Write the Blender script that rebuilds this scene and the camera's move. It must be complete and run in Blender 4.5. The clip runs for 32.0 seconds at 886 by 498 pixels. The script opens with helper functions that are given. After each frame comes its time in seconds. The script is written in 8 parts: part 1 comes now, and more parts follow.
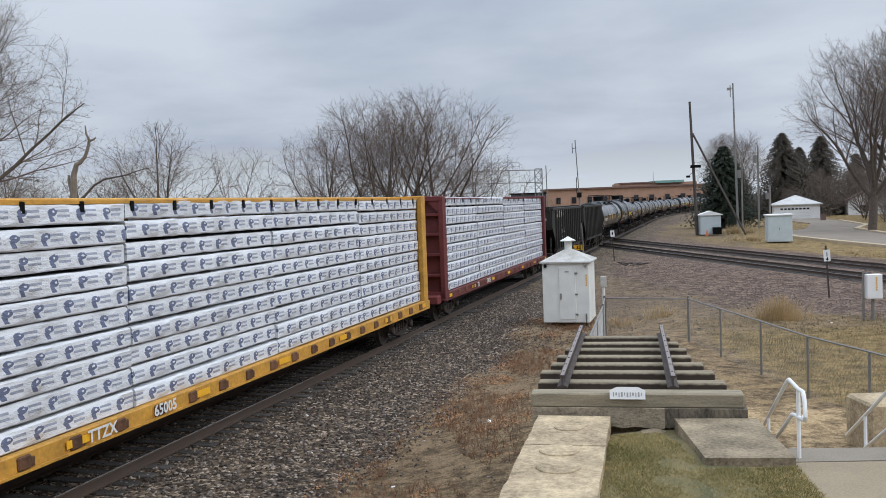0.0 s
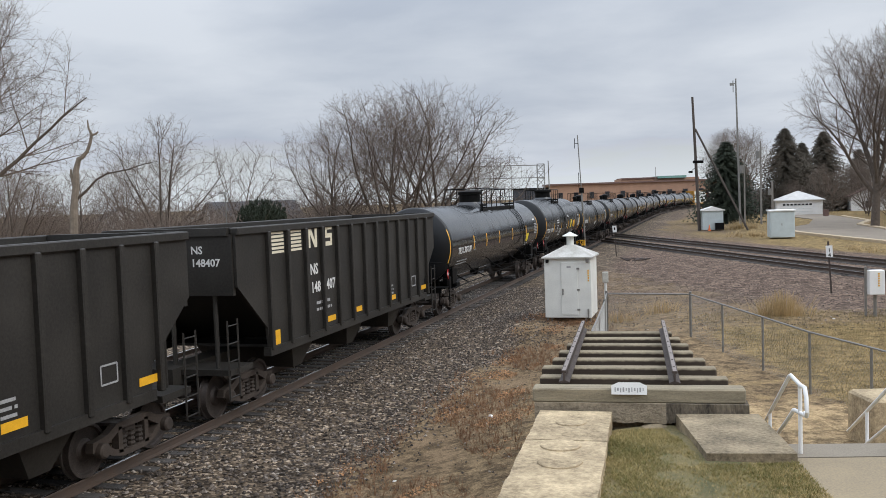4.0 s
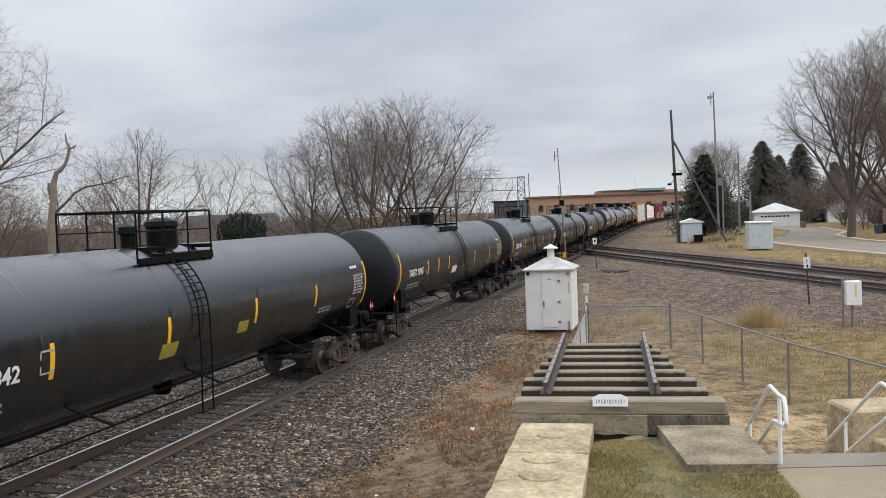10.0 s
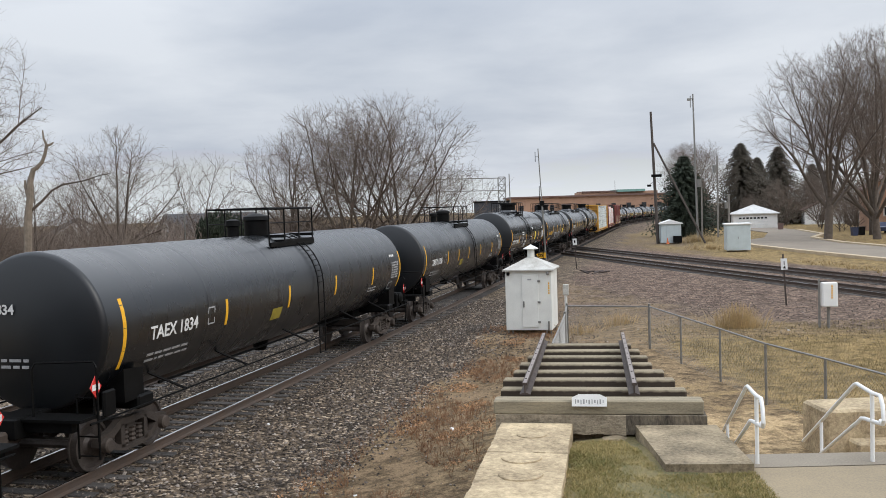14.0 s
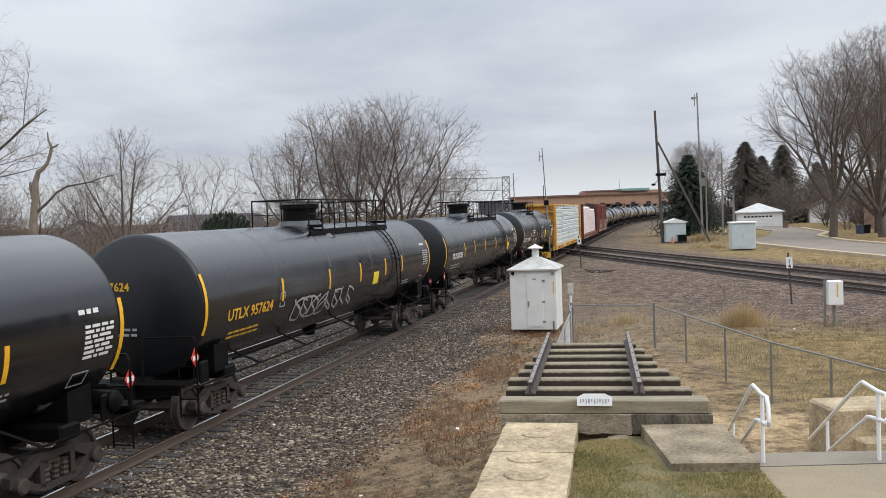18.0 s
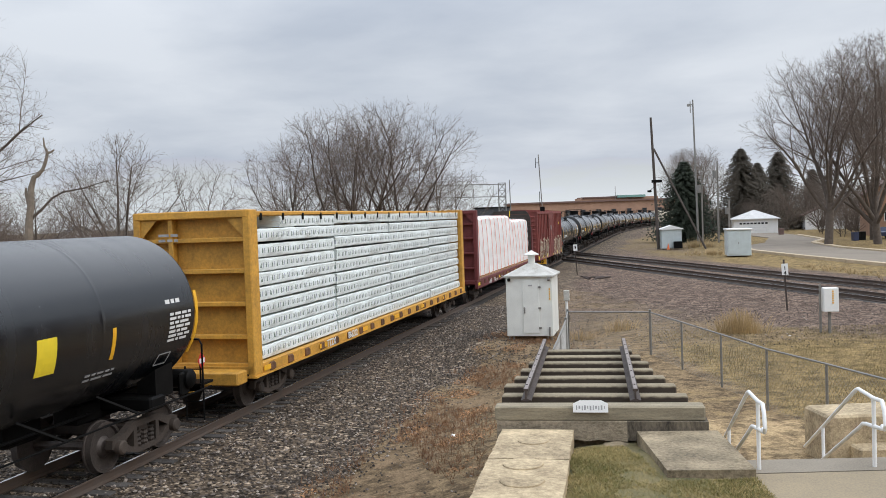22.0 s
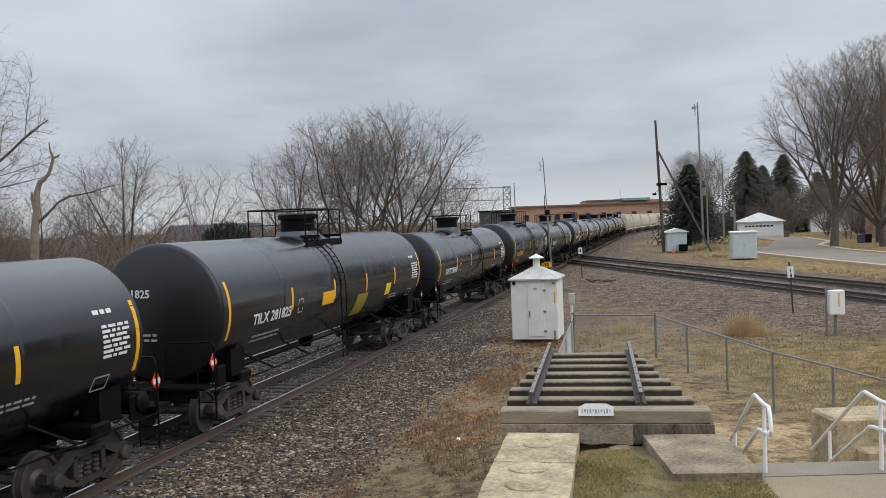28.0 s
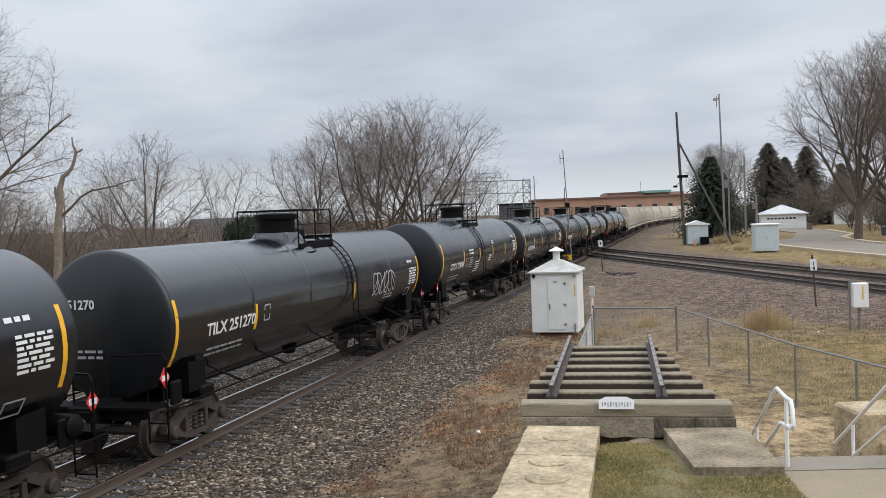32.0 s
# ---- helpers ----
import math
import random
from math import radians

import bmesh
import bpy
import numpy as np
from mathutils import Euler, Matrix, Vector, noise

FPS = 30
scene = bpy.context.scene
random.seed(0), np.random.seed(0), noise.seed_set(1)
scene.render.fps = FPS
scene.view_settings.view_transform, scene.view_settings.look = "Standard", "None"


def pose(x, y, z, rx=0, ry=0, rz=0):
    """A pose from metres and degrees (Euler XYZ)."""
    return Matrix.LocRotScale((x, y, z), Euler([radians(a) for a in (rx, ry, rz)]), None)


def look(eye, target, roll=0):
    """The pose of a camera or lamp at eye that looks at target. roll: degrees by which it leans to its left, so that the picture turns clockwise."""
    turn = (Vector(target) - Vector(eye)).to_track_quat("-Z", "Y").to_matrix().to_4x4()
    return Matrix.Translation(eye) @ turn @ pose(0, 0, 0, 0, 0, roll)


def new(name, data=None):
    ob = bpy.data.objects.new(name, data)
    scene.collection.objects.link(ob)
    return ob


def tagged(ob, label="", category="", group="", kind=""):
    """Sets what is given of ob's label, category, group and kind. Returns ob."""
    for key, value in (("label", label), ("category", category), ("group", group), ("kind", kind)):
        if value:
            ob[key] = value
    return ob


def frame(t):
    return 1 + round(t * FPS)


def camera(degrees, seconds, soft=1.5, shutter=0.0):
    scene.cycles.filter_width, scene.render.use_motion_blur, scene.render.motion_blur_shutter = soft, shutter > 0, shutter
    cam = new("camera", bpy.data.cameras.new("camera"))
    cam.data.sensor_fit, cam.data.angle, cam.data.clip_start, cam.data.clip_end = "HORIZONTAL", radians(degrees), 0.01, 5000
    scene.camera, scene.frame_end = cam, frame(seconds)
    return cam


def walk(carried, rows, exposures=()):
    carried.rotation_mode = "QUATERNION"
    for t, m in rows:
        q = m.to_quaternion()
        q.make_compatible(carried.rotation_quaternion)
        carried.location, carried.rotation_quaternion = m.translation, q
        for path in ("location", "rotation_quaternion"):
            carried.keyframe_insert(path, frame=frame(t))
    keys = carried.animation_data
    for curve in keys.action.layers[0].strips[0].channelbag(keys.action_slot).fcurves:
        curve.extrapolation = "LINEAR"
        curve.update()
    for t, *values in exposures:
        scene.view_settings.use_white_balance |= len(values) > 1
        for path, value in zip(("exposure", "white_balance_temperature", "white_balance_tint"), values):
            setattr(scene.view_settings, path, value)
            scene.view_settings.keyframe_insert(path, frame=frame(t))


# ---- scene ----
EYE = (0.0, 0.0, 4.345)
cam = camera(53.184, 32.0, soft=0.8)


# yaw to the left, pitch and roll in degrees of the hand-held camera
def aim(yaw, pitch, roll):
    a, b = radians(yaw), radians(pitch)
    ahead = Vector((-math.sin(a) * math.cos(b), math.cos(a) * math.cos(b), math.sin(b)))
    return look(EYE, Vector(EYE) + 40 * ahead, roll)


# the camera's own exposure, in stops
EXPO = [(t, e - .27, k, 10) for t, e, k in ((0, -.08, 6050), (1, -.08, 6100), (3, -.03, 6200), (6, .12, 6450), (9, .08, 6400), (13, .12, 6400), (14, .13, 6400), (18, .13, 6400), (20, .10, 6400), (22, .10, 6350), (23, -.12, 6150), (25, -.17, 6200), (28, -.13, 6300), (29, .09, 6300), (30, .16, 6200), (31, -.15, 6250), (32, .06, 6300))]
walk(cam, [
    (0, aim(0.104, -2.798, -2.089)), (0.5, aim(0.146, -2.765, -1.968)), (1, aim(0.055, -2.758, -1.884)),
    (1.5, aim(-0.063, -3.057, -1.859)), (2, aim(0.030, -3.255, -2.039)), (2.5, aim(0.123, -3.243, -2.026)),
    (3, aim(0.201, -3.136, -1.911)), (3.5, aim(0.248, -3.140, -1.898)), (5.5, aim(0.119, -2.828, -2.297)),
    (6, aim(0.098, -2.685, -2.179)), (6.5, aim(-0.058, -2.546, -2.153)), (7, aim(-0.322, -2.475, -2.248)),
    (7.5, aim(-0.573, -2.498, -2.193)), (8, aim(-0.691, -2.388, -2.052)), (8.5, aim(-0.850, -2.288, -1.998)),
    (9, aim(-0.908, -2.280, -2.034)), (9.5, aim(-1.036, -2.315, -2.203)), (10, aim(-1.022, -2.336, -2.138)),
    (10.5, aim(-1.101, -2.348, -1.967)), (11, aim(-1.077, -2.273, -2.072)), (11.5, aim(-0.855, -2.332, -2.046)),
    (12, aim(-0.988, -2.318, -2.266)), (12.5, aim(-1.052, -2.455, -2.392)), (13, aim(-0.828, -2.752, -2.312)),
    (13.5, aim(-1.218, -2.891, -2.180)), (14, aim(-2.288, -2.385, -1.809)), (14.5, aim(-2.522, -2.196, -1.782)),
    (16.5, aim(-2.349, -2.286, -2.012)), (17, aim(-2.118, -2.482, -2.040)), (17.5, aim(-2.005, -2.526, -2.020)),
    (18, aim(-2.000, -2.379, -2.071)), (18.5, aim(-1.955, -2.302, -1.896)), (19, aim(-1.876, -2.365, -1.972)),
    (19.5, aim(-1.949, -2.428, -2.138)), (20, aim(-2.158, -2.325, -2.102)), (20.5, aim(-2.219, -2.091, -1.914)),
    (21, aim(-2.196, -1.938, -1.797)), (21.5, aim(-2.266, -1.986, -1.928)), (22, aim(-2.264, -1.982, -1.971)),
    (22.5, aim(-2.464, -1.937, -2.029)), (23, aim(-2.508, -1.836, -1.897)), (23.5, aim(-2.350, -1.734, -1.857)),
    (24, aim(-2.265, -1.764, -1.965)), (24.5, aim(-2.256, -1.876, -2.155)), (25, aim(-2.269, -1.897, -2.046)),
    (25.5, aim(-2.181, -1.767, -1.854)), (27.5, aim(-1.934, -1.739, -2.166)), (28, aim(-1.959, -1.745, -2.125)),
    (28.5, aim(-1.915, -1.762, -1.960)), (29, aim(-1.721, -1.872, -1.879)), (29.5, aim(-1.556, -1.905, -2.166)),
    (30, aim(-1.474, -1.936, -2.259)), (30.5, aim(-1.406, -1.979, -2.203)), (31, aim(-1.239, -2.005, -2.061)),
    (31.5, aim(-0.999, -2.092, -2.109)), (32, aim(-0.667, -2.146, -2.257)),
], exposures=EXPO)

# ---------------------------------------------------------------- light
world = bpy.data.worlds.new("overcast_sky")
scene.world = world
world.use_nodes = True


def link(nt, a, b):
    nt.links.new(a, b)


def build_world():
    nt = world.node_tree
    nt.nodes.clear()
    out = nt.nodes.new("ShaderNodeOutputWorld")
    bg = nt.nodes.new("ShaderNodeBackground")
    sky = nt.nodes.new("ShaderNodeTexSky")
    sky.sky_type, sky.sun_disc = "NISHITA", False
    sky.sun_elevation, sky.sun_rotation = radians(40), radians(115)
    sky.air_density, sky.dust_density = 1.6, 4.0
    tc = nt.nodes.new("ShaderNodeTexCoord")
    sep = nt.nodes.new("ShaderNodeSeparateXYZ")
    link(nt, tc.outputs["Generated"], sep.inputs[0])
    # clouds lie on a flat deck: direction over height
    zmax = nt.nodes.new("ShaderNodeMath")
    zmax.operation = "MAXIMUM"
    zmax.inputs[1].default_value = 0.0
    link(nt, sep.outputs[2], zmax.inputs[0])
    zadd = nt.nodes.new("ShaderNodeMath")
    zadd.operation = "ADD"
    zadd.inputs[1].default_value = 0.16
    link(nt, zmax.outputs[0], zadd.inputs[0])
    div = nt.nodes.new("ShaderNodeVectorMath")
    div.operation = "DIVIDE"
    comb = nt.nodes.new("ShaderNodeCombineXYZ")
    for i in range(3):
        link(nt, zadd.outputs[0], comb.inputs[i])
    link(nt, tc.outputs["Generated"], div.inputs[0])
    link(nt, comb.outputs[0], div.inputs[1])
    noise_a = nt.nodes.new("ShaderNodeTexNoise")
    noise_a.inputs["Scale"].default_value = 1.05
    noise_a.inputs["Detail"].default_value = 6
    noise_a.inputs["Roughness"].default_value = 0.52
    noise_a.inputs["Distortion"].default_value = 0.12
    link(nt, div.outputs[0], noise_a.inputs["Vector"])
    ramp = nt.nodes.new("ShaderNodeValToRGB")
    ramp.color_ramp.elements[0].position = 0.33
    ramp.color_ramp.elements[0].color = (0.60, 0.655, 0.75, 1)
    ramp.color_ramp.elements[1].position = 0.68
    ramp.color_ramp.elements[1].color = (0.88, 0.92, 0.98, 1)
    link(nt, noise_a.outputs["Fac"], ramp.inputs[0])
    # brighter towards the horizon
    hor = nt.nodes.new("ShaderNodeValToRGB")
    hor.color_ramp.elements[0].position = 0.0
    hor.color_ramp.elements[0].color = (0.98, 1.03, 1.06, 1)
    hor.color_ramp.elements[1].position = 0.20
    hor.color_ramp.elements[1].color = (0, 0, 0, 1)
    link(nt, zmax.outputs[0], hor.inputs[0])
    mx = nt.nodes.new("ShaderNodeMix")
    mx.data_type, mx.blend_type = "RGBA", "LIGHTEN"
    mx.inputs["Factor"].default_value = 1.0
    link(nt, ramp.outputs[0], mx.inputs["A"])
    link(nt, hor.outputs[0], mx.inputs["B"])
    # a little of the clear sky shines through the deck
    sc = nt.nodes.new("ShaderNodeVectorMath")
    sc.operation = "SCALE"
    sc.inputs["Scale"].default_value = 0.09
    link(nt, sky.outputs[0], sc.inputs[0])
    m2 = nt.nodes.new("ShaderNodeMix")
    m2.data_type = "RGBA"
    m2.inputs["Factor"].default_value = 0.90
    link(nt, sc.outputs[0], m2.inputs["A"])
    link(nt, mx.outputs["Result"], m2.inputs["B"])
    # an overcast sky is brightest overhead
    zen = nt.nodes.new("ShaderNodeMapRange")
    zen.interpolation_type = "SMOOTHSTEP"
    zen.inputs["From Min"].default_value, zen.inputs["From Max"].default_value = 0.16, 0.85
    zen.inputs["To Min"].default_value, zen.inputs["To Max"].default_value = 1.0, 2.8
    link(nt, zmax.outputs[0], zen.inputs["Value"])
    up = nt.nodes.new("ShaderNodeVectorMath")
    up.operation = "SCALE"
    link(nt, m2.outputs["Result"], up.inputs[0])
    link(nt, zen.outputs[0], up.inputs["Scale"])
    link(nt, up.outputs[0], bg.inputs[0])
    bg.inputs[1].default_value = 1.0
    link(nt, bg.outputs[0], out.inputs[0])


build_world()
sun = new("sun", bpy.data.lights.new("sun", "SUN"))
sun.data.energy, sun.data.angle, sun.data.color = 1.4, radians(35), (1.0, 0.97, 0.92)
sun.matrix_world = look((0, 0, 50), (-30, 14, 22))

# ---------------------------------------------------------------- materials
TH = 0.2847            # heading of the track, from +y towards +x
DIST = 10.604          # the track's centre passes this far to the left of the eye
S1, S2, KAPPA = 177.4, 290.0, 0.001532
DR = Vector((math.sin(TH), math.cos(TH)))
NL = Vector((-math.cos(TH), math.sin(TH)))


def mat(name, colour, rough=0.7, metal=0.0, var=0.25, scale=6.0, fine=60.0, bump=0.15, tint=None, dist=0.02, per_object=0.0, coords="Object", stretch=(1, 1, 1), spec=0.5, coat=0.0):
    """A surface with stains at one scale and grain at a finer one."""
    m = bpy.data.materials.new(name)
    m.use_nodes = True
    nt = m.node_tree
    b = nt.nodes["Principled BSDF"]
    tc = nt.nodes.new("ShaderNodeTexCoord")
    mp = nt.nodes.new("ShaderNodeMapping")
    mp.inputs["Scale"].default_value = stretch
    link(nt, tc.outputs[coords], mp.inputs[0])
    n1 = nt.nodes.new("ShaderNodeTexNoise")
    n1.inputs["Scale"].default_value = scale
    n1.inputs["Detail"].default_value = 5
    n2 = nt.nodes.new("ShaderNodeTexNoise")
    n2.inputs["Scale"].default_value = fine
    n2.inputs["Detail"].default_value = 4
    n2.inputs["Roughness"].default_value = 0.65
    link(nt, mp.outputs[0], n1.inputs["Vector"])
    link(nt, mp.outputs[0], n2.inputs["Vector"])
    add = nt.nodes.new("ShaderNodeMath")
    add.operation = "ADD"
    link(nt, n1.outputs["Fac"], add.inputs[0])
    link(nt, n2.outputs["Fac"], add.inputs[1])
    last = add.outputs[0]
    if per_object:
        oi = nt.nodes.new("ShaderNodeObjectInfo")
        ma = nt.nodes.new("ShaderNodeMath")
        ma.operation = "MULTIPLY_ADD"
        ma.inputs[1].default_value = per_object
        link(nt, oi.outputs["Random"], ma.inputs[0])
        link(nt, last, ma.inputs[2])
        last = ma.outputs[0]
    ramp = nt.nodes.new("ShaderNodeValToRGB")
    lo = tint or [c * (1 - var) for c in colour]
    hi = [min(1, c * (1 + var)) for c in colour]
    e = ramp.color_ramp.elements
    e[0].position, e[0].color = 0.36, (*lo, 1)
    e[1].position, e[1].color = 0.68, (*hi, 1)
    half = nt.nodes.new("ShaderNodeMath")
    half.operation = "MULTIPLY"
    half.inputs[1].default_value = 0.5 if not per_object else 0.5 / (1 + per_object * 0.5)
    link(nt, last, half.inputs[0])
    link(nt, half.outputs[0], ramp.inputs[0])
    link(nt, ramp.outputs[0], b.inputs["Base Color"])
    b.inputs["Roughness"].default_value = rough
    b.inputs["Metallic"].default_value = metal
    b.inputs["Specular IOR Level"].default_value = spec
    b.inputs["Coat Weight"].default_value = coat
    if bump:
        bp = nt.nodes.new("ShaderNodeBump")
        bp.inputs["Strength"].default_value = bump
        bp.inputs["Distance"].default_value = dist
        link(nt, n2.outputs["Fac"], bp.inputs["Height"])
        link(nt, bp.outputs[0], b.inputs["Normal"])
    return m


M_CONC = mat("weathered_concrete", (0.52, 0.415, 0.262), 0.9, var=0.2, scale=2.6, fine=17, bump=0.9, tint=(0.205, 0.155, 0.092))
M_CONC2 = mat("old_stained_concrete", (0.31, 0.25, 0.162), 0.92, var=0.3, scale=2.0, fine=19, bump=0.8, tint=(0.105, 0.082, 0.05))
M_CONC3 = mat("grey_ledge_concrete", (0.34, 0.285, 0.205), 0.92, var=0.35, scale=2.0, fine=20, bump=0.7, tint=(0.13, 0.105, 0.072), stretch=(1, 1, 1.6))
M_CHAR = mat("blackened_broken_concrete", (0.15, 0.125, 0.09), 0.95, var=0.5, scale=3, fine=16, bump=0.9, tint=(0.03, 0.025, 0.02), stretch=(1.6, 1, 0.6))
M_WALKWAY = mat("path_concrete", (0.29, 0.228, 0.138), 0.9, var=0.16, scale=1.1, fine=40, bump=0.2, tint=(0.20, 0.165, 0.115))
M_STEPTOP = mat("worn_step_concrete", (0.25, 0.215, 0.165), 0.85, var=0.14, scale=1.1, fine=40, bump=0.15, tint=(0.17, 0.145, 0.11))
M_TIE = mat("weathered_timber", (0.28, 0.24, 0.165), 0.9, var=0.5, scale=3, fine=40, bump=0.5, stretch=(0.6, 6, 6), per_object=0.3)
M_TIE_T = mat("creosoted_tie", (0.062, 0.056, 0.051), 0.85, var=0.8, scale=3, fine=40, bump=0.4, per_object=0.4)
M_HUTROOF = mat("dull_white_roof_paint", (0.50, 0.50, 0.475), 0.6, var=0.2, scale=2.5, fine=30, bump=0.08, tint=(0.30, 0.28, 0.24))
M_RUST = mat("rusty_rail_steel", (0.075, 0.058, 0.05), 0.75, metal=0.3, var=0.4, scale=5, fine=70, bump=0.15)
M_RAILSIDE = mat("dark_rusted_rail", (0.048, 0.038, 0.032), 0.72, var=0.35, scale=3, fine=40, bump=0.2, tint=(0.085, 0.055, 0.038))
M_RAILTOP = mat("polished_rail_head", (0.62, 0.62, 0.63), 0.22, metal=1.0, var=0.12, scale=3, fine=50, bump=0.03)
M_WHITE = mat("white_painted_steel", (0.71, 0.715, 0.67), 0.55, var=0.12, scale=2.0, fine=40, bump=0.05)
M_WHITE2 = mat("white_enamel", (0.80, 0.80, 0.78), 0.45, var=0.06, scale=3, fine=40, bump=0.03)
M_GALV = mat("galvanised_steel", (0.27, 0.265, 0.25), 0.5, metal=0.65, var=0.2, scale=8, fine=60, bump=0.05)
M_GREYCAB = mat("pale_grey_cabinet", (0.50, 0.56, 0.56), 0.5, var=0.1, scale=2, fine=40, bump=0.05)
M_WOODPOLE = mat("dark_pole_wood", (0.085, 0.07, 0.06), 0.9, var=0.35, scale=2, fine=30, bump=0.3, stretch=(4, 4, 0.5))
M_BLACKM = mat("black_steel_fittings", (0.006, 0.006, 0.006), 0.5, var=0.4, scale=4, fine=40, bump=0.1, spec=0.08)
M_TRUCK = mat("grimy_cast_steel", (0.048, 0.036, 0.028), 0.8, var=0.5, scale=3, fine=30, bump=0.25, per_object=0.5)
M_WHEEL = mat("wheel_steel", (0.075, 0.062, 0.055), 0.6, metal=0.4, var=0.4, scale=4, fine=40, bump=0.1)
M_YELLOW = mat("yellow_reflective_tape", (0.80, 0.42, 0.02), 0.45, var=0.12, scale=6, fine=40, bump=0.0)
M_YPLACARD = mat("yellow_decal", (0.78, 0.60, 0.03), 0.5, var=0.1, scale=6, fine=40, bump=0.0)
M_OLIVE = mat("faded_olive_decal", (0.30, 0.24, 0.03), 0.5, var=0.25, scale=4, fine=30, bump=0.0)
M_LETTER = mat("white_stencil_paint", (0.68, 0.68, 0.66), 0.6, var=0.15, scale=5, fine=50, bump=0.0)
M_LETTERY = mat("amber_stencil_paint", (0.66, 0.36, 0.03), 0.6, var=0.15, scale=5, fine=50, bump=0.0)
M_DIM = mat("worn_stencil_paint", (0.34, 0.34, 0.34), 0.7, var=0.3, scale=8, fine=60, bump=0.0)
M_RED = mat("red_decal", (0.62, 0.04, 0.035), 0.5, var=0.1, scale=6, fine=40, bump=0.0)
M_CBY = mat("yellow_car_paint", (0.56, 0.29, 0.04), 0.6, var=0.25, scale=2.6, fine=14, bump=0.15, tint=(0.34, 0.18, 0.03), per_object=0.2)
M_GRIME = mat("rusty_grime", (0.12, 0.055, 0.025), 0.85, var=0.5, scale=3, fine=25, bump=0.2, per_object=0.5)
M_CBR = mat("oxide_red_car_paint", (0.125, 0.024, 0.024), 0.65, var=0.3, scale=1.2, fine=22, bump=0.12, per_object=0.2)
M_BOXR = mat("boxcar_red_paint", (0.215, 0.048, 0.037), 0.65, var=0.3, scale=1.0, fine=20, bump=0.1, tint=(0.115, 0.032, 0.027))
M_HOPPER = mat("black_hopper_paint", (0.026, 0.0235, 0.020), 0.55, var=0.5, scale=0.9, fine=20, bump=0.15, spec=0.4)
M_BEIGE = mat("beige_hopper_paint", (0.52, 0.47, 0.38), 0.6, var=0.2, scale=0.7, fine=16, bump=0.05, per_object=0.3)
M_PLANK = mat("dark_bulkhead_timber", (0.032, 0.024, 0.019), 0.9, var=0.4, scale=3, fine=30, bump=0.3)
M_DECK = mat("raw_deck_timber", (0.36, 0.22, 0.12), 0.85, var=0.35, scale=3, fine=30, bump=0.3)
M_TARP = mat("white_plastic_wrap", (0.90, 0.895, 0.885), 0.32, var=0.05, scale=1.5, fine=3.0, bump=0.12, dist=0.05, stretch=(1, 1, 0.5))
M_STRAP = mat("orange_strap", (0.80, 0.19, 0.10), 0.5, var=0.1, scale=6, fine=40, bump=0.0)
M_CREAM = mat("cream_stencil_paint", (0.72, 0.66, 0.50), 0.6, var=0.15, scale=5, fine=50, bump=0.0)
M_GRAFF = mat("cream_spray_paint", (0.58, 0.52, 0.38), 0.7, var=0.25, scale=3, fine=20, bump=0.0)
M_BARK = mat("grey_brown_bark", (0.105, 0.083, 0.066), 0.95, var=0.4, scale=3, fine=30, bump=0.4, coords="Object")
M_TWIG = mat("bare_twigs", (0.145, 0.110, 0.086), 0.95, var=0.3, scale=1.0, fine=8, bump=0.0)
M_CONIFER = mat("spruce_needles", (0.030, 0.040, 0.024), 0.9, var=0.45, scale=1.2, fine=12, bump=0.0)
M_CONIFER2 = mat("brownish_spruce_needles", (0.10, 0.085, 0.064), 0.9, var=0.4, scale=1.2, fine=12, bump=0.0)
M_GREYPOLE = mat("silvered_pole_wood", (0.23, 0.215, 0.195), 0.9, var=0.25, scale=2, fine=30, bump=0.3, stretch=(4, 4, 0.5))
M_DEADWOOD = mat("bleached_dead_wood", (0.20, 0.165, 0.13), 0.9, var=0.35, scale=3, fine=30, bump=0.4)
M_BRICK = mat("orange_brick", (0.36, 0.22, 0.15), 0.9, var=0.18, scale=0.4, fine=6, bump=0.05)
M_ROOFM = mat("flat_roof_edge", (0.16, 0.10, 0.085), 0.8, var=0.2, scale=1, fine=10, bump=0.02)
M_GREENROOF = mat("green_metal_roof", (0.17, 0.32, 0.28), 0.6, var=0.15, scale=0.5, fine=6, bump=0.02)
M_SIDING = mat("white_siding", (0.80, 0.80, 0.79), 0.7, var=0.06, scale=0.6, fine=12, bump=0.03)
M_SHINGLE = mat("pale_shingles", (0.56, 0.56, 0.545), 0.9, var=0.15, scale=1.2, fine=14, bump=0.1)
M_DARKCLAD = mat("dark_blue_grey_cladding", (0.045, 0.05, 0.06), 0.6, var=0.2, scale=0.8, fine=10, bump=0.05)
M_ROAD = mat("worn_asphalt", (0.235, 0.203, 0.165), 0.95, var=0.14, scale=0.3, fine=30, bump=0.12, spec=0.1)
M_KERB = mat("tan_kerb_concrete", (0.46, 0.365, 0.245), 0.9, var=0.2, scale=0.8, fine=14, bump=0.1)
M_STRAW = mat("dry_straw_grass", (0.40, 0.29, 0.145), 0.95, var=0.35, scale=1.5, fine=12, bump=0.0)
M_GLASSD = mat("dark_window_glass", (0.02, 0.022, 0.025), 0.1, var=0.1, scale=2, fine=10, bump=0.0)
M_RUSTBROWN = mat("dead_leaf_brown", (0.235, 0.122, 0.060), 0.9, var=0.45, scale=3, fine=20, bump=0.0)
M_LEAF = mat("orange_brown_leaf_litter", (0.33, 0.175, 0.078), 0.9, var=0.5, scale=3, fine=20, bump=0.0)
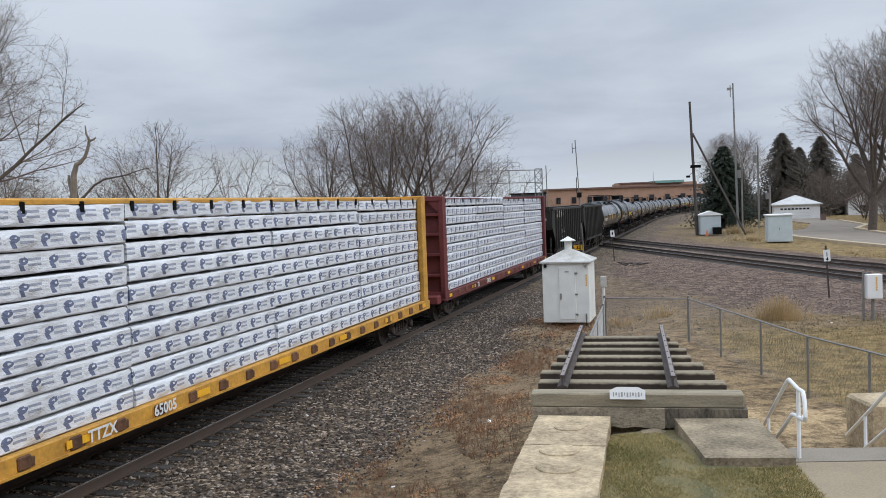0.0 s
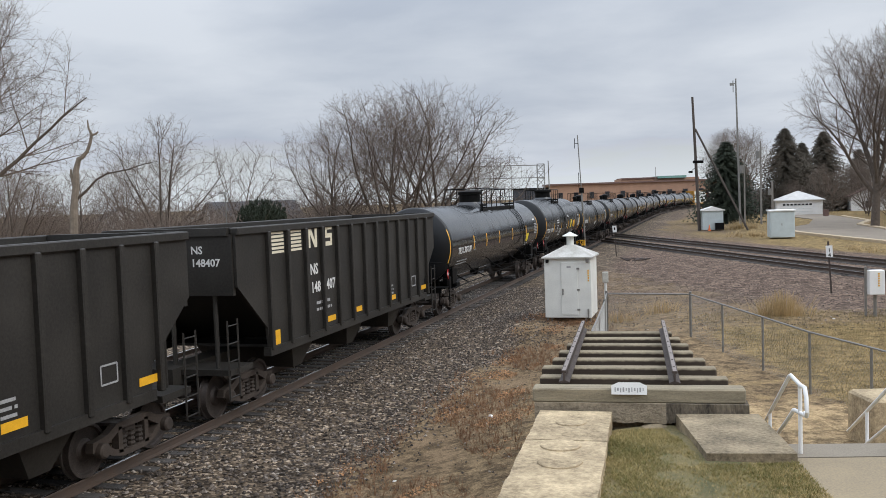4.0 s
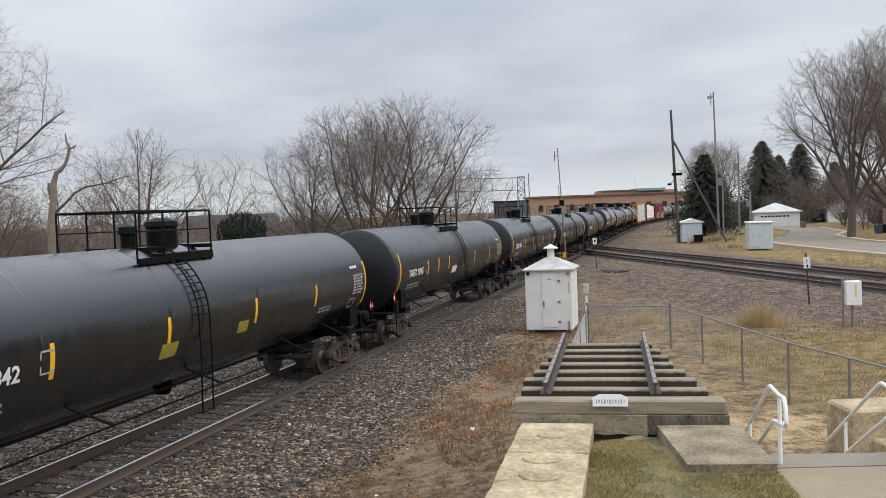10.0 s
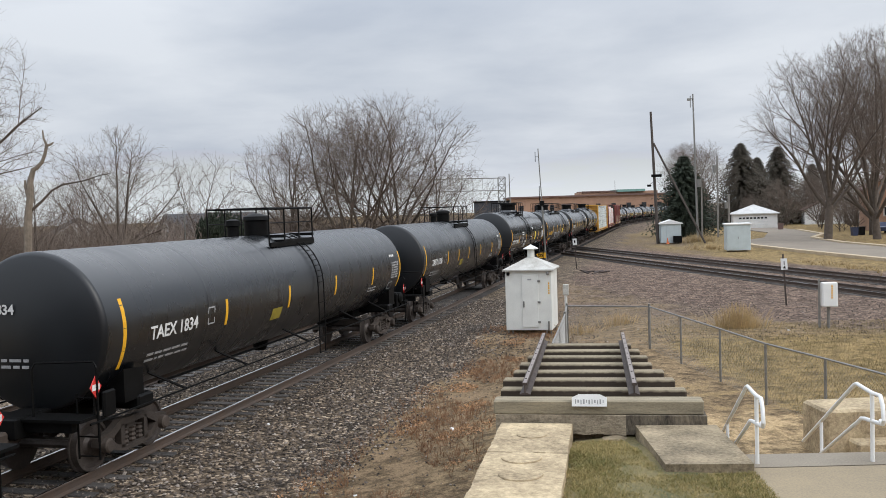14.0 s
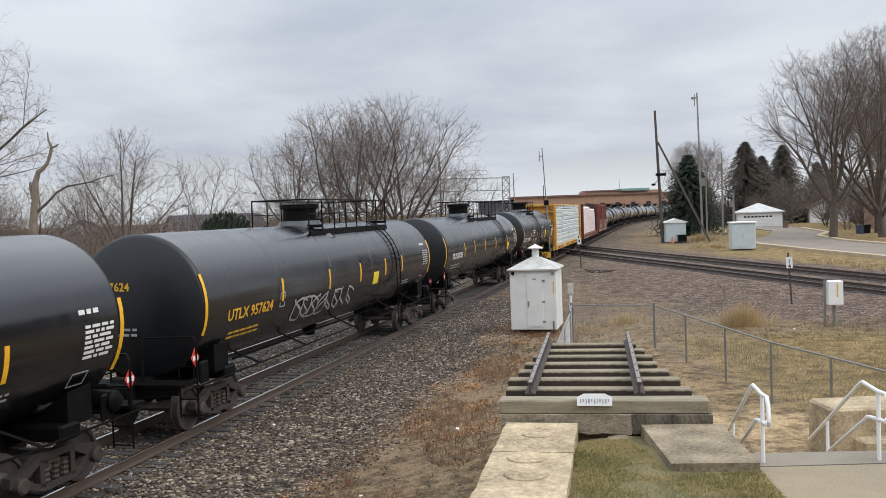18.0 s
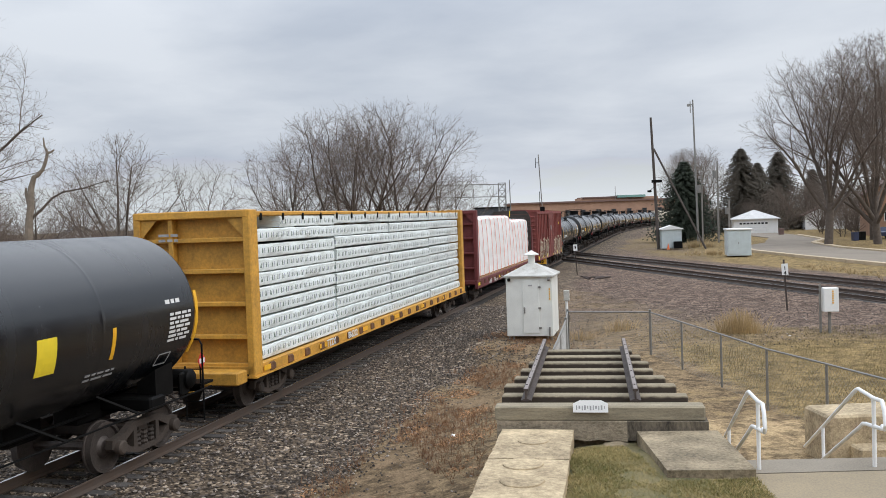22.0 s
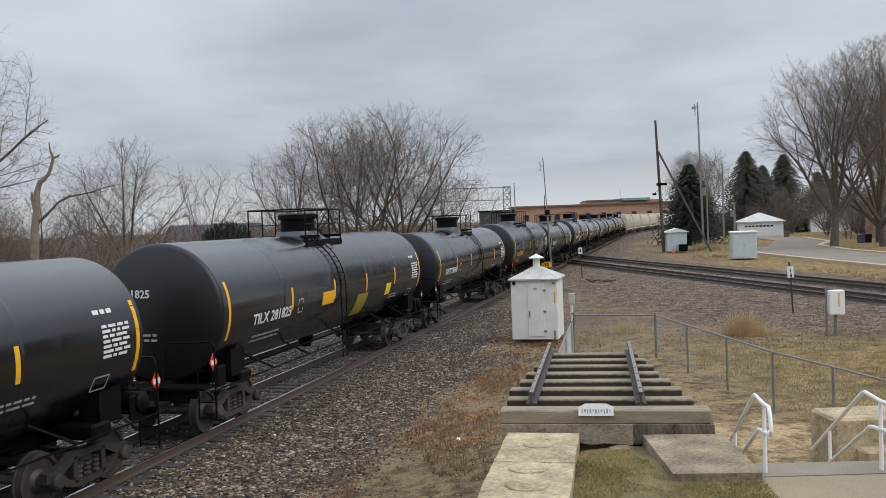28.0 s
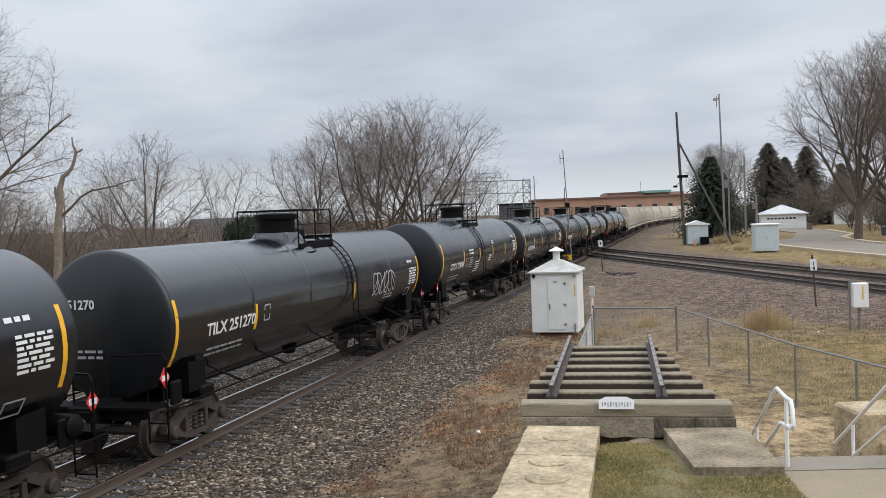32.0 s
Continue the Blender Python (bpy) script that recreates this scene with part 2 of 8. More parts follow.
M_BLUE = mat("blue_vehicle_paint", (0.03, 0.04, 0.085), 0.3, var=0.1, scale=2, fine=20, bump=0.0)


# ---------------------------------------------------------------- mesh helpers
class Shape:
    """A mesh in the making: boxes, tubes, prisms and lathed forms joined in one."""

    def __init__(self):
        self.v, self.f = [], []

    def add(self, verts, faces):
        n = len(self.v)
        self.v.extend(tuple(p) for p in verts)
        self.f.extend(tuple(n + i for i in q) for q in faces)
        return self

    def box(self, c, size, rz=0.0, bev=0.0, m=None):
        hx, hy, hz = (k / 2 for k in size)
        if bev:
            b = min(bev, hx * 0.9, hy * 0.9, hz * 0.9)
            ring = [(hx - b, -hy), (hx, -hy + b), (hx, hy - b), (hx - b, hy), (-hx + b, hy), (-hx, hy - b), (-hx, -hy + b), (-hx + b, -hy)]
            inn = [(x * (hx - b) / hx, y * (hy - b) / hy) for x, y in ring]
            pts = [(x, y, -hz) for x, y in inn] + [(x, y, -hz + b) for x, y in ring] + [(x, y, hz - b) for x, y in ring] + [(x, y, hz) for x, y in inn]
            fs = [tuple(range(7, -1, -1)), tuple(range(24, 32))]
            for k in range(3):
                for i in range(8):
                    j = (i + 1) % 8
                    fs.append((k * 8 + i, k * 8 + j, k * 8 + 8 + j, k * 8 + 8 + i))
        else:
            pts = [(x, y, z) for z in (-hz, hz) for x, y in ((-hx, -hy), (hx, -hy), (hx, hy), (-hx, hy))]
            fs = [(3, 2, 1, 0), (4, 5, 6, 7), (0, 1, 5, 4), (1, 2, 6, 5), (2, 3, 7, 6), (3, 0, 4, 7)]
        ca, sa = math.cos(rz), math.sin(rz)
        pts = [(x * ca - y * sa + c[0], x * sa + y * ca + c[1], z + c[2]) for x, y, z in pts]
        if m is not None:
            pts = [tuple(m @ Vector(q)) for q in pts]
        return self.add(pts, fs)

    def tube(self, path, r, n=6, cap=True):
        """A tube along points; r a number or one per point."""
        path = [Vector(q) for q in path]
        rs = r if isinstance(r, (list, tuple)) else [r] * len(path)
        base = len(self.v)
        ref = None
        for i, q in enumerate(path):
            d = (path[min(i + 1, len(path) - 1)] - path[max(i - 1, 0)])
            d = d.normalized() if d.length > 1e-9 else Vector((0, 0, 1))
            if ref is None:
                ref = d.orthogonal().normalized()
            else:
                ref = (ref - d * ref.dot(d))
                ref = ref.normalized() if ref.length > 1e-6 else d.orthogonal().normalized()
            side = d.cross(ref)
            for k in range(n):
                a = 2 * math.pi * k / n
                self.v.append(tuple(q + (ref * math.cos(a) + side * math.sin(a)) * rs[i]))
        for i in range(len(path) - 1):
            for k in range(n):
                k2 = (k + 1) % n
                self.f.append((base + i * n + k, base + i * n + k2, base + (i + 1) * n + k2, base + (i + 1) * n + k))
        if cap:
            self.f.append(tuple(base + k for k in range(n - 1, -1, -1)))
            self.f.append(tuple(base + (len(path) - 1) * n + k for k in range(n)))
        return self

    def spike(self, path, r, n=3):
        """A thin tube along points that runs out to a point."""
        base, k = len(self.v), len(path)
        self.tube(path[:-1], r[:-1], n, cap=False) if k > 2 else self.ring(path[0], path[1] - path[0], r[0], n)
        last = base + (k - 2) * n
        self.v.append(tuple(path[-1]))
        self.f.extend((last + i, last + (i + 1) % n, len(self.v) - 1) for i in range(n))
        return self

    def ring(self, q, d, r, n):
        d = d.normalized()
        u = d.orthogonal().normalized()
        w = d.cross(u)
        for i in range(n):
            a = 2 * math.pi * i / n
            self.v.append(tuple(q + (u * math.cos(a) + w * math.sin(a)) * r))

    def lathe(self, profile, c, axis="z", n=24):
        """profile: (distance along the axis, radius)."""
        base = len(self.v)
        for h, r in profile:
            for k in range(n):
                a = 2 * math.pi * k / n
                u, w = r * math.cos(a), r * math.sin(a)
                q = {"z": (u, w, h), "y": (w, h, u), "x": (h, u, w)}[axis]
                self.v.append((c[0] + q[0], c[1] + q[1], c[2] + q[2]))
        for i in range(len(profile) - 1):
            for k in range(n):
                k2 = (k + 1) % n
                self.f.append((base + i * n + k, base + i * n + k2, base + (i + 1) * n + k2, base + (i + 1) * n + k))
        self.f.append(tuple(base + k for k in range(n - 1, -1, -1)))
        self.f.append(tuple(base + (len(profile) - 1) * n + k for k in range(n)))
        return self

    def prism(self, poly, lo, hi, axis="z"):
        """An outline drawn out along an axis; axis x: outline in (y, z), y: in (x, z), z: in (x, y)."""
        n = len(poly)
        place = {"z": lambda a, b, h: (a, b, h), "x": lambda a, b, h: (h, a, b), "y": lambda a, b, h: (a, h, b)}[axis]
        pts = [place(a, b, lo) for a, b in poly] + [place(a, b, hi) for a, b in poly]
        fs = [tuple(range(n - 1, -1, -1)), tuple(range(n, 2 * n))] + [(i, (i + 1) % n, n + (i + 1) % n, n + i) for i in range(n)]
        return self.add(pts, fs)

    def mesh(self, name, material, smooth=False):
        me = bpy.data.meshes.new(name)
        me.from_pydata(self.v, [], self.f)
        b = bmesh.new()
        b.from_mesh(me)
        bmesh.ops.recalc_face_normals(b, faces=b.faces)
        b.to_mesh(me)
        b.free()
        me.materials.append(material)
        if smooth:
            me.shade_smooth()
            me.set_sharp_from_angle(angle=radians(38))
        return me


def part(name, shape, material, parent, label="", smooth=False, at=None):
    me = shape if isinstance(shape, bpy.types.Mesh) else shape.mesh(name, material, smooth)
    ob = new(name, me)
    ob.parent = parent
    if at is not None:
        ob.matrix_basis = at
    if label:
        tagged(ob, label)
    return ob


def thing(name, label, category, m=None, group="", kind=""):
    ob = new(name)
    ob.empty_display_size = 0.2
    if m is not None:
        ob.matrix_basis = m
    return tagged(ob, label, category, group, kind)


def solid(name, shape, material, label, category, m=None, group="", kind="", smooth=False):
    ob = new(name, shape.mesh(name, material, smooth))
    if m is not None:
        ob.matrix_basis = m
    return tagged(ob, label, category, group, kind)


def along(s, q=0.0, z=0.0):
    """A place by its way along the main track and its distance to the right of the track's centre."""
    over = max(0.0, s - S2)
    s -= over
    if s <= S1:
        p, a = NL * DIST + DR * s, TH
    else:
        a = TH + KAPPA * (s - S1)
        p = NL * DIST + DR * S1 + Vector((math.cos(TH) - math.cos(a), math.sin(a) - math.sin(TH))) / KAPPA
    p = p + Vector((math.sin(a), math.cos(a))) * over
    return Vector((p.x + math.cos(a) * q, p.y - math.sin(a) * q, z)), a


def track_q(x, y):
    """s and q of a place, by the straight part of the track."""
    p = Vector((x, y))
    return p.dot(DR), DIST - p.dot(NL)


def smooth01(a, b, x):
    t = min(1, max(0, (x - a) / (b - a)))
    return t * t * (3 - 2 * t)


def ground_z(x, y):
    s, q = track_q(x, y)
    rise = -0.38 + 0.66 * smooth01(4.6, 9.5, q)
    far = smooth01(26, 46, s)
    base = rise * (1 - far) - 0.22 * far
    # the pad on which the signal hut stands
    pad = smooth01(4.0, 1.6, math.hypot(x - 4.4, (y - 31.8) * 0.8))
    base = base * (1 - pad) - 0.06 * pad
    if q < 0:
        base = -0.75 * smooth01(-7.2, -10.0, q) - 0.3
    off = max(q, -q - 4.08)
    near = smooth01(3.6, 1.75, off)
    return max(base, -0.5) * (1 - near) - 0.215 * near if q > 0 else base * (1 - near) - 0.215 * near


# ---------------------------------------------------------------- ground
def ground_material():
    m = bpy.data.materials.new("ground_cover")
    m.use_nodes = True
    nt = m.node_tree
    b = nt.nodes["Principled BSDF"]
    geo = nt.nodes.new("ShaderNodeNewGeometry")
    at = nt.nodes.new("ShaderNodeAttribute")
    at.attribute_name = "cover"
    sep = nt.nodes.new("ShaderNodeSeparateColor")
    link(nt, at.outputs["Color"], sep.inputs[0])

    def noise_n(scale, detail=5, rough=0.6):
        n = nt.nodes.new("ShaderNodeTexNoise")
        n.inputs["Scale"].default_value, n.inputs["Detail"].default_value, n.inputs["Roughness"].default_value = scale, detail, rough
        link(nt, geo.outputs["Position"], n.inputs["Vector"])
        return n

    def ramp_n(src, stops):
        r = nt.nodes.new("ShaderNodeValToRGB")
        e = r.color_ramp.elements
        while len(e) < len(stops):
            e.new(0.5)
        for k, (pos, col) in enumerate(stops):
            e[k].position, e[k].color = pos, (*col, 1)
        link(nt, src, r.inputs[0])
        return r.outputs[0]

    def mix_n(fac, a, c):
        x = nt.nodes.new("ShaderNodeMix")
        x.data_type = "RGBA"
        link(nt, fac, x.inputs["Factor"])
        link(nt, a, x.inputs["A"])
        link(nt, c, x.inputs["B"])
        return x.outputs["Result"]

    vor = nt.nodes.new("ShaderNodeTexVoronoi")
    vor.inputs["Scale"].default_value = 14
    link(nt, geo.outputs["Position"], vor.inputs["Vector"])
    vsep = nt.nodes.new("ShaderNodeSeparateColor")
    link(nt, vor.outputs["Color"], vsep.inputs[0])
    big, mid, fine = noise_n(0.35), noise_n(2.2), noise_n(26, 6, 0.7)
    gravel = ramp_n(vsep.outputs[0], [(0.0, (0.024, 0.019, 0.015)), (0.45, (0.084, 0.065, 0.050)), (0.8, (0.165, 0.130, 0.102)), (1.0, (0.36, 0.30, 0.25))])
    pink = ramp_n(vsep.outputs[1], [(0.0, (0.034, 0.024, 0.021)), (0.5, (0.112, 0.080, 0.067)), (1.0, (0.27, 0.205, 0.175))])
    gravel = mix_n(at.outputs["Alpha"], gravel, pink)
    dirt = ramp_n(fine.outputs["Fac"], [(0.3, (0.085, 0.061, 0.038)), (0.5, (0.185, 0.136, 0.085)), (0.72, (0.33, 0.25, 0.158))])
    grass = ramp_n(fine.outputs["Fac"], [(0.28, (0.080, 0.059, 0.029)), (0.5, (0.20, 0.147, 0.072)), (0.72, (0.35, 0.265, 0.140))])
    leaf = ramp_n(fine.outputs["Fac"], [(0.3, (0.085, 0.062, 0.043)), (0.55, (0.175, 0.126, 0.082)), (0.75, (0.29, 0.215, 0.14))])

    def edge(ch, n, amount=0.55):
        """The cover's weight with a ragged edge."""
        k = nt.nodes.new("ShaderNodeMath")
        k.operation = "MULTIPLY_ADD"
        k.inputs[1].default_value = amount
        link(nt, n.outputs["Fac"], k.inputs[0])
        sub = nt.nodes.new("ShaderNodeMath")
        sub.operation = "SUBTRACT"
        sub.inputs[1].default_value = amount / 2
        link(nt, ch, k.inputs[2])
        link(nt, k.outputs[0], sub.inputs[0])
        return ramp_n(sub.outputs[0], [(0.40, (0, 0, 0)), (0.60, (1, 1, 1))])

    c = mix_n(edge(sep.outputs[2], mid, 0.9), dirt, leaf)
    c = mix_n(edge(sep.outputs[1], mid, 0.8), c, grass)
    bare = nt.nodes.new("ShaderNodeAttribute")
    bare.attribute_name = "bare"
    sand = ramp_n(fine.outputs["Fac"], [(0.3, (0.20, 0.145, 0.086)), (0.5, (0.32, 0.24, 0.148)), (0.72, (0.45, 0.355, 0.235))])
    c = mix_n(edge(bare.outputs["Fac"], mid, 0.8), c, sand)
    g = edge(sep.outputs[0], mid, 0.9)
    c = mix_n(g, c, gravel)
    speck = noise_n(7.5, 4, 0.7)
    both = nt.nodes.new("ShaderNodeMath")
    both.operation = "MULTIPLY_ADD"
    both.inputs[1].default_value = 0.8
    link(nt, speck.outputs["Fac"], both.inputs[0])
    link(nt, mid.outputs["Fac"], both.inputs[2])
    tone = ramp_n(both.outputs[0], [(0.72, (0.42, 0.39, 0.34)), (0.90, (0.96, 0.91, 0.80)), (1.0, (1.40, 1.34, 1.18))])
    mul = nt.nodes.new("ShaderNodeMix")
    mul.data_type, mul.blend_type = "RGBA", "MULTIPLY"
    mul.inputs["Factor"].default_value = 1
    link(nt, c, mul.inputs["A"])
    link(nt, tone, mul.inputs["B"])
    link(nt, mul.outputs["Result"], b.inputs["Base Color"])
    b.inputs["Roughness"].default_value = 0.95
    b.inputs["Specular IOR Level"].default_value = 0.2
    hgt = nt.nodes.new("ShaderNodeMath")
    hgt.operation = "MULTIPLY_ADD"
    link(nt, vor.outputs["Distance"], hgt.inputs[0])
    neg = nt.nodes.new("ShaderNodeMath")
    neg.operation = "MULTIPLY"
    neg.inputs[1].default_value = -1.1
    link(nt, g, neg.inputs[0])
    link(nt, neg.outputs[0], hgt.inputs[1])
    link(nt, fine.outputs["Fac"], hgt.inputs[2])
    bp = nt.nodes.new("ShaderNodeBump")
    bp.inputs["Strength"].default_value, bp.inputs["Distance"].default_value = 0.8, 0.035
    link(nt, hgt.outputs[0], bp.inputs["Height"])
    link(nt, bp.outputs[0], b.inputs["Normal"])
    return m


CROSS_P, CROSS_D = Vector((21.85, 43.8)), Vector((0.137, -0.9906))
CROSS_N = Vector((0.9906, 0.137))


def spread(lo, hi, mid_lo, mid_hi, step, far_n):
    near = np.arange(mid_lo, mid_hi + 1e-6, step)
    a = mid_lo - (np.linspace(0, 1, far_n) ** 3)[1:][::-1] * (mid_lo - lo)
    b = mid_hi + (np.linspace(0, 1, far_n) ** 3)[1:] * (hi - mid_hi)
    return np.concatenate([a, near, b])


def build_ground():
    xs, ys = spread(-1500, 1500, -16, 26, 0.22, 60), spread(-60, 3000, 2, 60, 0.26, 70)
    verts, cover, sandy = [], [], []
    for y in ys:
        for x in xs:
            s, q = track_q(x, y)
            z = ground_z(x, y)
            nz = noise.noise((x * 0.55, y * 0.55, 0))
            z += 0.035 * nz * smooth01(3.2, 5, abs(q))
            cr = (Vector((x, y)) - CROSS_P).dot(CROSS_N)
            if s > 34 and q > 0 and abs(cr - 2.15) < 6:
                z = max(z, -0.21 - 0.25 * smooth01(3.9, 6.0, abs(cr - 2.15)))
            verts.append((x, y, z))
            grav = smooth01(5.6, 3.6, max(q, -q - 4.08) + 0.6 * nz)
            pink = smooth01(11.5, 8.0, abs(cr + 1.0) + nz) * smooth01(26, 34, s) if q > 0 else 0
            mixed = (0.50 + 0.22 * noise.noise((x * .3, y * .3, 4))) * smooth01(25, 33, s) * smooth01(19, 13, q) if q > 0 else 0
            grav = max(grav, pink, mixed)
            lane = smooth01(0.9, 0.3, abs(q - 7.3 + 0.3 * nz)) * smooth01(16, 10, s)
            yard = smooth01(6.3, 7.4, x - 0.1 * nz) * smooth01(29, 24, y) * smooth01(11, 14, y)
            field = smooth01(7.5, 9.5, cr) * (1 if q > 0 else 0)
            left = smooth01(-9, -13, q)
            sandy.append(smooth01(3.2, 2.0, math.hypot((x - 5.6) * .75, (y - 13.4) * .8) + .5 * nz) if q > 0 else 0)
            grass = max(yard * (1 - 0.75 * smooth01(8.2, 6.9, x)), field * 0.9, left * 0.5, (0.30 + 0.16 * noise.noise((x * .25, y * .25, 9))) * smooth01(5, 7, q) * (1 - lane))
            leaf = max(0.52 * smooth01(4.0, 5.0, q) * smooth01(8.2, 6.0, q) * smooth01(4, 12, s) * (1 - lane), 0.5 * left)
            cover.append((grav, grass * (1 - pink) * (1 - lane), leaf, max(pink, mixed) * (1 - smooth01(5.5, 4.0, abs(q)))))
    nx, ny = len(xs), len(ys)
    faces = [(j * nx + i, j * nx + i + 1, (j + 1) * nx + i + 1, (j + 1) * nx + i) for j in range(ny - 1) for i in range(nx - 1)]
    me = bpy.data.meshes.new("ground")
    me.from_pydata(verts, [], faces)
    lay = me.color_attributes.new("cover", "FLOAT_COLOR", "POINT")
    lay.data.foreach_set("color", np.array(cover, dtype=np.float32).ravel())
    dry = me.attributes.new("bare", "FLOAT", "POINT")
    dry.data.foreach_set("value", np.array(sandy, dtype=np.float32))
    me.materials.append(ground_material())
    me.shade_smooth()
    return tagged(new("ground", me), "ballast, brown dirt and dry winter grass beside the tracks", "ground", kind="structure")


build_ground()


def scatter(name, n, spot, size, material, label, category, seed, flat=0.7):
    """Loose stones as one object: rough eight-sided lumps."""
    rnd = random.Random(seed)
    sh = Shape()
    faces = [(0, 1, 2), (0, 2, 3), (0, 3, 4), (0, 4, 1), (5, 2, 1), (5, 3, 2), (5, 4, 3), (5, 1, 4)]
    for _ in range(n):
        p = spot(rnd)
        if p is None:
            continue
        r = size * rnd.uniform(0.55, 1.35)
        a = rnd.uniform(0, 6.3)
        q = [(0, 0, flat)] + [(math.cos(a + k * 1.57 + rnd.uniform(-0.4, 0.4)), math.sin(a + k * 1.57 + rnd.uniform(-0.4, 0.4)), rnd.uniform(-0.3, 0.35)) for k in range(4)] + [(0, 0, -0.5)]
        dx, dy = rnd.uniform(-0.35, 0.35), rnd.uniform(-0.35, 0.35)
        sh.add([(p[0] + r * (x + dx * z), p[1] + r * (y + dy * z), p[2] + r * z) for x, y, z in q], faces)
    me = bpy.data.meshes.new(name)
    me.from_pydata(sh.v, [], sh.f)
    me.materials.append(material)
    return tagged(new(name, me), label, category, kind="stuff")


def stone_material():
    m = mat("ballast_stone", (0.15, 0.122, 0.106), 0.92, var=0.3, scale=2, fine=40, bump=0.2)
    nt = m.node_tree
    b = nt.nodes["Principled BSDF"]
    g = nt.nodes.new("ShaderNodeNewGeometry")
    r = nt.nodes.new("ShaderNodeValToRGB")
    e = r.color_ramp.elements
    e.new(0.5), e.new(0.88)
    for k, (pos, col) in enumerate(((0.0, (0.024, 0.019, 0.015)), (0.5, (0.08, 0.063, 0.05)), (0.85, (0.16, 0.13, 0.106)), (1.0, (0.38, 0.33, 0.28)))):
        e[k].position, e[k].color = pos, (*col, 1)
    link(nt, g.outputs["Random Per Island"], r.inputs[0])
    link(nt, r.outputs[0], b.inputs["Base Color"])
    return m


M_STONE = stone_material()


def ballast_spot(rnd):
    s, q = rnd.uniform(2, 44), rnd.uniform(-5.0, 5.6)
    if q > 3.6 and rnd.random() < (q - 3.6) / 2.0:
        return None
    p, _ = along(s, q)
    return p.x, p.y, ground_z(p.x, p.y) + 0.012 if abs(q) > 1.3 and abs(q + 4.08) > 1.3 else -0.200


scatter("ballast", 44000, ballast_spot, 0.036, M_STONE, "loose grey-brown crushed stone ballast along the track", "ballast", 5)


def margin_spot(rnd):
    """Stones strayed from the ballast into the dirt, and the coarse red-brown stone by the crossing."""
    if rnd.random() < .45:
        s, q = rnd.uniform(5, 40), 4.4 + abs(rnd.gauss(0, 1.5))
    else:
        s, q = rnd.uniform(27, 62), rnd.uniform(4.5, 22)
    p, _ = along(s, q)
    if q > 4.9 and s < 27 and rnd.random() < .88:
        return None
    if (p.x > .2 and p.y < 13) or (p.x - CROSS_P.x) * CROSS_N.x + (p.y - CROSS_P.y) * CROSS_N.y > -2 or math.hypot(p.x - 4.3, p.y - 32.6) < 1.7:
        return None
    return p.x, p.y, ground_z(p.x, p.y) + .02


scatter("stray_stones", 12000, margin_spot, 0.026, M_STONE, "stray brown stones scattered over the dirt", "stones", 6)


def rail_shape(path, head):
    """The rail's foot and web, or its head, swept along (x, y, heading) points; the top is at z = 0."""
    prof = [(-0.024, -0.005), (0.028, -0.005), (0.027, 0.0), (-0.023, 0.0)] if head else \
        [(-0.075, -0.18), (0.075, -0.18), (0.075, -0.165), (0.011, -0.14), (0.011, -0.042), (0.036, -0.036), (0.037, -0.008), (0.031, -0.002), (-0.031, -0.002), (-0.037, -0.008), (-0.036, -0.036), (-0.011, -0.042), (-0.011, -0.14), (-0.075, -0.165)]
    sh, n = Shape(), len(prof)
    for x, y, z, a in path:
        for u, w in prof:
            sh.v.append((x + u * math.cos(a), y - u * math.sin(a), z + w))
    for i in range(len(path) - 1):
        for k in range(n):
            k2 = (k + 1) % n
            sh.f.append((i * n + k, i * n + k2, (i + 1) * n + k2, (i + 1) * n + k))
    m = (len(path) - 1) * n
    sh.f.extend([tuple(range(n)), tuple(m + k for k in range(n - 1, -1, -1))])
    return sh


def tie_mesh(seed=0):
    sh = Shape().box((0, 0, -0.09), (2.6, 0.225, 0.18), bev=0.012)
    return sh.mesh("tie", M_TIE_T)


def build_track(name, label, place, s0, s1, near0, near1, rail_step=5.0):
    th = thing(name, label, "railway track", kind="structure")
    for side in (-0.7535, 0.7535):
        path = []
        for k in range(int((s1 - s0) / rail_step) + 1):
            p, a = place(s0 + k * rail_step, side)
            path.append((p[0], p[1], p[2], a))
        r = part("rail", rail_shape(path, False), M_RAILSIDE, th)
        part("rail_head", rail_shape(path, True), M_RAILTOP, r, "polished running surface")
    shared, rest = tie_mesh(), Shape()
    rnd = random.Random(3)
    k = s0
    while k < s1:
        p, a = place(k + rnd.uniform(-0.02, 0.02), rnd.uniform(-0.03, 0.03))
        m = pose(p[0], p[1], p[2] - 0.18 + rnd.uniform(-0.012, 0.004), 0, 0, -math.degrees(a) + rnd.uniform(-0.8, 0.8))
        if near0 <= k <= near1:
            part("tie", shared, None, th, at=m)
        else:
            rest.box((0, 0, -0.09), (2.6, 0.225, 0.18), m=m)
        k += 0.495
    if rest.v:
        tagged(part("far_ties", rest, M_TIE_T, th), kind="stuff")
    return th


build_track("main_track", "railway track with rusty rails, polished heads and dark timber ties", lambda s, q: along(s, q), -60, 430, 0, 60)
build_track("side_track", "second railway track parallel to the main line on grey ballast", lambda s, q: along(s, q - 4.08), -60, 330, 4, 40)


def crossing(offset):
    def place(s, q):
        p = CROSS_P - CROSS_D * s + CROSS_N * (offset + q)
        return Vector((p.x, p.y, 0.004)), math.atan2(-CROSS_D.x, -CROSS_D.y)
    return place


build_track("crossing_track", "railway track that crosses the main line on red-brown ballast", crossing(0.0), -60, 160, -12, 22)
build_track("crossing_track", "railway track that crosses the main line on red-brown ballast", crossing(4.3), -60, 160, -2, 30)


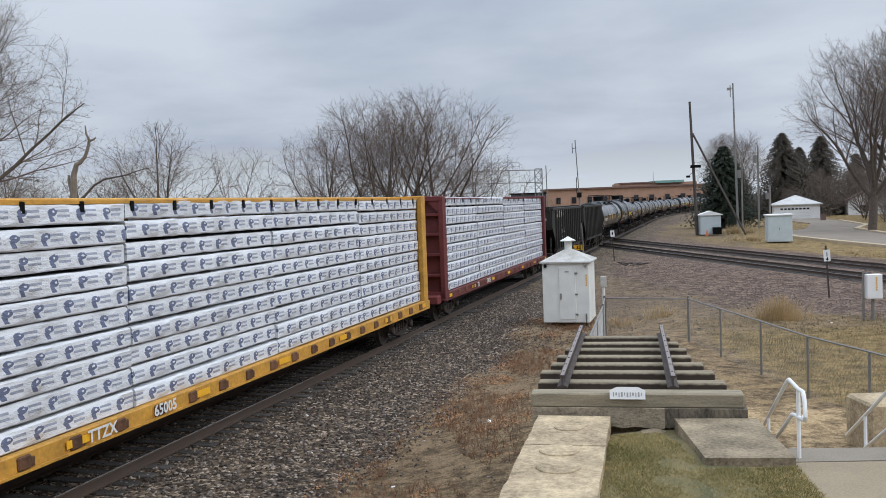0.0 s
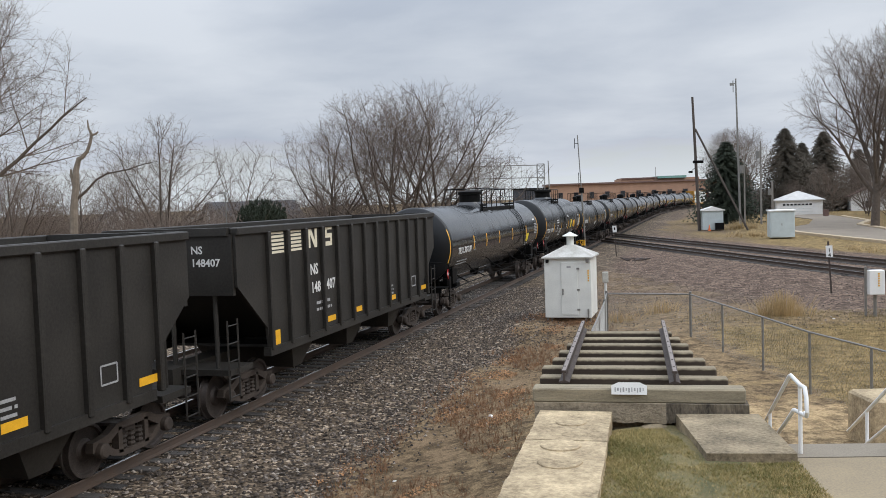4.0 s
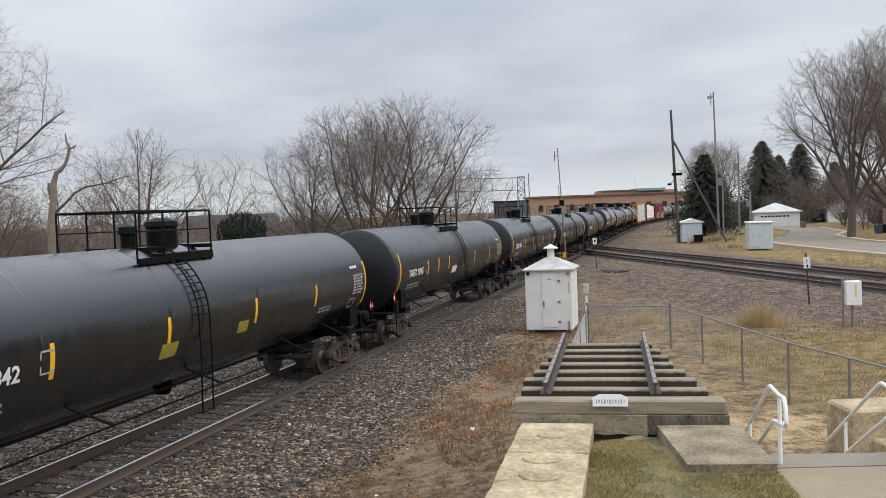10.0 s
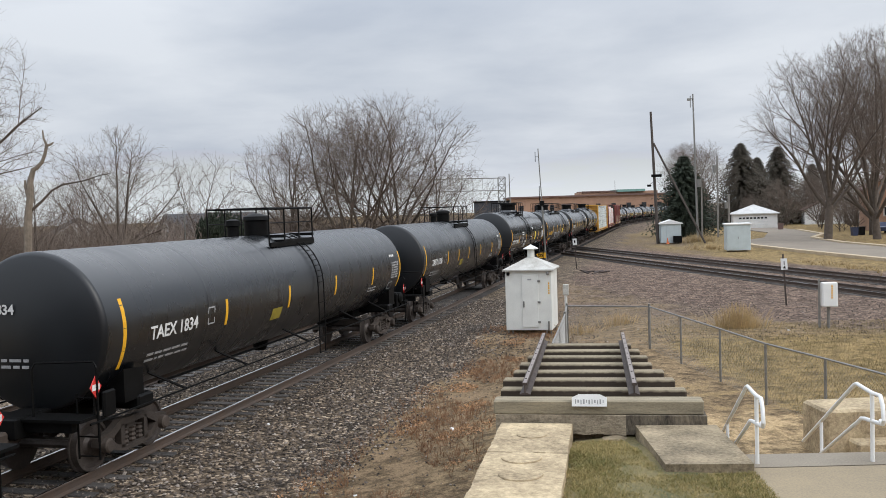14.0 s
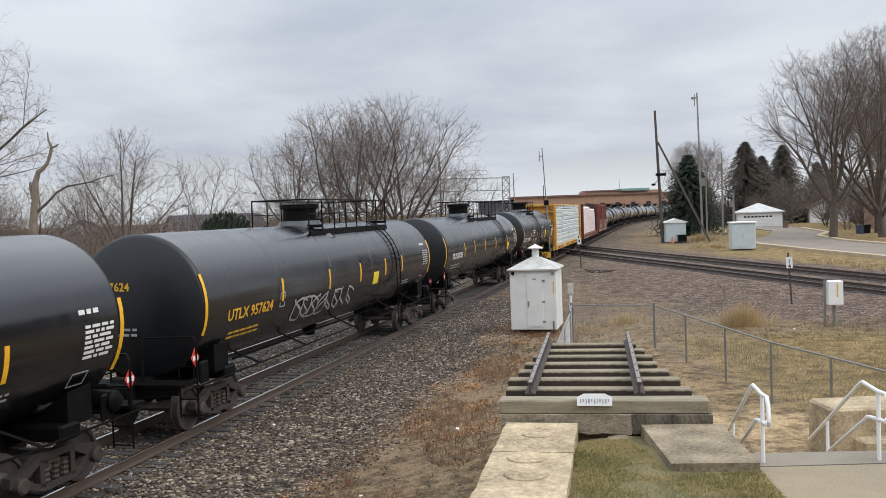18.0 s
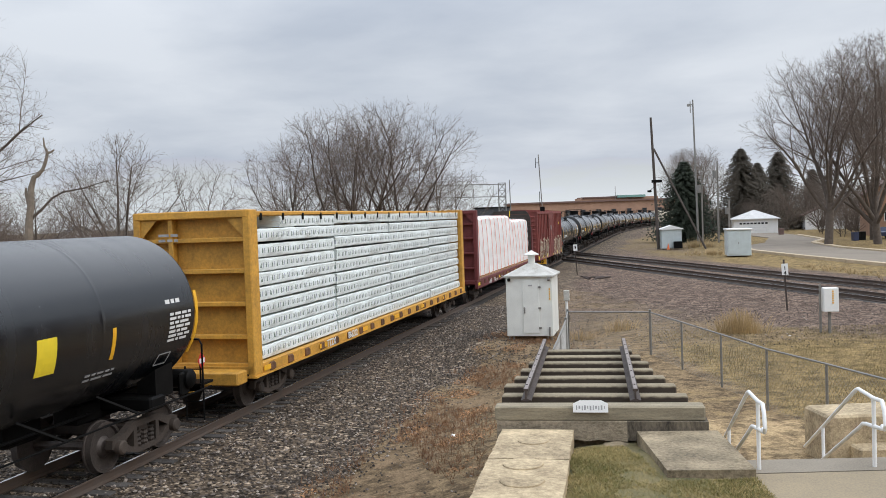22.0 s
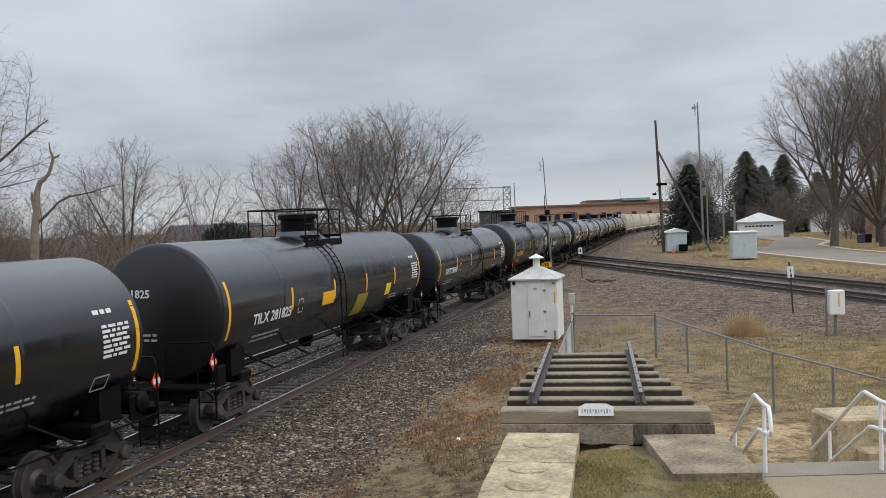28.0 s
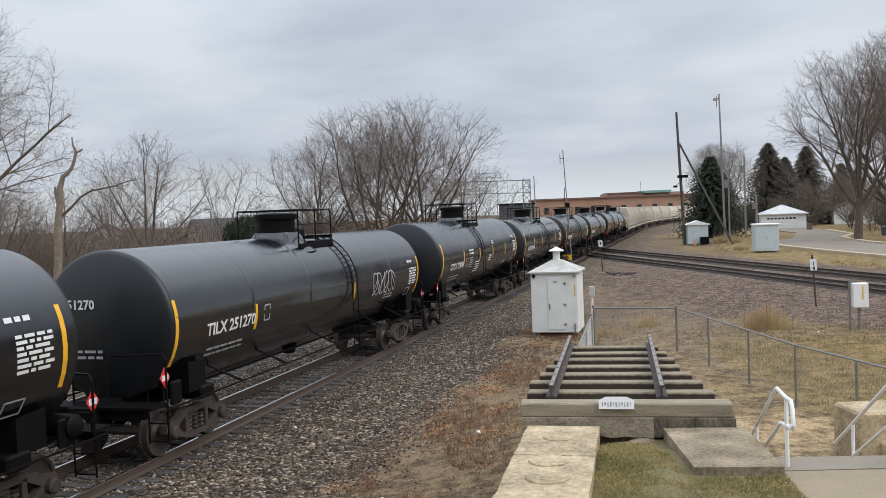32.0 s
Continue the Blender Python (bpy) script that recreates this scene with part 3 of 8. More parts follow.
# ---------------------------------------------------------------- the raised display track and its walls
def shaded_side_timber():
    """Creosoted timber, weathered grey-tan on top, its sides darkened for shade between the ties."""
    m = mat("bleached_top_shaded_sides", (0.27, 0.225, 0.150), 0.9, var=0.4, scale=3, fine=40, bump=0.6, stretch=(0.6, 6, 6), per_object=0.3)
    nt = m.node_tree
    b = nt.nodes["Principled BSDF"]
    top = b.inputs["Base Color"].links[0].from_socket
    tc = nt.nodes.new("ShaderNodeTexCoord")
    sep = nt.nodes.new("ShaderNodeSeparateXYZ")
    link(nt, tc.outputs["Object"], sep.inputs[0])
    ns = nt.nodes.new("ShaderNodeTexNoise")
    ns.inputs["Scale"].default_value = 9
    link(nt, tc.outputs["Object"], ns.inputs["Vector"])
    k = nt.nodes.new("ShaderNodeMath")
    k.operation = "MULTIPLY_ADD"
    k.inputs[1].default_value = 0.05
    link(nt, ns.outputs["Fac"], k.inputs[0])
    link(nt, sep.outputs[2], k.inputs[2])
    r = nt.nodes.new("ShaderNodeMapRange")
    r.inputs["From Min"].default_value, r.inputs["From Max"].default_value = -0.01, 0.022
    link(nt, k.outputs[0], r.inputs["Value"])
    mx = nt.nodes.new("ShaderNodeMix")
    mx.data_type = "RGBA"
    # side colour: creosote brown with the shade of the gaps put in
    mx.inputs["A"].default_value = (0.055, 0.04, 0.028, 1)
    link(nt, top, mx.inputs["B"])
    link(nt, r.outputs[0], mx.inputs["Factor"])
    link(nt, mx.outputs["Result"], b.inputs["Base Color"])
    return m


M_TIEB = shaded_side_timber()


def build_display():
    hd = 0.2088
    m = pose(2.3184, 12.149, 1.914, 0, 0, -math.degrees(hd))   # origin: between the near rail ends, at rail top; +y along the rails
    th = thing("display_track", "short raised display of old rails on weathered timber ties", "track display", m)
    for x in (-0.755, 0.755):
        path = [(x, y, 0, 0) for y in (0, 5.0)]
        r = part("rail", rail_shape(path, False), M_RUST, th)
        part("rail_head", rail_shape(path, True), mat("worn_rail_head", (0.25, 0.215, 0.195), 0.55, metal=0.4, var=0.3, scale=4, fine=30), r, "worn grey rail head")
        bolts = Shape()
        for k in range(9):
            bolts.box((x, 0.3 + k * 0.55, 0.003), (0.025, 0.03, 0.008))
        tagged(part("bolts", bolts, M_RUST, r), kind="stuff")
    rnd = random.Random(8)
    for k in range(8):
        ln = 2.68 - 0.147 * (k - 1) + rnd.uniform(-0.05, 0.05) if k else 2.82
        sh = Shape().box((0, 0, -0.1), (ln, 0.24 if k else 0.28, 0.2), bev=0.02)
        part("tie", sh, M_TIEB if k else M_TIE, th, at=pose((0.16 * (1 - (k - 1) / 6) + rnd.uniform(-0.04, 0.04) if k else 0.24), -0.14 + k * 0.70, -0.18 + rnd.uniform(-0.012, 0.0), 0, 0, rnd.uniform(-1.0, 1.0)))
    sign = part("sign", Shape().prism([(-0.235, -0.075), (0.235, -0.075), (0.235, 0.045), (0.14, 0.09), (-0.14, 0.09), (-0.235, 0.045)], -0.012, 0.012, "y"), M_WHITE2, th,
                "small white sign with worn lettering", at=pose(0.14, -0.30, -0.19, -12))
    bars = Shape()
    for k in range(11):
        bars.box((-0.185 + k * 0.037, -0.014, -0.01 + 0.006 * math.sin(k * 2.1)), (0.013 + 0.009 * (k % 2), 0.004, 0.06 - 0.02 * (k % 3 == 1)))
    part("lettering", bars, M_DIM, sign)
    # concrete abutment beneath
    ab = Shape()
    ab.prism([(-1.03, -0.15), (1.51, -0.15), (0.85, 4.95), (-0.85, 4.95)], -2.02, -0.60)
    for x in (-0.72, 0.0, 0.72):
        ab.box((x, 2.4, -0.49), (0.3, 5.0, 0.22))
    solid("abutment_wall", ab, M_CONC2, "old stained concrete abutment under the display track", "concrete wall", m, kind="structure")
    for lo, hi, m_cap, label in ((-1.14, .62, M_CONC3, "mossy concrete ledge under the front timber"), (.62, 1.68, M_CHAR, "blackened crumbling end of the concrete ledge")):
        cap = Shape()
        n = 30
        step = (hi - lo) / n
        for k in range(n):
            x = lo + step * (k + .5)
            d = 0.26 + 0.02 * noise.noise((x * 6, 0, 0)) + ((0.05 * noise.noise((x * 11, 3, 0)) + .05 * noise.noise((x * 27, 8, 0))) if x > 0.62 else 0)
            cap.box((x, -0.17 + .008 * noise.noise((x * 9, 5, 1)), -0.385 - d / 2), (step + 0.002, 0.3, d))
        solid("abutment_cap", cap, m_cap, label, "concrete ledge", m, kind="structure")


build_display()


def blade_material(name, stops):
    """Grass whose blades differ one by one, in broad patches."""
    m = mat(name, (0.2, 0.17, 0.08), .95, bump=0.0)
    nt = m.node_tree
    b = nt.nodes["Principled BSDF"]
    g, n = nt.nodes.new("ShaderNodeNewGeometry"), nt.nodes.new("ShaderNodeTexNoise")
    n.inputs["Scale"].default_value, n.inputs["Detail"].default_value = 1.1, 4
    link(nt, g.outputs["Position"], n.inputs["Vector"])
    k = nt.nodes.new("ShaderNodeMath")
    k.operation = "MULTIPLY_ADD"
    k.inputs[1].default_value = 1.6
    link(nt, n.outputs["Fac"], k.inputs[0])
    link(nt, g.outputs["Random Per Island"], k.inputs[2])
    half = nt.nodes.new("ShaderNodeMapRange")
    half.inputs["From Min"].default_value, half.inputs["From Max"].default_value = 0.55, 2.0
    link(nt, k.outputs[0], half.inputs["Value"])
    r = nt.nodes.new("ShaderNodeValToRGB")
    e = r.color_ramp.elements
    e.new(0.5), e.new(0.6)
    for i, (pos, col) in enumerate(stops):
        e[i].position, e[i].color = pos, (*col, 1)
    link(nt, half.outputs[0], r.inputs[0])
    link(nt, r.outputs[0], b.inputs["Base Color"])
    return m


def build_terrace():
    # retaining wall with a slab top, running towards the eye
    a, b = Vector((1.19, 11.96)), Vector((0.44, 8.66))
    d = (b - a).normalized()
    e = a + d * 11
    n = Vector((-d.y, d.x))
    w = 0.98
    rnd = random.Random(4)
    wall = Shape()
    for k, (u0, u1) in enumerate(((0, 1.45), (1.465, 3.0), (3.015, 4.5), (4.515, 6.2), (6.215, 9))):
        p, q = a + d * u0, a + d * u1
        z = 1.45 + rnd.uniform(-0.012, 0.012)
        near_side, far_side = [], []
        for i in range(15):
            c = p.lerp(q, i / 14)
            ch = 0.03 * abs(noise.noise((c.y * 3.1, 1, 0))) + 0.03 * abs(noise.noise((c.y * 9.0, 4, 0)))
            near_side.append((c.x + n.x * ch, c.y + n.y * ch))
            far_side.append((c.x + n.x * (w - ch * 0.7), c.y + n.y * (w - ch * 0.7)))
        wall.prism(near_side + far_side[::-1], z - 0.22, z)
    body = [(a.x + n.x * 0.03, a.y + n.y * 0.03), (e.x + n.x * 0.03, e.y + n.y * 0.03), (e.x + n.x * 0.95, e.y + n.y * 0.95), (a.x + n.x * 0.95, a.y + n.y * 0.95)]
    wall.prism(body, -0.9, 1.24)
    solid("retaining_wall", wall, M_CONC, "pale weathered concrete retaining wall with cracked slab top", "concrete wall", kind="structure")
    rings = Shape()
    for u, v, r in ((0.62, 0.48, 0.20), (1.7, 0.45, 0.24), (2.35, 0.5, 0.25), (3.6, 0.45, 0.25)):
        c = a + d * u + n * v
        rings.lathe([(1.44, r), (1.455, r * 0.98), (1.458, r * 0.9)], (c.x, c.y, 0), n=20)
    solid("patch_discs", rings, M_CONC, "round stained patches on the concrete slab", "concrete patch", kind="structure")
    # lawn on the terrace: a slightly rolling sheet with a raised edge
    lawn = Shape()
    cols, rows = 34, 46
    for j in range(rows + 1):
        for i in range(cols + 1):
            t = j / rows
            y = 11.75 - t * 11.0
            x0 = a.x + (y - a.y) * d.x / d.y + 0.93
            x1 = 3.83 - .128 * (9.9 - y)
            x = x0 + (x1 - x0) * i / cols
            z = 1.33 + 0.012 * noise.noise((x * 1.2, y * 1.2, 0)) - 0.10 * smooth01(10.6, 11.6, y) - 0.04 * (abs(i / cols - 0.5) * 2) ** 3
            lawn.v.append((x, y, z))
    for j in range(rows):
        for i in range(cols):
            k = j * (cols + 1) + i
            lawn.f.append((k, k + 1, k + cols + 2, k + cols + 1))
    me = bpy.data.meshes.new("lawn")
    me.from_pydata(lawn.v, [], lawn.f)
    M = mat("lawn_turf", (0.19, 0.145, 0.066), 0.95, var=0.35, scale=2.6, fine=30, bump=0.6, tint=(0.062, 0.066, 0.026))
    me.materials.append(M)
    me.shade_smooth()
    tagged(new("lawn", me), "thin greenish brown winter lawn on the terrace", "lawn", kind="structure")
    # blades
    blades, rnd = Shape(), random.Random(11)
    for _ in range(90000):
        y = 4.5 + 7.1 * rnd.random() ** 0.8
        x0 = a.x + (y - a.y) * d.x / d.y + 0.96
        x = rnd.uniform(x0, 3.84 - .128 * (9.9 - y))
        if y > 9.65 and x > 2.78 and y < 11.7:
            continue
        den = noise.noise((x * 2.2, y * 2.2, 7))
        if den < -0.25 and rnd.random() < 0.7:
            continue
        z = 1.33 + 0.012 * noise.noise((x * 1.2, y * 1.2, 0)) - 0.10 * smooth01(10.6, 11.6, y)
        h, an, le = rnd.uniform(0.010, 0.030) * (1 + .5 * den), rnd.uniform(0, 6.28), rnd.uniform(-0.04, 0.04)
        c, s = math.cos(an) * 0.0055, math.sin(an) * 0.0055
        blades.add([(x - c, y - s, z - 0.01), (x + c, y + s, z - 0.01), (x + le, y + rnd.uniform(-0.03, 0.03), z + h)], [(0, 1, 2)])
    me = bpy.data.meshes.new("grass")
    me.from_pydata(blades.v, [], blades.f)
    gm = blade_material("grass_blades", ((0.0, (0.085, 0.092, 0.026)), (0.40, (0.19, 0.172, 0.056)), (0.70, (0.36, 0.275, 0.115)), (1.0, (0.55, 0.43, 0.22))))
    me.materials.append(gm)
    tagged(new("grass", me), "short green and straw-coloured grass blades on the terrace", "grass", kind="stuff")
    # lower slab, with its broken edge
    slab = Shape().prism([(2.96, 11.60), (4.0, 11.46), (3.80, 9.66), (2.83, 9.78)], 1.22, 1.42)
    slab.prism([(3.0, 11.9), (3.98, 11.8), (3.98, 11.4), (3.0, 11.5)], 1.1, 1.36)
    solid("step_slab", slab, M_CONC2, "tilted weathered concrete slab beside the lawn", "concrete slab", kind="structure")
    fill = Shape().prism([(2.2, 12.0), (3.0, 11.95), (3.0, 11.55), (2.2, 11.6)], 1.0, 1.16)
    fill.lathe([(-0.14, 0.05), (-0.1, 0.22), (0.02, 0.27), (0.1, 0.18), (0.13, 0.05)], (2.72, 11.72, 1.13), n=12)
    solid("rubble", fill, M_CONC2, "lump of broken concrete under the ledge", "concrete rubble", kind="structure")
    # walkway and the flight of steps down
    path = thing("walkway", "plain tan concrete walkway slabs on the terrace", "walkway", kind="structure")
    left_edge = lambda y: 3.80 - .128 * (9.9 - y)
    for y1, y0 in ((9.90, 8.42), (8.405, 6.9), (6.885, 5.4), (5.385, 3.4), (3.385, 1.0)):
        part("slab", Shape().prism([(left_edge(y1), y1), (left_edge(y0), y0), (8.0, y0 - .15), (8.0, y1 - .27)], .4 if y0 < 2 else .9, 1.295), M_WALKWAY, path)
    part("top_step", Shape().prism([(3.82, 9.91), (4.0, 10.44), (8.0, 10.10), (8.0, 9.655)], .9, 1.302), M_STEPTOP, path, "worn grey top step")
    steps = thing("stairs", "concrete steps leading down from the walkway to the yard", "stairs", kind="structure")
    for k in range(5):
        st = Shape().box((4.75, 10.42 + 0.29 * k, 0.65 - 0.09 * k - 0.09), (1.75, 0.29, 1.30 - 0.18 * k - 0.02), bev=0.01)
        part("step", st, M_WALKWAY, steps)
    blk = Shape().box((7.8, 13.9, 0.3), (2.7, 0.85, 1.5), bev=0.04)
    blk.box((7.9, 13.4, 0.1), (2.2, 0.5, 1.0), bev=0.03)
    solid("concrete_block", blk, M_CONC, "weathered concrete block wall beside the steps", "concrete wall", kind="structure")
    # fill under the lawn
    under = Shape().prism([(1.9, 11.9), (3.9, 11.7), (3.78, 9.0), (3.75, 0.5), (-0.6, 0.5), (-0.4, 1.5)], -0.9, 1.05)
    solid("terrace_fill", under, M_CONC2, "earth filled terrace behind the retaining wall", "terrace", kind="structure")


build_terrace()


def build_handrail(x, y):
    th = thing("stair_handrail", "white painted tubular steel handrail at the steps", "handrail", pose(x, y, 1.30, 0, 0, -12), group="handrails of the steps")
    r = 0.024
    part("post", Shape().tube([(0, 0, -0.02), (0, 0, 0.80)], r, 10), M_WHITE2, th, smooth=True)
    part("post", Shape().tube([(0, 2.36, -0.75), (0, 2.36, -.10)], r, 10), M_WHITE2, th, smooth=True)
    part("top_rail", Shape().tube([(0, -.30, .55), (0, -.38, .53), (0, -.42, .58), (0, -.38, .74), (0, -.30, .83), (0, 0, .80), (0, .60, .79), (0, .70, .76), (0, .80, .71), (0, 3.5, -.68)], r, 10), M_WHITE2, th, smooth=True)
    part("lower_rail", Shape().tube([(0, -.38, .53), (0, -.20, .50), (0, .30, .43), (0, .44, .40), (0, .55, .34), (0, 2.5, -.62)], r, 10), M_WHITE2, th, smooth=True)


build_handrail(3.99, 10.05)
build_handrail(5.306, 9.943)


# ---------------------------------------------------------------- lineside things
def build_bungalow():
    th = thing("signal_hut", "white painted steel signal hut with a vented pyramid roof", "signal hut", pose(4.20, 30.95, -0.04, 0, 0, -16))
    w, dp, h = 1.64, 1.75, 2.15
    part("body", Shape().box((0, dp / 2, 0.12 + h / 2), (w, dp, h), bev=0.02), M_WHITE, th)
    roof = Shape()
    roof.add([(-w / 2 - .09, -.09, h + .12), (w / 2 + .09, -.09, h + .12), (w / 2 + .09, dp + .09, h + .12), (-w / 2 - .09, dp + .09, h + .12), (-.16, dp / 2 - .16, h + .5), (.16, dp / 2 - .16, h + .5), (.16, dp / 2 + .16, h + .5), (-.16, dp / 2 + .16, h + .5),
              (-w / 2 - .09, -.09, h + .07), (w / 2 + .09, -.09, h + .07), (w / 2 + .09, dp + .09, h + .07), (-w / 2 - .09, dp + .09, h + .07)],
             [(0, 1, 5, 4), (1, 2, 6, 5), (2, 3, 7, 6), (3, 0, 4, 7), (4, 5, 6, 7), (8, 9, 1, 0), (9, 10, 2, 1), (10, 11, 3, 2), (11, 8, 0, 3), (11, 10, 9, 8)])
    rf = part("roof", roof, M_HUTROOF, th)
    vent = Shape().lathe([(h + .46, .13), (h + .82, .13)], (0, dp / 2, 0), n=16)
    part("vent", vent, M_WHITE, rf, smooth=True)
    part("vent_cap", Shape().lathe([(h + .80, .27), (h + .83, .28), (h + .94, .06), (h + .97, .02)], (0, dp / 2, 0), n=16), M_WHITE, rf, smooth=True)
    door = part("door", Shape().box((0.06, -0.012, 0.12 + 1.04), (0.58, 0.03, 1.85), bev=0.008), M_WHITE, th)
    part("handle", Shape().box((-0.17, -0.045, 1.05), (0.05, 0.05, 0.22), bev=0.01), M_GALV, door)
    for z in (0.42, 1.12, 1.86):
        part("hinge", Shape().box((0.37, -0.03, z), (0.10, 0.03, 0.06)), M_GALV, door)
    for x in (-.70, .70):
        part("lamp", Shape().box((x, -.05, h - .02), (.10, .10, .11), bev=.02), M_GALV if x > 0 else M_BLACKM, th)
    num = Shape()
    for k in range(5):
        num.box((0.72, -0.008, 1.78 - k * 0.085), (0.045, 0.008, 0.06))
    part("number_strip", num, M_YELLOW, th, "column of small worn yellow characters")
    part("warning_plate", Shape().box((0.05, -0.03, 1.92), (0.14, 0.01, 0.05)), M_DIM, th)
    for x in (-.75, -.60, .60, .76):
        part("foot", Shape().box((x, .12, 0.03), (.05, .10, .22)), M_GALV, th)
        part("foot", Shape().box((x, dp - .12, 0.03), (.05, .10, .22)), M_GALV, th)
    part("conduit", Shape().tube([(.70, -.03, .12), (.70, -.03, .45)], .03), M_GALV, th)


build_bungalow()


def build_meter():
    th = thing("meter_post", "grey meter box on a white post beside the signal hut", "meter box", pose(5.89, 33.0, -0.1, 0, 0, -10))
    part("post", Shape().tube([(0, 0, -0.2), (0, 0, 1.22)], .05, 8), M_WHITE2, th)
    part("box", Shape().box((0, -.05, 1.39), (.22, .18, .40), bev=.02), M_HUTROOF, th)


build_meter()


def build_fence():
    th = thing("chain_link_fence", "grey galvanised chain-link fence with round posts and top rail", "fence", kind="structure")
    pts = [(5.00, 27.9), (6.75, 24.63), (6.88, 22.18), (7.02, 19.74), (7.12, 17.42), (7.42, 15.5), (7.72, 13.3), (8.0, 11.0)]
    stub = [(5.00, 27.9), (4.42, 25.0), (3.72, 21.9), (3.10, 19.2)]
    mesh_m = M_GALV
    for run in (pts, stub):
        for i, (x, y) in enumerate(run):
            z = ground_z(x, y)
            big = i in (0, 1)
            part("post", Shape().tube([(x, y, z - 0.1), (x, y, z + (1.30 if big else 1.22))], 0.038 if big else 0.027, 8), M_GALV, th)
        part("top_rail", Shape().tube([(x, y, ground_z(x, y) + 1.22) for x, y in run], 0.022, 6), M_GALV, th)
        for (x0, y0), (x1, y1) in zip(run, run[1:]):
            z0, z1 = ground_z(x0, y0), ground_z(x1, y1)
            ln = math.hypot(x1 - x0, y1 - y0)
            sh, gap = Shape(), 0.06 if run is stub else 0.10
            nn = int((ln + 1.2) / gap)
            for sgn in (1, -1):
                for k in range(nn + 1):
                    u0 = k * gap - (1.2 if sgn > 0 else 0)
                    u1 = u0 + 1.2 * sgn
                    if sgn < 0:
                        u0, u1 = k * gap, k * gap - 1.2
                    lo, hi = min(u0, u1), max(u0, u1)
                    c0, c1 = max(lo, 0), min(hi, ln)
                    if c1 - c0 < 0.02:
                        continue
                    h = lambda u: (u - u0) / (u1 - u0) * 1.2
                    ends = []
                    for u in (c0, c1):
                        t = u / ln
                        ends.append((x0 + (x1 - x0) * t, y0 + (y1 - y0) * t, z0 + (z1 - z0) * t + h(u)))
                    sh.tube(ends, 0.0017 if run is stub else 0.0014, 3, cap=False)
            me = bpy.data.meshes.new("chain_link")
            me.from_pydata(sh.v, [], sh.f)
            me.materials.append(mesh_m)
            tagged(part("chain_link", me, None, th), kind="stuff")


build_fence()


def build_cabinets():
    # two lineside cabinets on the far side of the crossing tracks
    th = thing("relay_cabinet", "pale grey steel relay cabinet with a white roof beside the road", "cabinet", pose(30.9, 81.4, -0.1, 0, 0, -14))
    part("body", Shape().box((0, 1.2, 1.2), (2.15, 2.4, 2.4), bev=.03), M_GREYCAB, th)
    part("roof", Shape().box((0, 1.2, 2.47), (2.35, 2.6, .14), bev=.03), M_WHITE2, th)
    d = part("door", Shape().box((-.45, -.015, 1.2), (1.0, .03, 2.1), bev=.01), M_GREYCAB, th)
    part("handle", Shape().box((-.05, -.05, 1.2), (.06, .05, .2)), M_GALV, d)
    th = thing("control_cabinet", "small pale grey signal hut by the leaning wooden pole", "cabinet", pose(30.9, 102.5, -0.1, 0, 0, -10))
    part("body", Shape().box((0, 1.0, 1.15), (2.3, 2.0, 2.3), bev=.03), M_GREYCAB, th)
    roof = Shape().prism([(-1.35, 2.3), (0, 2.72), (1.35, 2.3), (1.35, 2.22), (-1.35, 2.22)], -.15, 2.15, "y")
    part("roof", roof, M_WHITE2, th)
    part("door", Shape().box((-.15, -.015, 1.1), (.75, .03, 1.9), bev=.01), M_GREYCAB, th)
    part("plinth_box", Shape().box((.65, -.4, .42), (.95, .7, .8), bev=.02), M_BLACKM, th, "dark box at the hut's foot")
    cone = solid("traffic_cone", Shape().lathe([(0, .2), (.04, .2), (.05, .15), (.7, .03)], (0, 0, 0), n=12), mat("cone_orange", (.7, .17, .05), .6), "orange traffic cone beside the signal hut", "traffic cone", pose(29.9, 100.6, -.12), smooth=True)
    # box on a post with a hazard strip
    th = thing("track_signal_box", "white box with a striped mark on a steel post", "signal box", pose(13.52, 27.96, 0.0, 0, 0, -10))
    part("post", Shape().tube([(0, 0.02, -.2), (0, 0.02, 1.1)], .05, 8), M_GALV, th)
    part("stake", Shape().box((-.27, 0.05, .8), (.06, .05, 2.0)), M_GALV, th)
    part("box", Shape().box((0.02, 0, 1.3), (.46, .3, .78), bev=.02), M_WHITE2, th)
    for k in range(6):
        part("mark", Shape().box((.07, -.155, 1.58 - k * .075), (.05, .01, .045)), M_YELLOW, th)
    # milepost with two numerals
    for (x, y, hgt, wd, txt) in ((16.07, 37.02, 1.95, .26, "14"), (12.53, 65.43, 2.1, .30, "")):
        th = thing("marker_post", "small white number plate on a thin dark steel post", "marker post", pose(x, y, -.15, 0, -3, -12), group="marker posts by the track")
        part("post", Shape().box((0, 0, hgt / 2 + .1), (.07, .04, hgt + .4)), M_RUST, th)
        pl = part("plate", Shape().box((.02, -.035, hgt - .12), (wd, .02, .48)), M_WHITE2, th)
        for k, ch in enumerate(txt):
            put_text("numeral", ch, .22, M_BLACKM, pl, pose(.02, -.05, hgt - .08 - k * .2, 90), "CENTER")
        if not txt:
            part("mark", Shape().box((.02, -.05, hgt - .1), (.1, .01, .2)), M_BLACKM, pl)


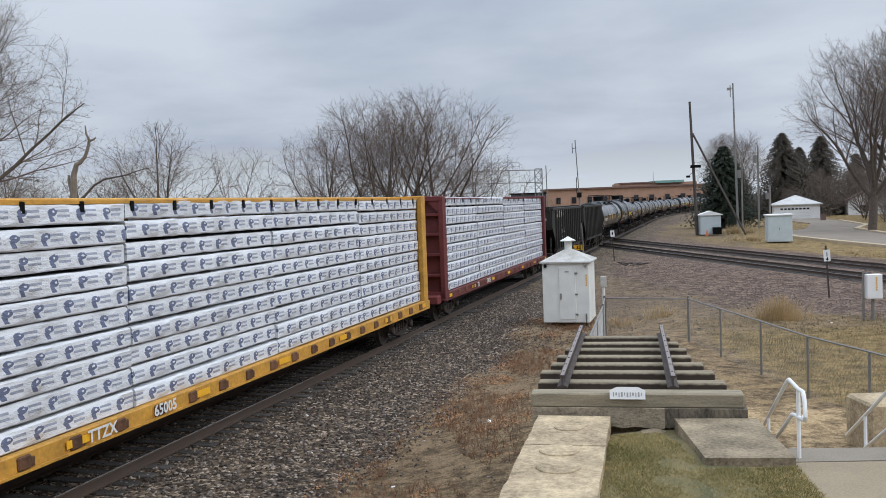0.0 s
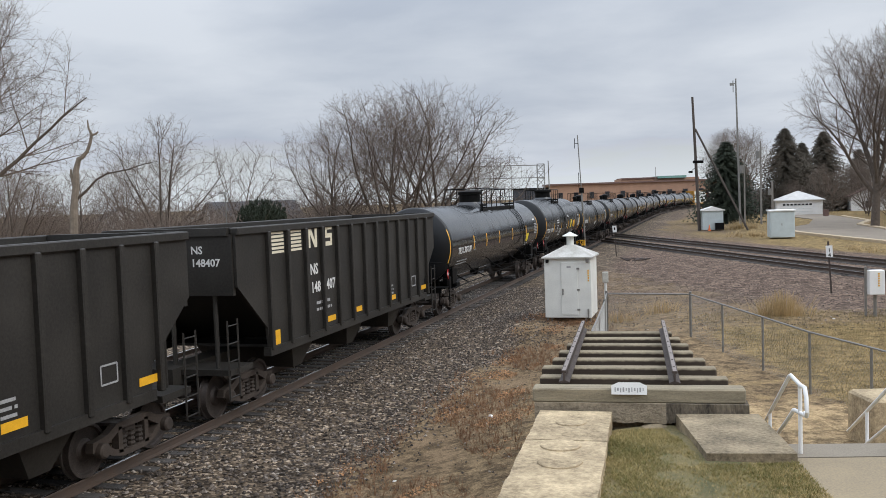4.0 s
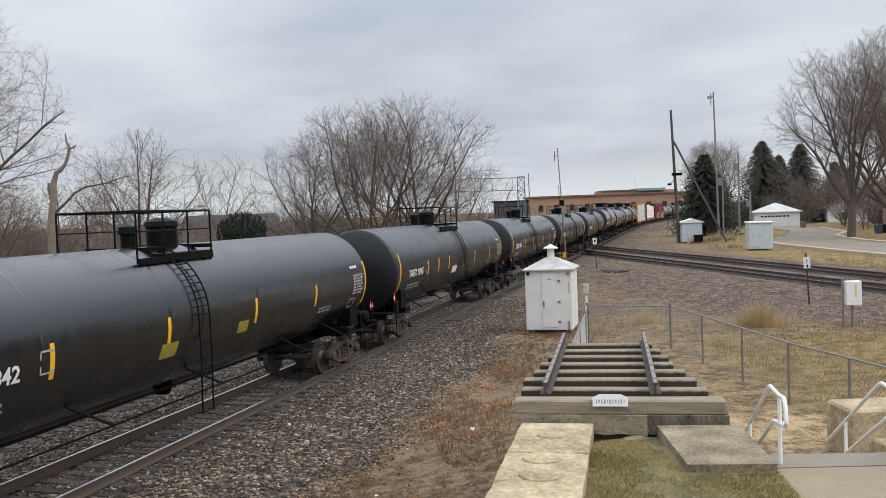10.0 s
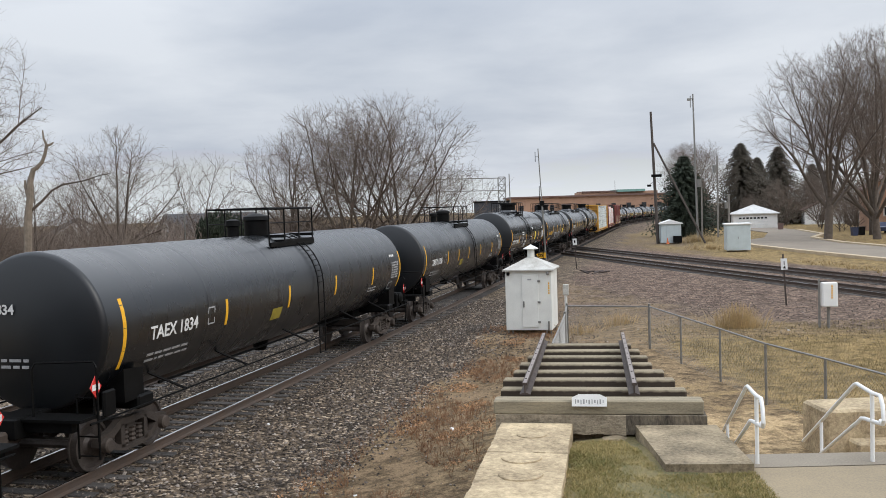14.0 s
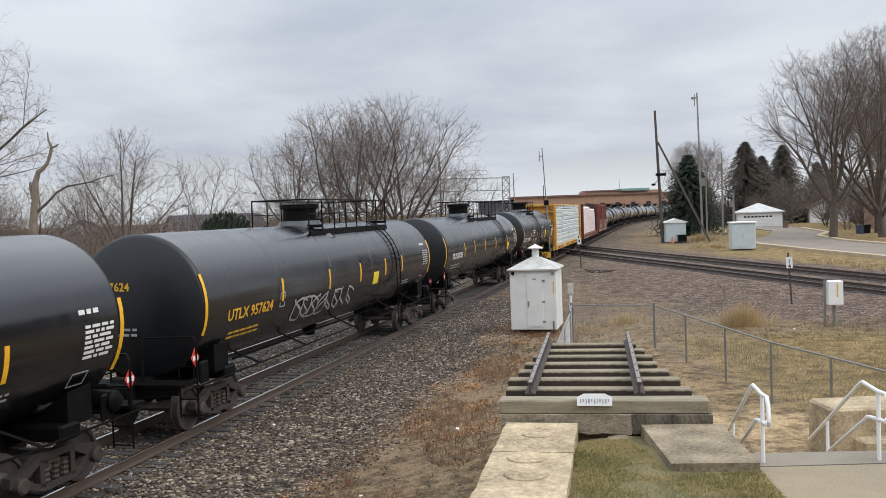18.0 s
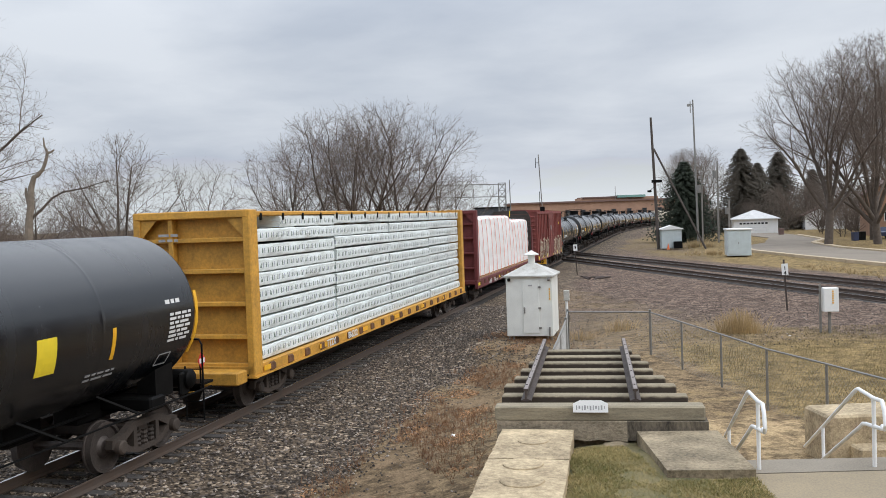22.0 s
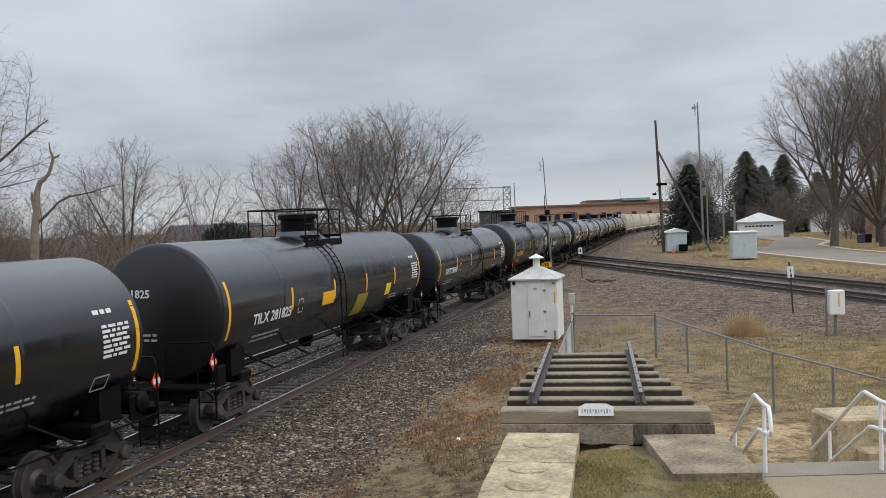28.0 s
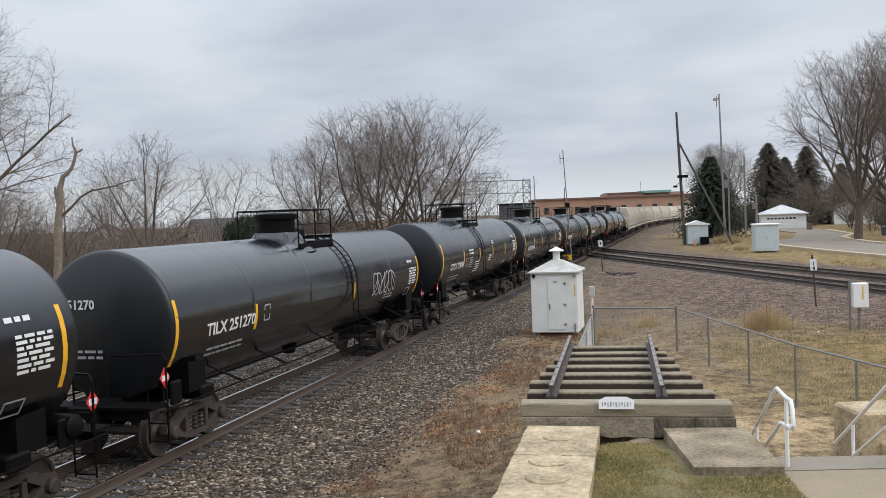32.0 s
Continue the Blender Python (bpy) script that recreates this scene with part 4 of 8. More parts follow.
def put_text(name, body, size, material, parent, m, align="LEFT", label=""):
    """Lettering as a thin mesh, with the built-in letters."""
    cu = bpy.data.curves.new(name, "FONT")
    cu.body, cu.size, cu.extrude, cu.align_x, cu.resolution_u = body, size, 0.002, align, 2
    cu.align_y, cu.offset = "CENTER", 0.022 * size
    tmp = bpy.data.objects.new("tmp", cu)
    me = bpy.data.meshes.new_from_object(tmp)
    bpy.data.objects.remove(tmp)
    bpy.data.curves.remove(cu)
    me.name = name
    me.materials.clear()
    me.materials.append(material)
    ob = new(name, me)
    ob.parent, ob.matrix_basis = parent, m
    if label:
        tagged(ob, label)
    return ob


build_cabinets()


def build_poles():
    th = thing("leaning_pole", "tall dark wooden pole with a slanted brace and a small crossbox", "wooden pole", pose(29.72, 103.9, -.2))
    top = Vector((-.55, 0, 15.6))
    part("pole", Shape().tube([(0, 0, 0), top * .5, top], [.20, .17, .13], 10), M_WOODPOLE, th, smooth=True)
    part("brace", Shape().tube([(4.6, -3.2, 0), (-.28, 0, 11.9)], .12, 8), M_WOODPOLE, th, smooth=True)
    part("crossbox", Shape().box((-.10, -.3, 8.05), (1.2, .3, .32), bev=.03), M_BLACKM, th)
    part("lamp", Shape().box((-1.0, -.3, 6.9), (.45, .3, .25), bev=.05), M_BLACKM, th)
    part("lamp_arm", Shape().tube([(-1.0, -.3, 6.95), (-.1, 0, 7.6)], .03), M_BLACKM, th)
    th = thing("steel_mast", "slender grey steel mast with a small antenna at its head", "mast", pose(35.2, 105.9, -.2))
    part("pole", Shape().tube([(0, 0, 0), (-.15, 0, 9), (-.3, 0, 17.8)], [.15, .12, .09], 8), M_GALV, th, smooth=True)
    part("antenna", Shape().tube([(-.9, 0, 17.0), (-.35, 0, 17.3)], .05).tube([(-.62, 0, 16.2), (-.62, 0, 17.6)], .05).box((-.75, 0, 17.15), (.5, .12, .3)), M_GALV, th)
    th = thing("radio_mast", "thin steel radio mast with dipole antennas and an orange marker plate", "mast", pose(11.02, 70.2, -.3))
    part("pole", Shape().tube([(0, 0, 0), (-.22, 0, 5.2)], .075, 8).tube([(-.22, 0, 5.2), (-.42, 0, 9.45)], .04, 6), M_GALV, th, smooth=True)
    part("antenna", Shape().tube([(-.66, 0, 8.4), (-.66, 0, 9.2)], .025).tube([(-.66, 0, 8.8), (-.38, 0, 8.8)], .02), M_BLACKM, th)
    part("antenna", Shape().tube([(-.40, 0, 5.3), (-.40, 0, 6.5)], .025).tube([(-.40, 0, 5.6), (-.22, 0, 5.6)], .02), M_BLACKM, th)
    part("junction_box", Shape().box((-.22, 0, 5.1), (.35, .3, .4)), M_BLACKM, th)
    pl = part("marker_plate", Shape().box((-.42, -.12, 0.95), (.78, .04, .44)), M_YELLOW, th, "orange plate with the number 35")
    put_text("numerals", "35", .36, M_BLACKM, pl, pose(-.42, -.145, .95, 90), "CENTER")
    for x, y, h, r in ((37.8, 112, 9.0, .11), (42.0, 118, 11.0, .14), (51.6, 140, 6.0, .20)):
        th = thing("utility_pole", "weathered grey wooden utility pole by the road", "utility pole", pose(x, y, -.2), group="utility poles along the road")
        part("pole", Shape().tube([(0, 0, 0), (.03, 0, h)], [r, r * .8], 8), M_GREYPOLE, th, smooth=True)
        part("transformer", Shape().lathe([(h - 2.3, .28), (h - 1.3, .28)], (-.35, 0, 0), n=12), M_GALV, th, smooth=True)
    th = thing("street_lamp", "thin grey street lamp with a small head", "street lamp", pose(-22.3, 90, -.5))
    part("pole", Shape().tube([(0, 0, 0), (0, 0, 6.3)], .08, 8), M_GALV, th)
    part("head", Shape().box((-.3, 0, 6.42), (.8, .3, .16), bev=.05), M_GALV, th)


build_poles()


# ---------------------------------------------------------------- the train: local +y points to the rear, +x to the right-hand side
SHARED, LEN = {}, {}


def shared(key, make):
    if key not in SHARED:
        SHARED[key] = make()
    return SHARED[key]


def truck_meshes():
    sf = Shape()
    # top and bottom members with columns, leaving the windows open
    sf.prism([(-1.08, .46), (-1.06, .62), (-.70, .67), (-.42, .80), (.42, .80), (.70, .67), (1.06, .62), (1.08, .46), (.80, .46), (.60, .56), (.36, .68), (-.36, .68), (-.60, .56), (-.80, .46)], -.07, .07, "x")
    sf.prism([(-.84, .47), (-.62, .30), (-.30, .21), (.30, .21), (.62, .30), (.84, .47), (.70, .50), (.52, .38), (.26, .31), (-.26, .31), (-.52, .38), (-.70, .50)], -.07, .07, "x")
    for y in (-.36, .36):
        sf.prism([(y - .06, .28), (y + .06, .28), (y + .05, .72), (y - .05, .72)], -.07, .07, "x")
    fr = sf.mesh("side_frame", M_TRUCK)
    sp = Shape().lathe([(.31 + k * .04, .085 if k % 2 else .062) for k in range(8)], (0, 0, 0), n=8).mesh("spring", M_TRUCK)
    ws = Shape()
    for x in (-.755, .755):
        o = 1 if x > 0 else -1
        ws.lathe([(x - o * .095, .485), (x - o * .06, .485), (x - o * .055, .458), (x + o * .06, .454), (x + o * .062, .40), (x + o * .02, .38), (x + o * .0, .20), (x + o * .06, .15), (x + o * .07, .09)] if o > 0 else
                 [(x + .095, .485), (x + .06, .485), (x + .055, .458), (x - .06, .454), (x - .062, .40), (x - .02, .38), (x, .20), (x - .06, .15), (x - .07, .09)], (0, 0, 0), "x", 22)
    ws.lathe([(-1.0, .08), (1.0, .08)], (0, 0, 0), "x", 8)
    wheel = ws.mesh("wheel_set", M_WHEEL, True)
    cap = Shape().lathe([(0, .13), (.10, .13), (.13, .10), (.135, .04)], (0, 0, 0), "x", 14).mesh("bearing_cap", M_TRUCK, True)
    cap2 = Shape().lathe([(0, .13), (-.10, .13), (-.13, .10), (-.135, .04)], (0, 0, 0), "x", 14).mesh("bearing_cap", M_TRUCK, True)
    bol = Shape().box((0, 0, .58), (2.0, .36, .26), bev=.04).box((0, .52, .40), (1.7, .12, .12)).box((0, -.52, .40), (1.7, .12, .12))
    return fr, sp, wheel, cap, cap2, bol.mesh("truck", M_TRUCK)


def add_truck(car, y):
    fr, sp, wheel, cap, cap2, bol = shared("truck", truck_meshes)
    tr = part("truck", bol, None, car, at=pose(0, y, 0))
    for x in (-1.0, 1.0):
        part("side_frame", fr, None, tr, at=pose(x, 0, 0))
        for y in (-.22, 0, .22):
            part("spring", sp, None, tr, at=pose(x * .99, y, 0))
        for wy in (-.89, .89):
            part("bearing_cap", cap if x > 0 else cap2, None, tr, at=pose(x * 1.06, wy, .46))
    for wy in (-.89, .89):
        part("wheel_set", wheel, None, tr, at=pose(0, wy, .457))
    return tr


def coupler_mesh():
    sh = Shape().box((0, .30, .80), (.22, .75, .24), bev=.04).box((0, .66, .80), (.34, .22, .34), bev=.06)
    sh.tube([(.25, .35, .72), (.30, .60, .52), (.32, .72, .50)], .035)
    return sh.mesh("coupler", M_TRUCK)


def new_car(name, label, category, ln, truck_in=2.6):
    car = thing(name, label, category, group="cars of the freight train")
    LEN[car.name] = ln
    for sgn in (-1, 1):
        add_truck(car, sgn * (ln / 2 - truck_in))
        part("coupler", shared("coupler", coupler_mesh), None, car, at=pose(0, sgn * (ln / 2 - .78), .05, 0, 0, 0 if sgn > 0 else 180))
    return car


# tank styles: radius, axis height, stripes, height of the stripes, lettering (start, width, height), platform ends, fitting, its place, ladder, railing height
LONG = dict(ln=20.5, R=1.50, Z=2.62, st=(-9.09, -5.55, -3.34, -.81, 2.10, 5.52, 8.82), zs=2.6, text=(-7.96, 1.98, 2.37), plat=(-1.55, 5.45), fit="house", at=-.33, lad=4.55, rail=.72)
LONGU = dict(LONG, ln=20.2, st=(-8.66, -4.97, -1.87, .67, 3.13, 5.01, 8.68), text=(-7.74, 2.22, 2.28), plat=(-1.7, 5.2), lad=4.3)
TAEX = dict(ln=20.2, R=1.405, Z=2.48, st=(-8.29, -4.62, -1.34, 1.94, 5.19, 8.34), zs=2.33, text=(-7.34, 1.72, 2.26), plat=(-1.15, 1.6), fit="domes", at=.05, lad=1.15, rail=.70)
CTCX = dict(ln=17.5, R=1.51, Z=2.70, st=(-7.23, -4.22, -1.26, 1.73, 4.67, 7.40), zs=2.40, text=(-6.93, 2.5, 2.27), plat=(-1.4, 1.2), fit="house", at=.2, lad=-.25, rail=.62)
T18 = dict(ln=18.1, R=1.49, Z=2.62, st=(-7.35, -4.09, -1.20, 1.51, 4.41, 7.45), zs=2.57, text=(-6.22, 2.1, 2.27), plat=(-1.65, 1.0), fit="house", at=-.2, lad=-.75, rail=.74)
GAT = dict(ln=18.1, R=1.43, Z=2.52, st=(-7.2, -4.2, -1.28, 1.55, 4.46, 7.45), zs=2.50, text=(-6.3, 2.2, 2.2), plat=(-.9, 1.36), fit="house", at=-.25, lad=1.0, rail=.70)
UT18 = dict(T18, st=(-7.14, -3.99, -1.16, 2.2, 4.63, 7.33), text=(-6.25, 2.2, 2.15), plat=(-2.5, 1.07), at=-1.16, lad=.15)
TL25 = dict(GAT, st=(-7.55, -4.43, 1.48, 7.5), zs=2.3, text=(-6.49, 2.02, 2.26), plat=(-.9, 1.25), at=-.4, lad=1.3)


TA52 = dict(TAEX, st=(-8.40, -4.49, -.52, 2.30, 5.60, 8.45), lad=.70, plat=(-1.2, 1.40), at=-.1)
TA42 = dict(TAEX, st=(-8.13, -4.95, -1.80, 1.65, 4.97, 8.62), lad=-.70, plat=(-1.9, .74), at=.26)
TA45 = dict(TAEX, st=(-8.30, -4.95, -3.50, -1.90, 2.63, 5.80, 8.64), lad=.57, plat=(-1.2, 1.57), at=-.23)
TA56 = dict(TAEX, st=(-8.23, -4.36, -1.30, 2.60, 5.87, 8.62), lad=-.61, plat=(-1.9, .73), at=.25)
TA34 = dict(TAEX, st=(-8.15, -4.40, -1.07, 2.21, 5.58, 8.60), lad=.84, plat=(-1.0, 1.86), at=.06)
TA36 = dict(TAEX, st=(-8.28, -4.53, -2.45, -.25, 2.60, 5.69, 8.60), lad=.85, plat=(-1.0, 1.95), at=.3)


def tank_body(g):
    """The cylinder of welded courses."""
    half, r = (g["ln"] - 2.95) / 2, g["R"]
    prof, rings = [(-half, r), (-half + .06, r)], 5
    for k in range(1, rings):
        y = -half + 2 * half * k / rings
        prof += [(y - .09, r), (y - .02, r), (y - .012, r + .002), (y + .012, r + .002), (y + .02, r), (y + .09, r)]
    prof += [(half - .06, r), (half, r)]
    return Shape().lathe(prof, (0, 0, g["Z"]), "y", 64).mesh("tank", M_SATIN if g["fit"] == "domes" else M_TANK, True)


def tank_head(g):
    """The front end: a shallow dish with a tight knuckle at the rim."""
    half, r = (g["ln"] - 2.95) / 2, g["R"]
    prof = []
    rim = r - .12 + .12 * math.cos(radians(70))
    ball = rim / math.sin(radians(20))
    for k in range(8):
        a = radians(.4 + 19.6 * k / 7)
        prof.append((-half - .113 - ball * (math.cos(a) - math.cos(radians(20))), ball * math.sin(a)))
    for k in range(1, 7):
        a = radians(70 - 70 * k / 6)
        prof.append((-half - .12 * math.sin(a), r - .12 + .12 * math.cos(a)))
    prof.append((-half + .02, r - .004))
    return Shape().lathe(prof, (0, 0, g["Z"]), "y", 64).mesh("tank_head", M_HEAD, True)


def tank_material(name="tank_paint", low=0.10, high=0.24, ior=1.72):
    """Black paint, duller on some cars, with road film in runs down the flanks."""
    m = bpy.data.materials.new(name)
    m.use_nodes = True
    nt = m.node_tree
    b = nt.nodes["Principled BSDF"]
    tc, oi = nt.nodes.new("ShaderNodeTexCoord"), nt.nodes.new("ShaderNodeObjectInfo")
    mp = nt.nodes.new("ShaderNodeMapping")
    mp.inputs["Scale"].default_value = (0.25, 2.6, 0.22)
    off = nt.nodes.new("ShaderNodeVectorMath")
    off.operation = "ADD"
    comb = nt.nodes.new("ShaderNodeCombineXYZ")
    k = nt.nodes.new("ShaderNodeMath")
    k.operation = "MULTIPLY"
    k.inputs[1].default_value = 37
    link(nt, oi.outputs["Random"], k.inputs[0])
    link(nt, k.outputs[0], comb.inputs[1])
    link(nt, tc.outputs["Object"], off.inputs[0])
    link(nt, comb.outputs[0], off.inputs[1])
    link(nt, off.outputs[0], mp.inputs[0])
    n1 = nt.nodes.new("ShaderNodeTexNoise")
    n1.inputs["Scale"].default_value, n1.inputs["Detail"].default_value = 1.4, 6
    link(nt, mp.outputs[0], n1.inputs["Vector"])
    n2 = nt.nodes.new("ShaderNodeTexNoise")
    n2.inputs["Scale"].default_value, n2.inputs["Detail"].default_value = 0.9, 5
    link(nt, off.outputs[0], n2.inputs["Vector"])
    mx = nt.nodes.new("ShaderNodeMath")
    mx.operation = "MULTIPLY"
    link(nt, n1.outputs["Fac"], mx.inputs[0])
    link(nt, n2.outputs["Fac"], mx.inputs[1])
    col = nt.nodes.new("ShaderNodeValToRGB")
    e = col.color_ramp.elements
    e[0].position, e[0].color = 0.20, (0.0048, 0.0062, 0.0080, 1)
    e[1].position, e[1].color = 0.48, (0.0105, 0.0122, 0.0142, 1)
    link(nt, mx.outputs[0], col.inputs[0])
    link(nt, col.outputs[0], b.inputs["Base Color"])
    ro = nt.nodes.new("ShaderNodeMapRange")
    ro.inputs["From Min"].default_value, ro.inputs["From Max"].default_value = 0.15, 0.45
    ro.inputs["To Min"].default_value, ro.inputs["To Max"].default_value = low, high
    link(nt, mx.outputs[0], ro.inputs["Value"])
    ra = nt.nodes.new("ShaderNodeMath")
    ra.operation = "MULTIPLY_ADD"
    ra.inputs[1].default_value = 0.10
    link(nt, oi.outputs["Random"], ra.inputs[0])
    link(nt, ro.outputs[0], ra.inputs[2])
    link(nt, ra.outputs[0], b.inputs["Roughness"])
    b.inputs["IOR"].default_value = ior
    bp = nt.nodes.new("ShaderNodeBump")
    bp.inputs["Strength"].default_value, bp.inputs["Distance"].default_value = 0.05, 0.02
    link(nt, n2.outputs["Fac"], bp.inputs["Height"])
    link(nt, bp.outputs[0], b.inputs["Normal"])
    return m


M_TANK = tank_material()
M_SATIN = tank_material("satin_tank_paint", 0.15, 0.30, 1.75)
M_HEAD = tank_material("dull_tank_paint", 0.34, 0.48, 1.5)


def on_tank(g, y, z, side=1, lift=0.004):
    """A pose on the tank's flank at height z: local x along the car, local y up the plate, local z outward."""
    a = math.asin(max(-1, min(1, (z - g["Z"]) / g["R"])))
    r = g["R"] + lift
    out = Vector((math.cos(a) * side, 0, math.sin(a)))
    up = Vector((-math.sin(a) * side, 0, math.cos(a)))
    right = up.cross(out)
    m = Matrix((right, up, out)).transposed().to_4x4()
    m.translation = Vector((out.x * r, y, g["Z"] + out.z * r))
    return m


def plate(key, w, h, material, r, n=6):
    """A thin plate w long and h high, bent round the tank, drawn in the pose that on_tank gives."""
    def make():
        sh = Shape()
        for k in range(n + 1):
            a = (k / n - .5) * h / r
            for x in (-w / 2, w / 2):
                sh.v.append((x, r * math.sin(a), r * (math.cos(a) - 1)))
                sh.v.append((x, r * math.sin(a), r * (math.cos(a) - 1) - .006))
        for k in range(n):
            i = k * 4
            sh.f.extend([(i, i + 2, i + 6, i + 4), (i + 1, i + 5, i + 7, i + 3), (i, i + 4, i + 5, i + 1), (i + 2, i + 3, i + 7, i + 6)])
        return sh.mesh(key, material)
    return shared(("plate", key, w, h, r), make)


def bent(me, r):
    """Wraps flat lettering round the tank."""
    for v in me.vertices:
        a = v.co.y / r
        v.co.y, v.co.z = math.sin(a) * r, v.co.z + r * (math.cos(a) - 1)
    return me


def ladder_mesh(g, y0, side):
    """Bent ladder from the platform over the flank and straight down to the sill."""
    r, zc = g["R"], g["Z"]
    sh, paths = Shape(), []
    for dy in (-.2, .2):
        pts = []
        for k in range(9):
            a = radians(70 - k * 8.6)
            pts.append((side * (r + .07) * math.cos(a), y0 + dy, zc + (r + .07) * math.sin(a)))
        pts += [(side * (r + .08), y0 + dy, 1.6), (side * (r + .06), y0 + dy, .62)]
        paths.append(pts)
        sh.tube(pts, .018, 5)
    for k in range(15):
        t = k / 14 * (len(paths[0]) - 1)
        i = min(int(t), len(paths[0]) - 2)
        sh.tube([Vector(q[i]).lerp(Vector(q[i + 1]), t - i) for q in paths], .013, 5)
    return sh


def tank_railing(g, side):
    sh = Shape()
    top = g["Z"] + g["R"]
    (y0, y1), zt, x = g["plat"], g["Z"] + g["R"] + g["rail"], side * .86
    n = max(2, round((y1 - y0) / 1.0))
    for k in range(n + 1):
        y = y0 + (y1 - y0) * k / n
        sh.tube([(x, y, top - .28), (x, y, zt)], .021, 5)
    sh.tube([(x, y0, zt), (x, y1, zt)], .024, 5)
    sh.tube([(x, y0, top + .32), (x, y1, top + .32)], .015, 5)
    for y in (y0, y1):
        sh.tube([(x, y, zt), (0, y, zt)], .022, 5)
    return sh


def tank_platform(g):
    top, (y0, y1) = g["Z"] + g["R"], g["plat"]
    out = []
    for x in (-.70, .70):
        out.append(("walkboard", Shape().box((x, (y0 + y1) / 2 + .4, top - .16), (.40, y1 - y0 - .8, .05))))
        out.append(("toe_board", Shape().box((x * 1.27, (y0 + y1) / 2, top - .24), (.05, y1 - y0, .12))))
    for y in (y0 + .9, y1 - .05):
        out.append(("cross_step", Shape().box((0, y, top - .04), (1.8, .1, .08))))
    return [(nm, sh.mesh(nm, M_BLACKM)) for nm, sh in out]


def side_rail(ln, side):
    half = ln / 2 - 2.4
    sh = Shape()
    x = side * 1.46
    sh.tube([(x, -half - 1.6, 1.05), (x, half + 1.6, 1.05)], .02, 5)
    for y in (-half + 1.2, -half * .5, -.3, half * .5, half - 1.2):
        sh.tube([(side * .95, y - .30, 1.45), (x, y + .20, 1.05)], .028, 5)
    return sh


def end_cage(ln):
    """Handrails, steps and platform at the rear end."""
    y = ln / 2 - .62
    sh = Shape()
    for x in (-1.42, 1.42):
        sh.tube([(x, y - .45, .70), (x, y - .45, 1.95), (x * .96, y - .44, 2.05), (x * .30, y - .22, 2.05), (x * .26, y - .2, 1.95), (x * .26, y - .2, 1.15)], .022, 5)
        sh.box((x * .90, y - .95, 1.25), (.08, .34, .45), bev=.03)
        for k in range(4):
            sh.tube([(x, y - .45, .45 + k * .33), (x * .72, y - .45, .45 + k * .33)], .014, 5)
        sh.tube([(x * .72, y - .45, .40), (x * .72, y - .45, 1.5)], .018, 5)
        sh.tube([(x, y - .45, .40), (x, y - .45, .8)], .018, 5)
    sh.box((0, y - .25, 1.13), (2.8, .5, .05))
    sh.box((0, y - .12, 1.02), (2.4, .12, .18))
    return sh


def bolster(ln):
    sh = Shape()
    yc = ln / 2 - 2.0
    sh.box((0, yc, 1.0), (.55, 3.0, .36), bev=.03)
    sh.box((0, ln / 2 - 2.6, 1.08), (2.7, .5, .26), bev=.04)
    for x in (-1, 1):
        sh.add([(x * 1.3, yc - .6, 1.15), (x * 1.3, yc, 1.15), (x * 1.3, yc, 1.75), (x * 1.3, yc - .6, 1.7), (x * .9, yc - .6, 1.15), (x * .9, yc, 1.15), (x * .9, yc, 1.45), (x * .9, yc - .6, 1.45)],
               [(0, 1, 2, 3), (7, 6, 5, 4), (0, 4, 5, 1), (1, 5, 6, 2), (2, 6, 7, 3), (3, 7, 4, 0)])
    return sh


def air_tank(ln):
    return Shape().lathe([(.0, .02), (.02, .15), (.06, .19), (.62, .19), (.66, .15), (.68, .02)], (.75, ln / 2 - 1.45, 1.32), "x", 14)


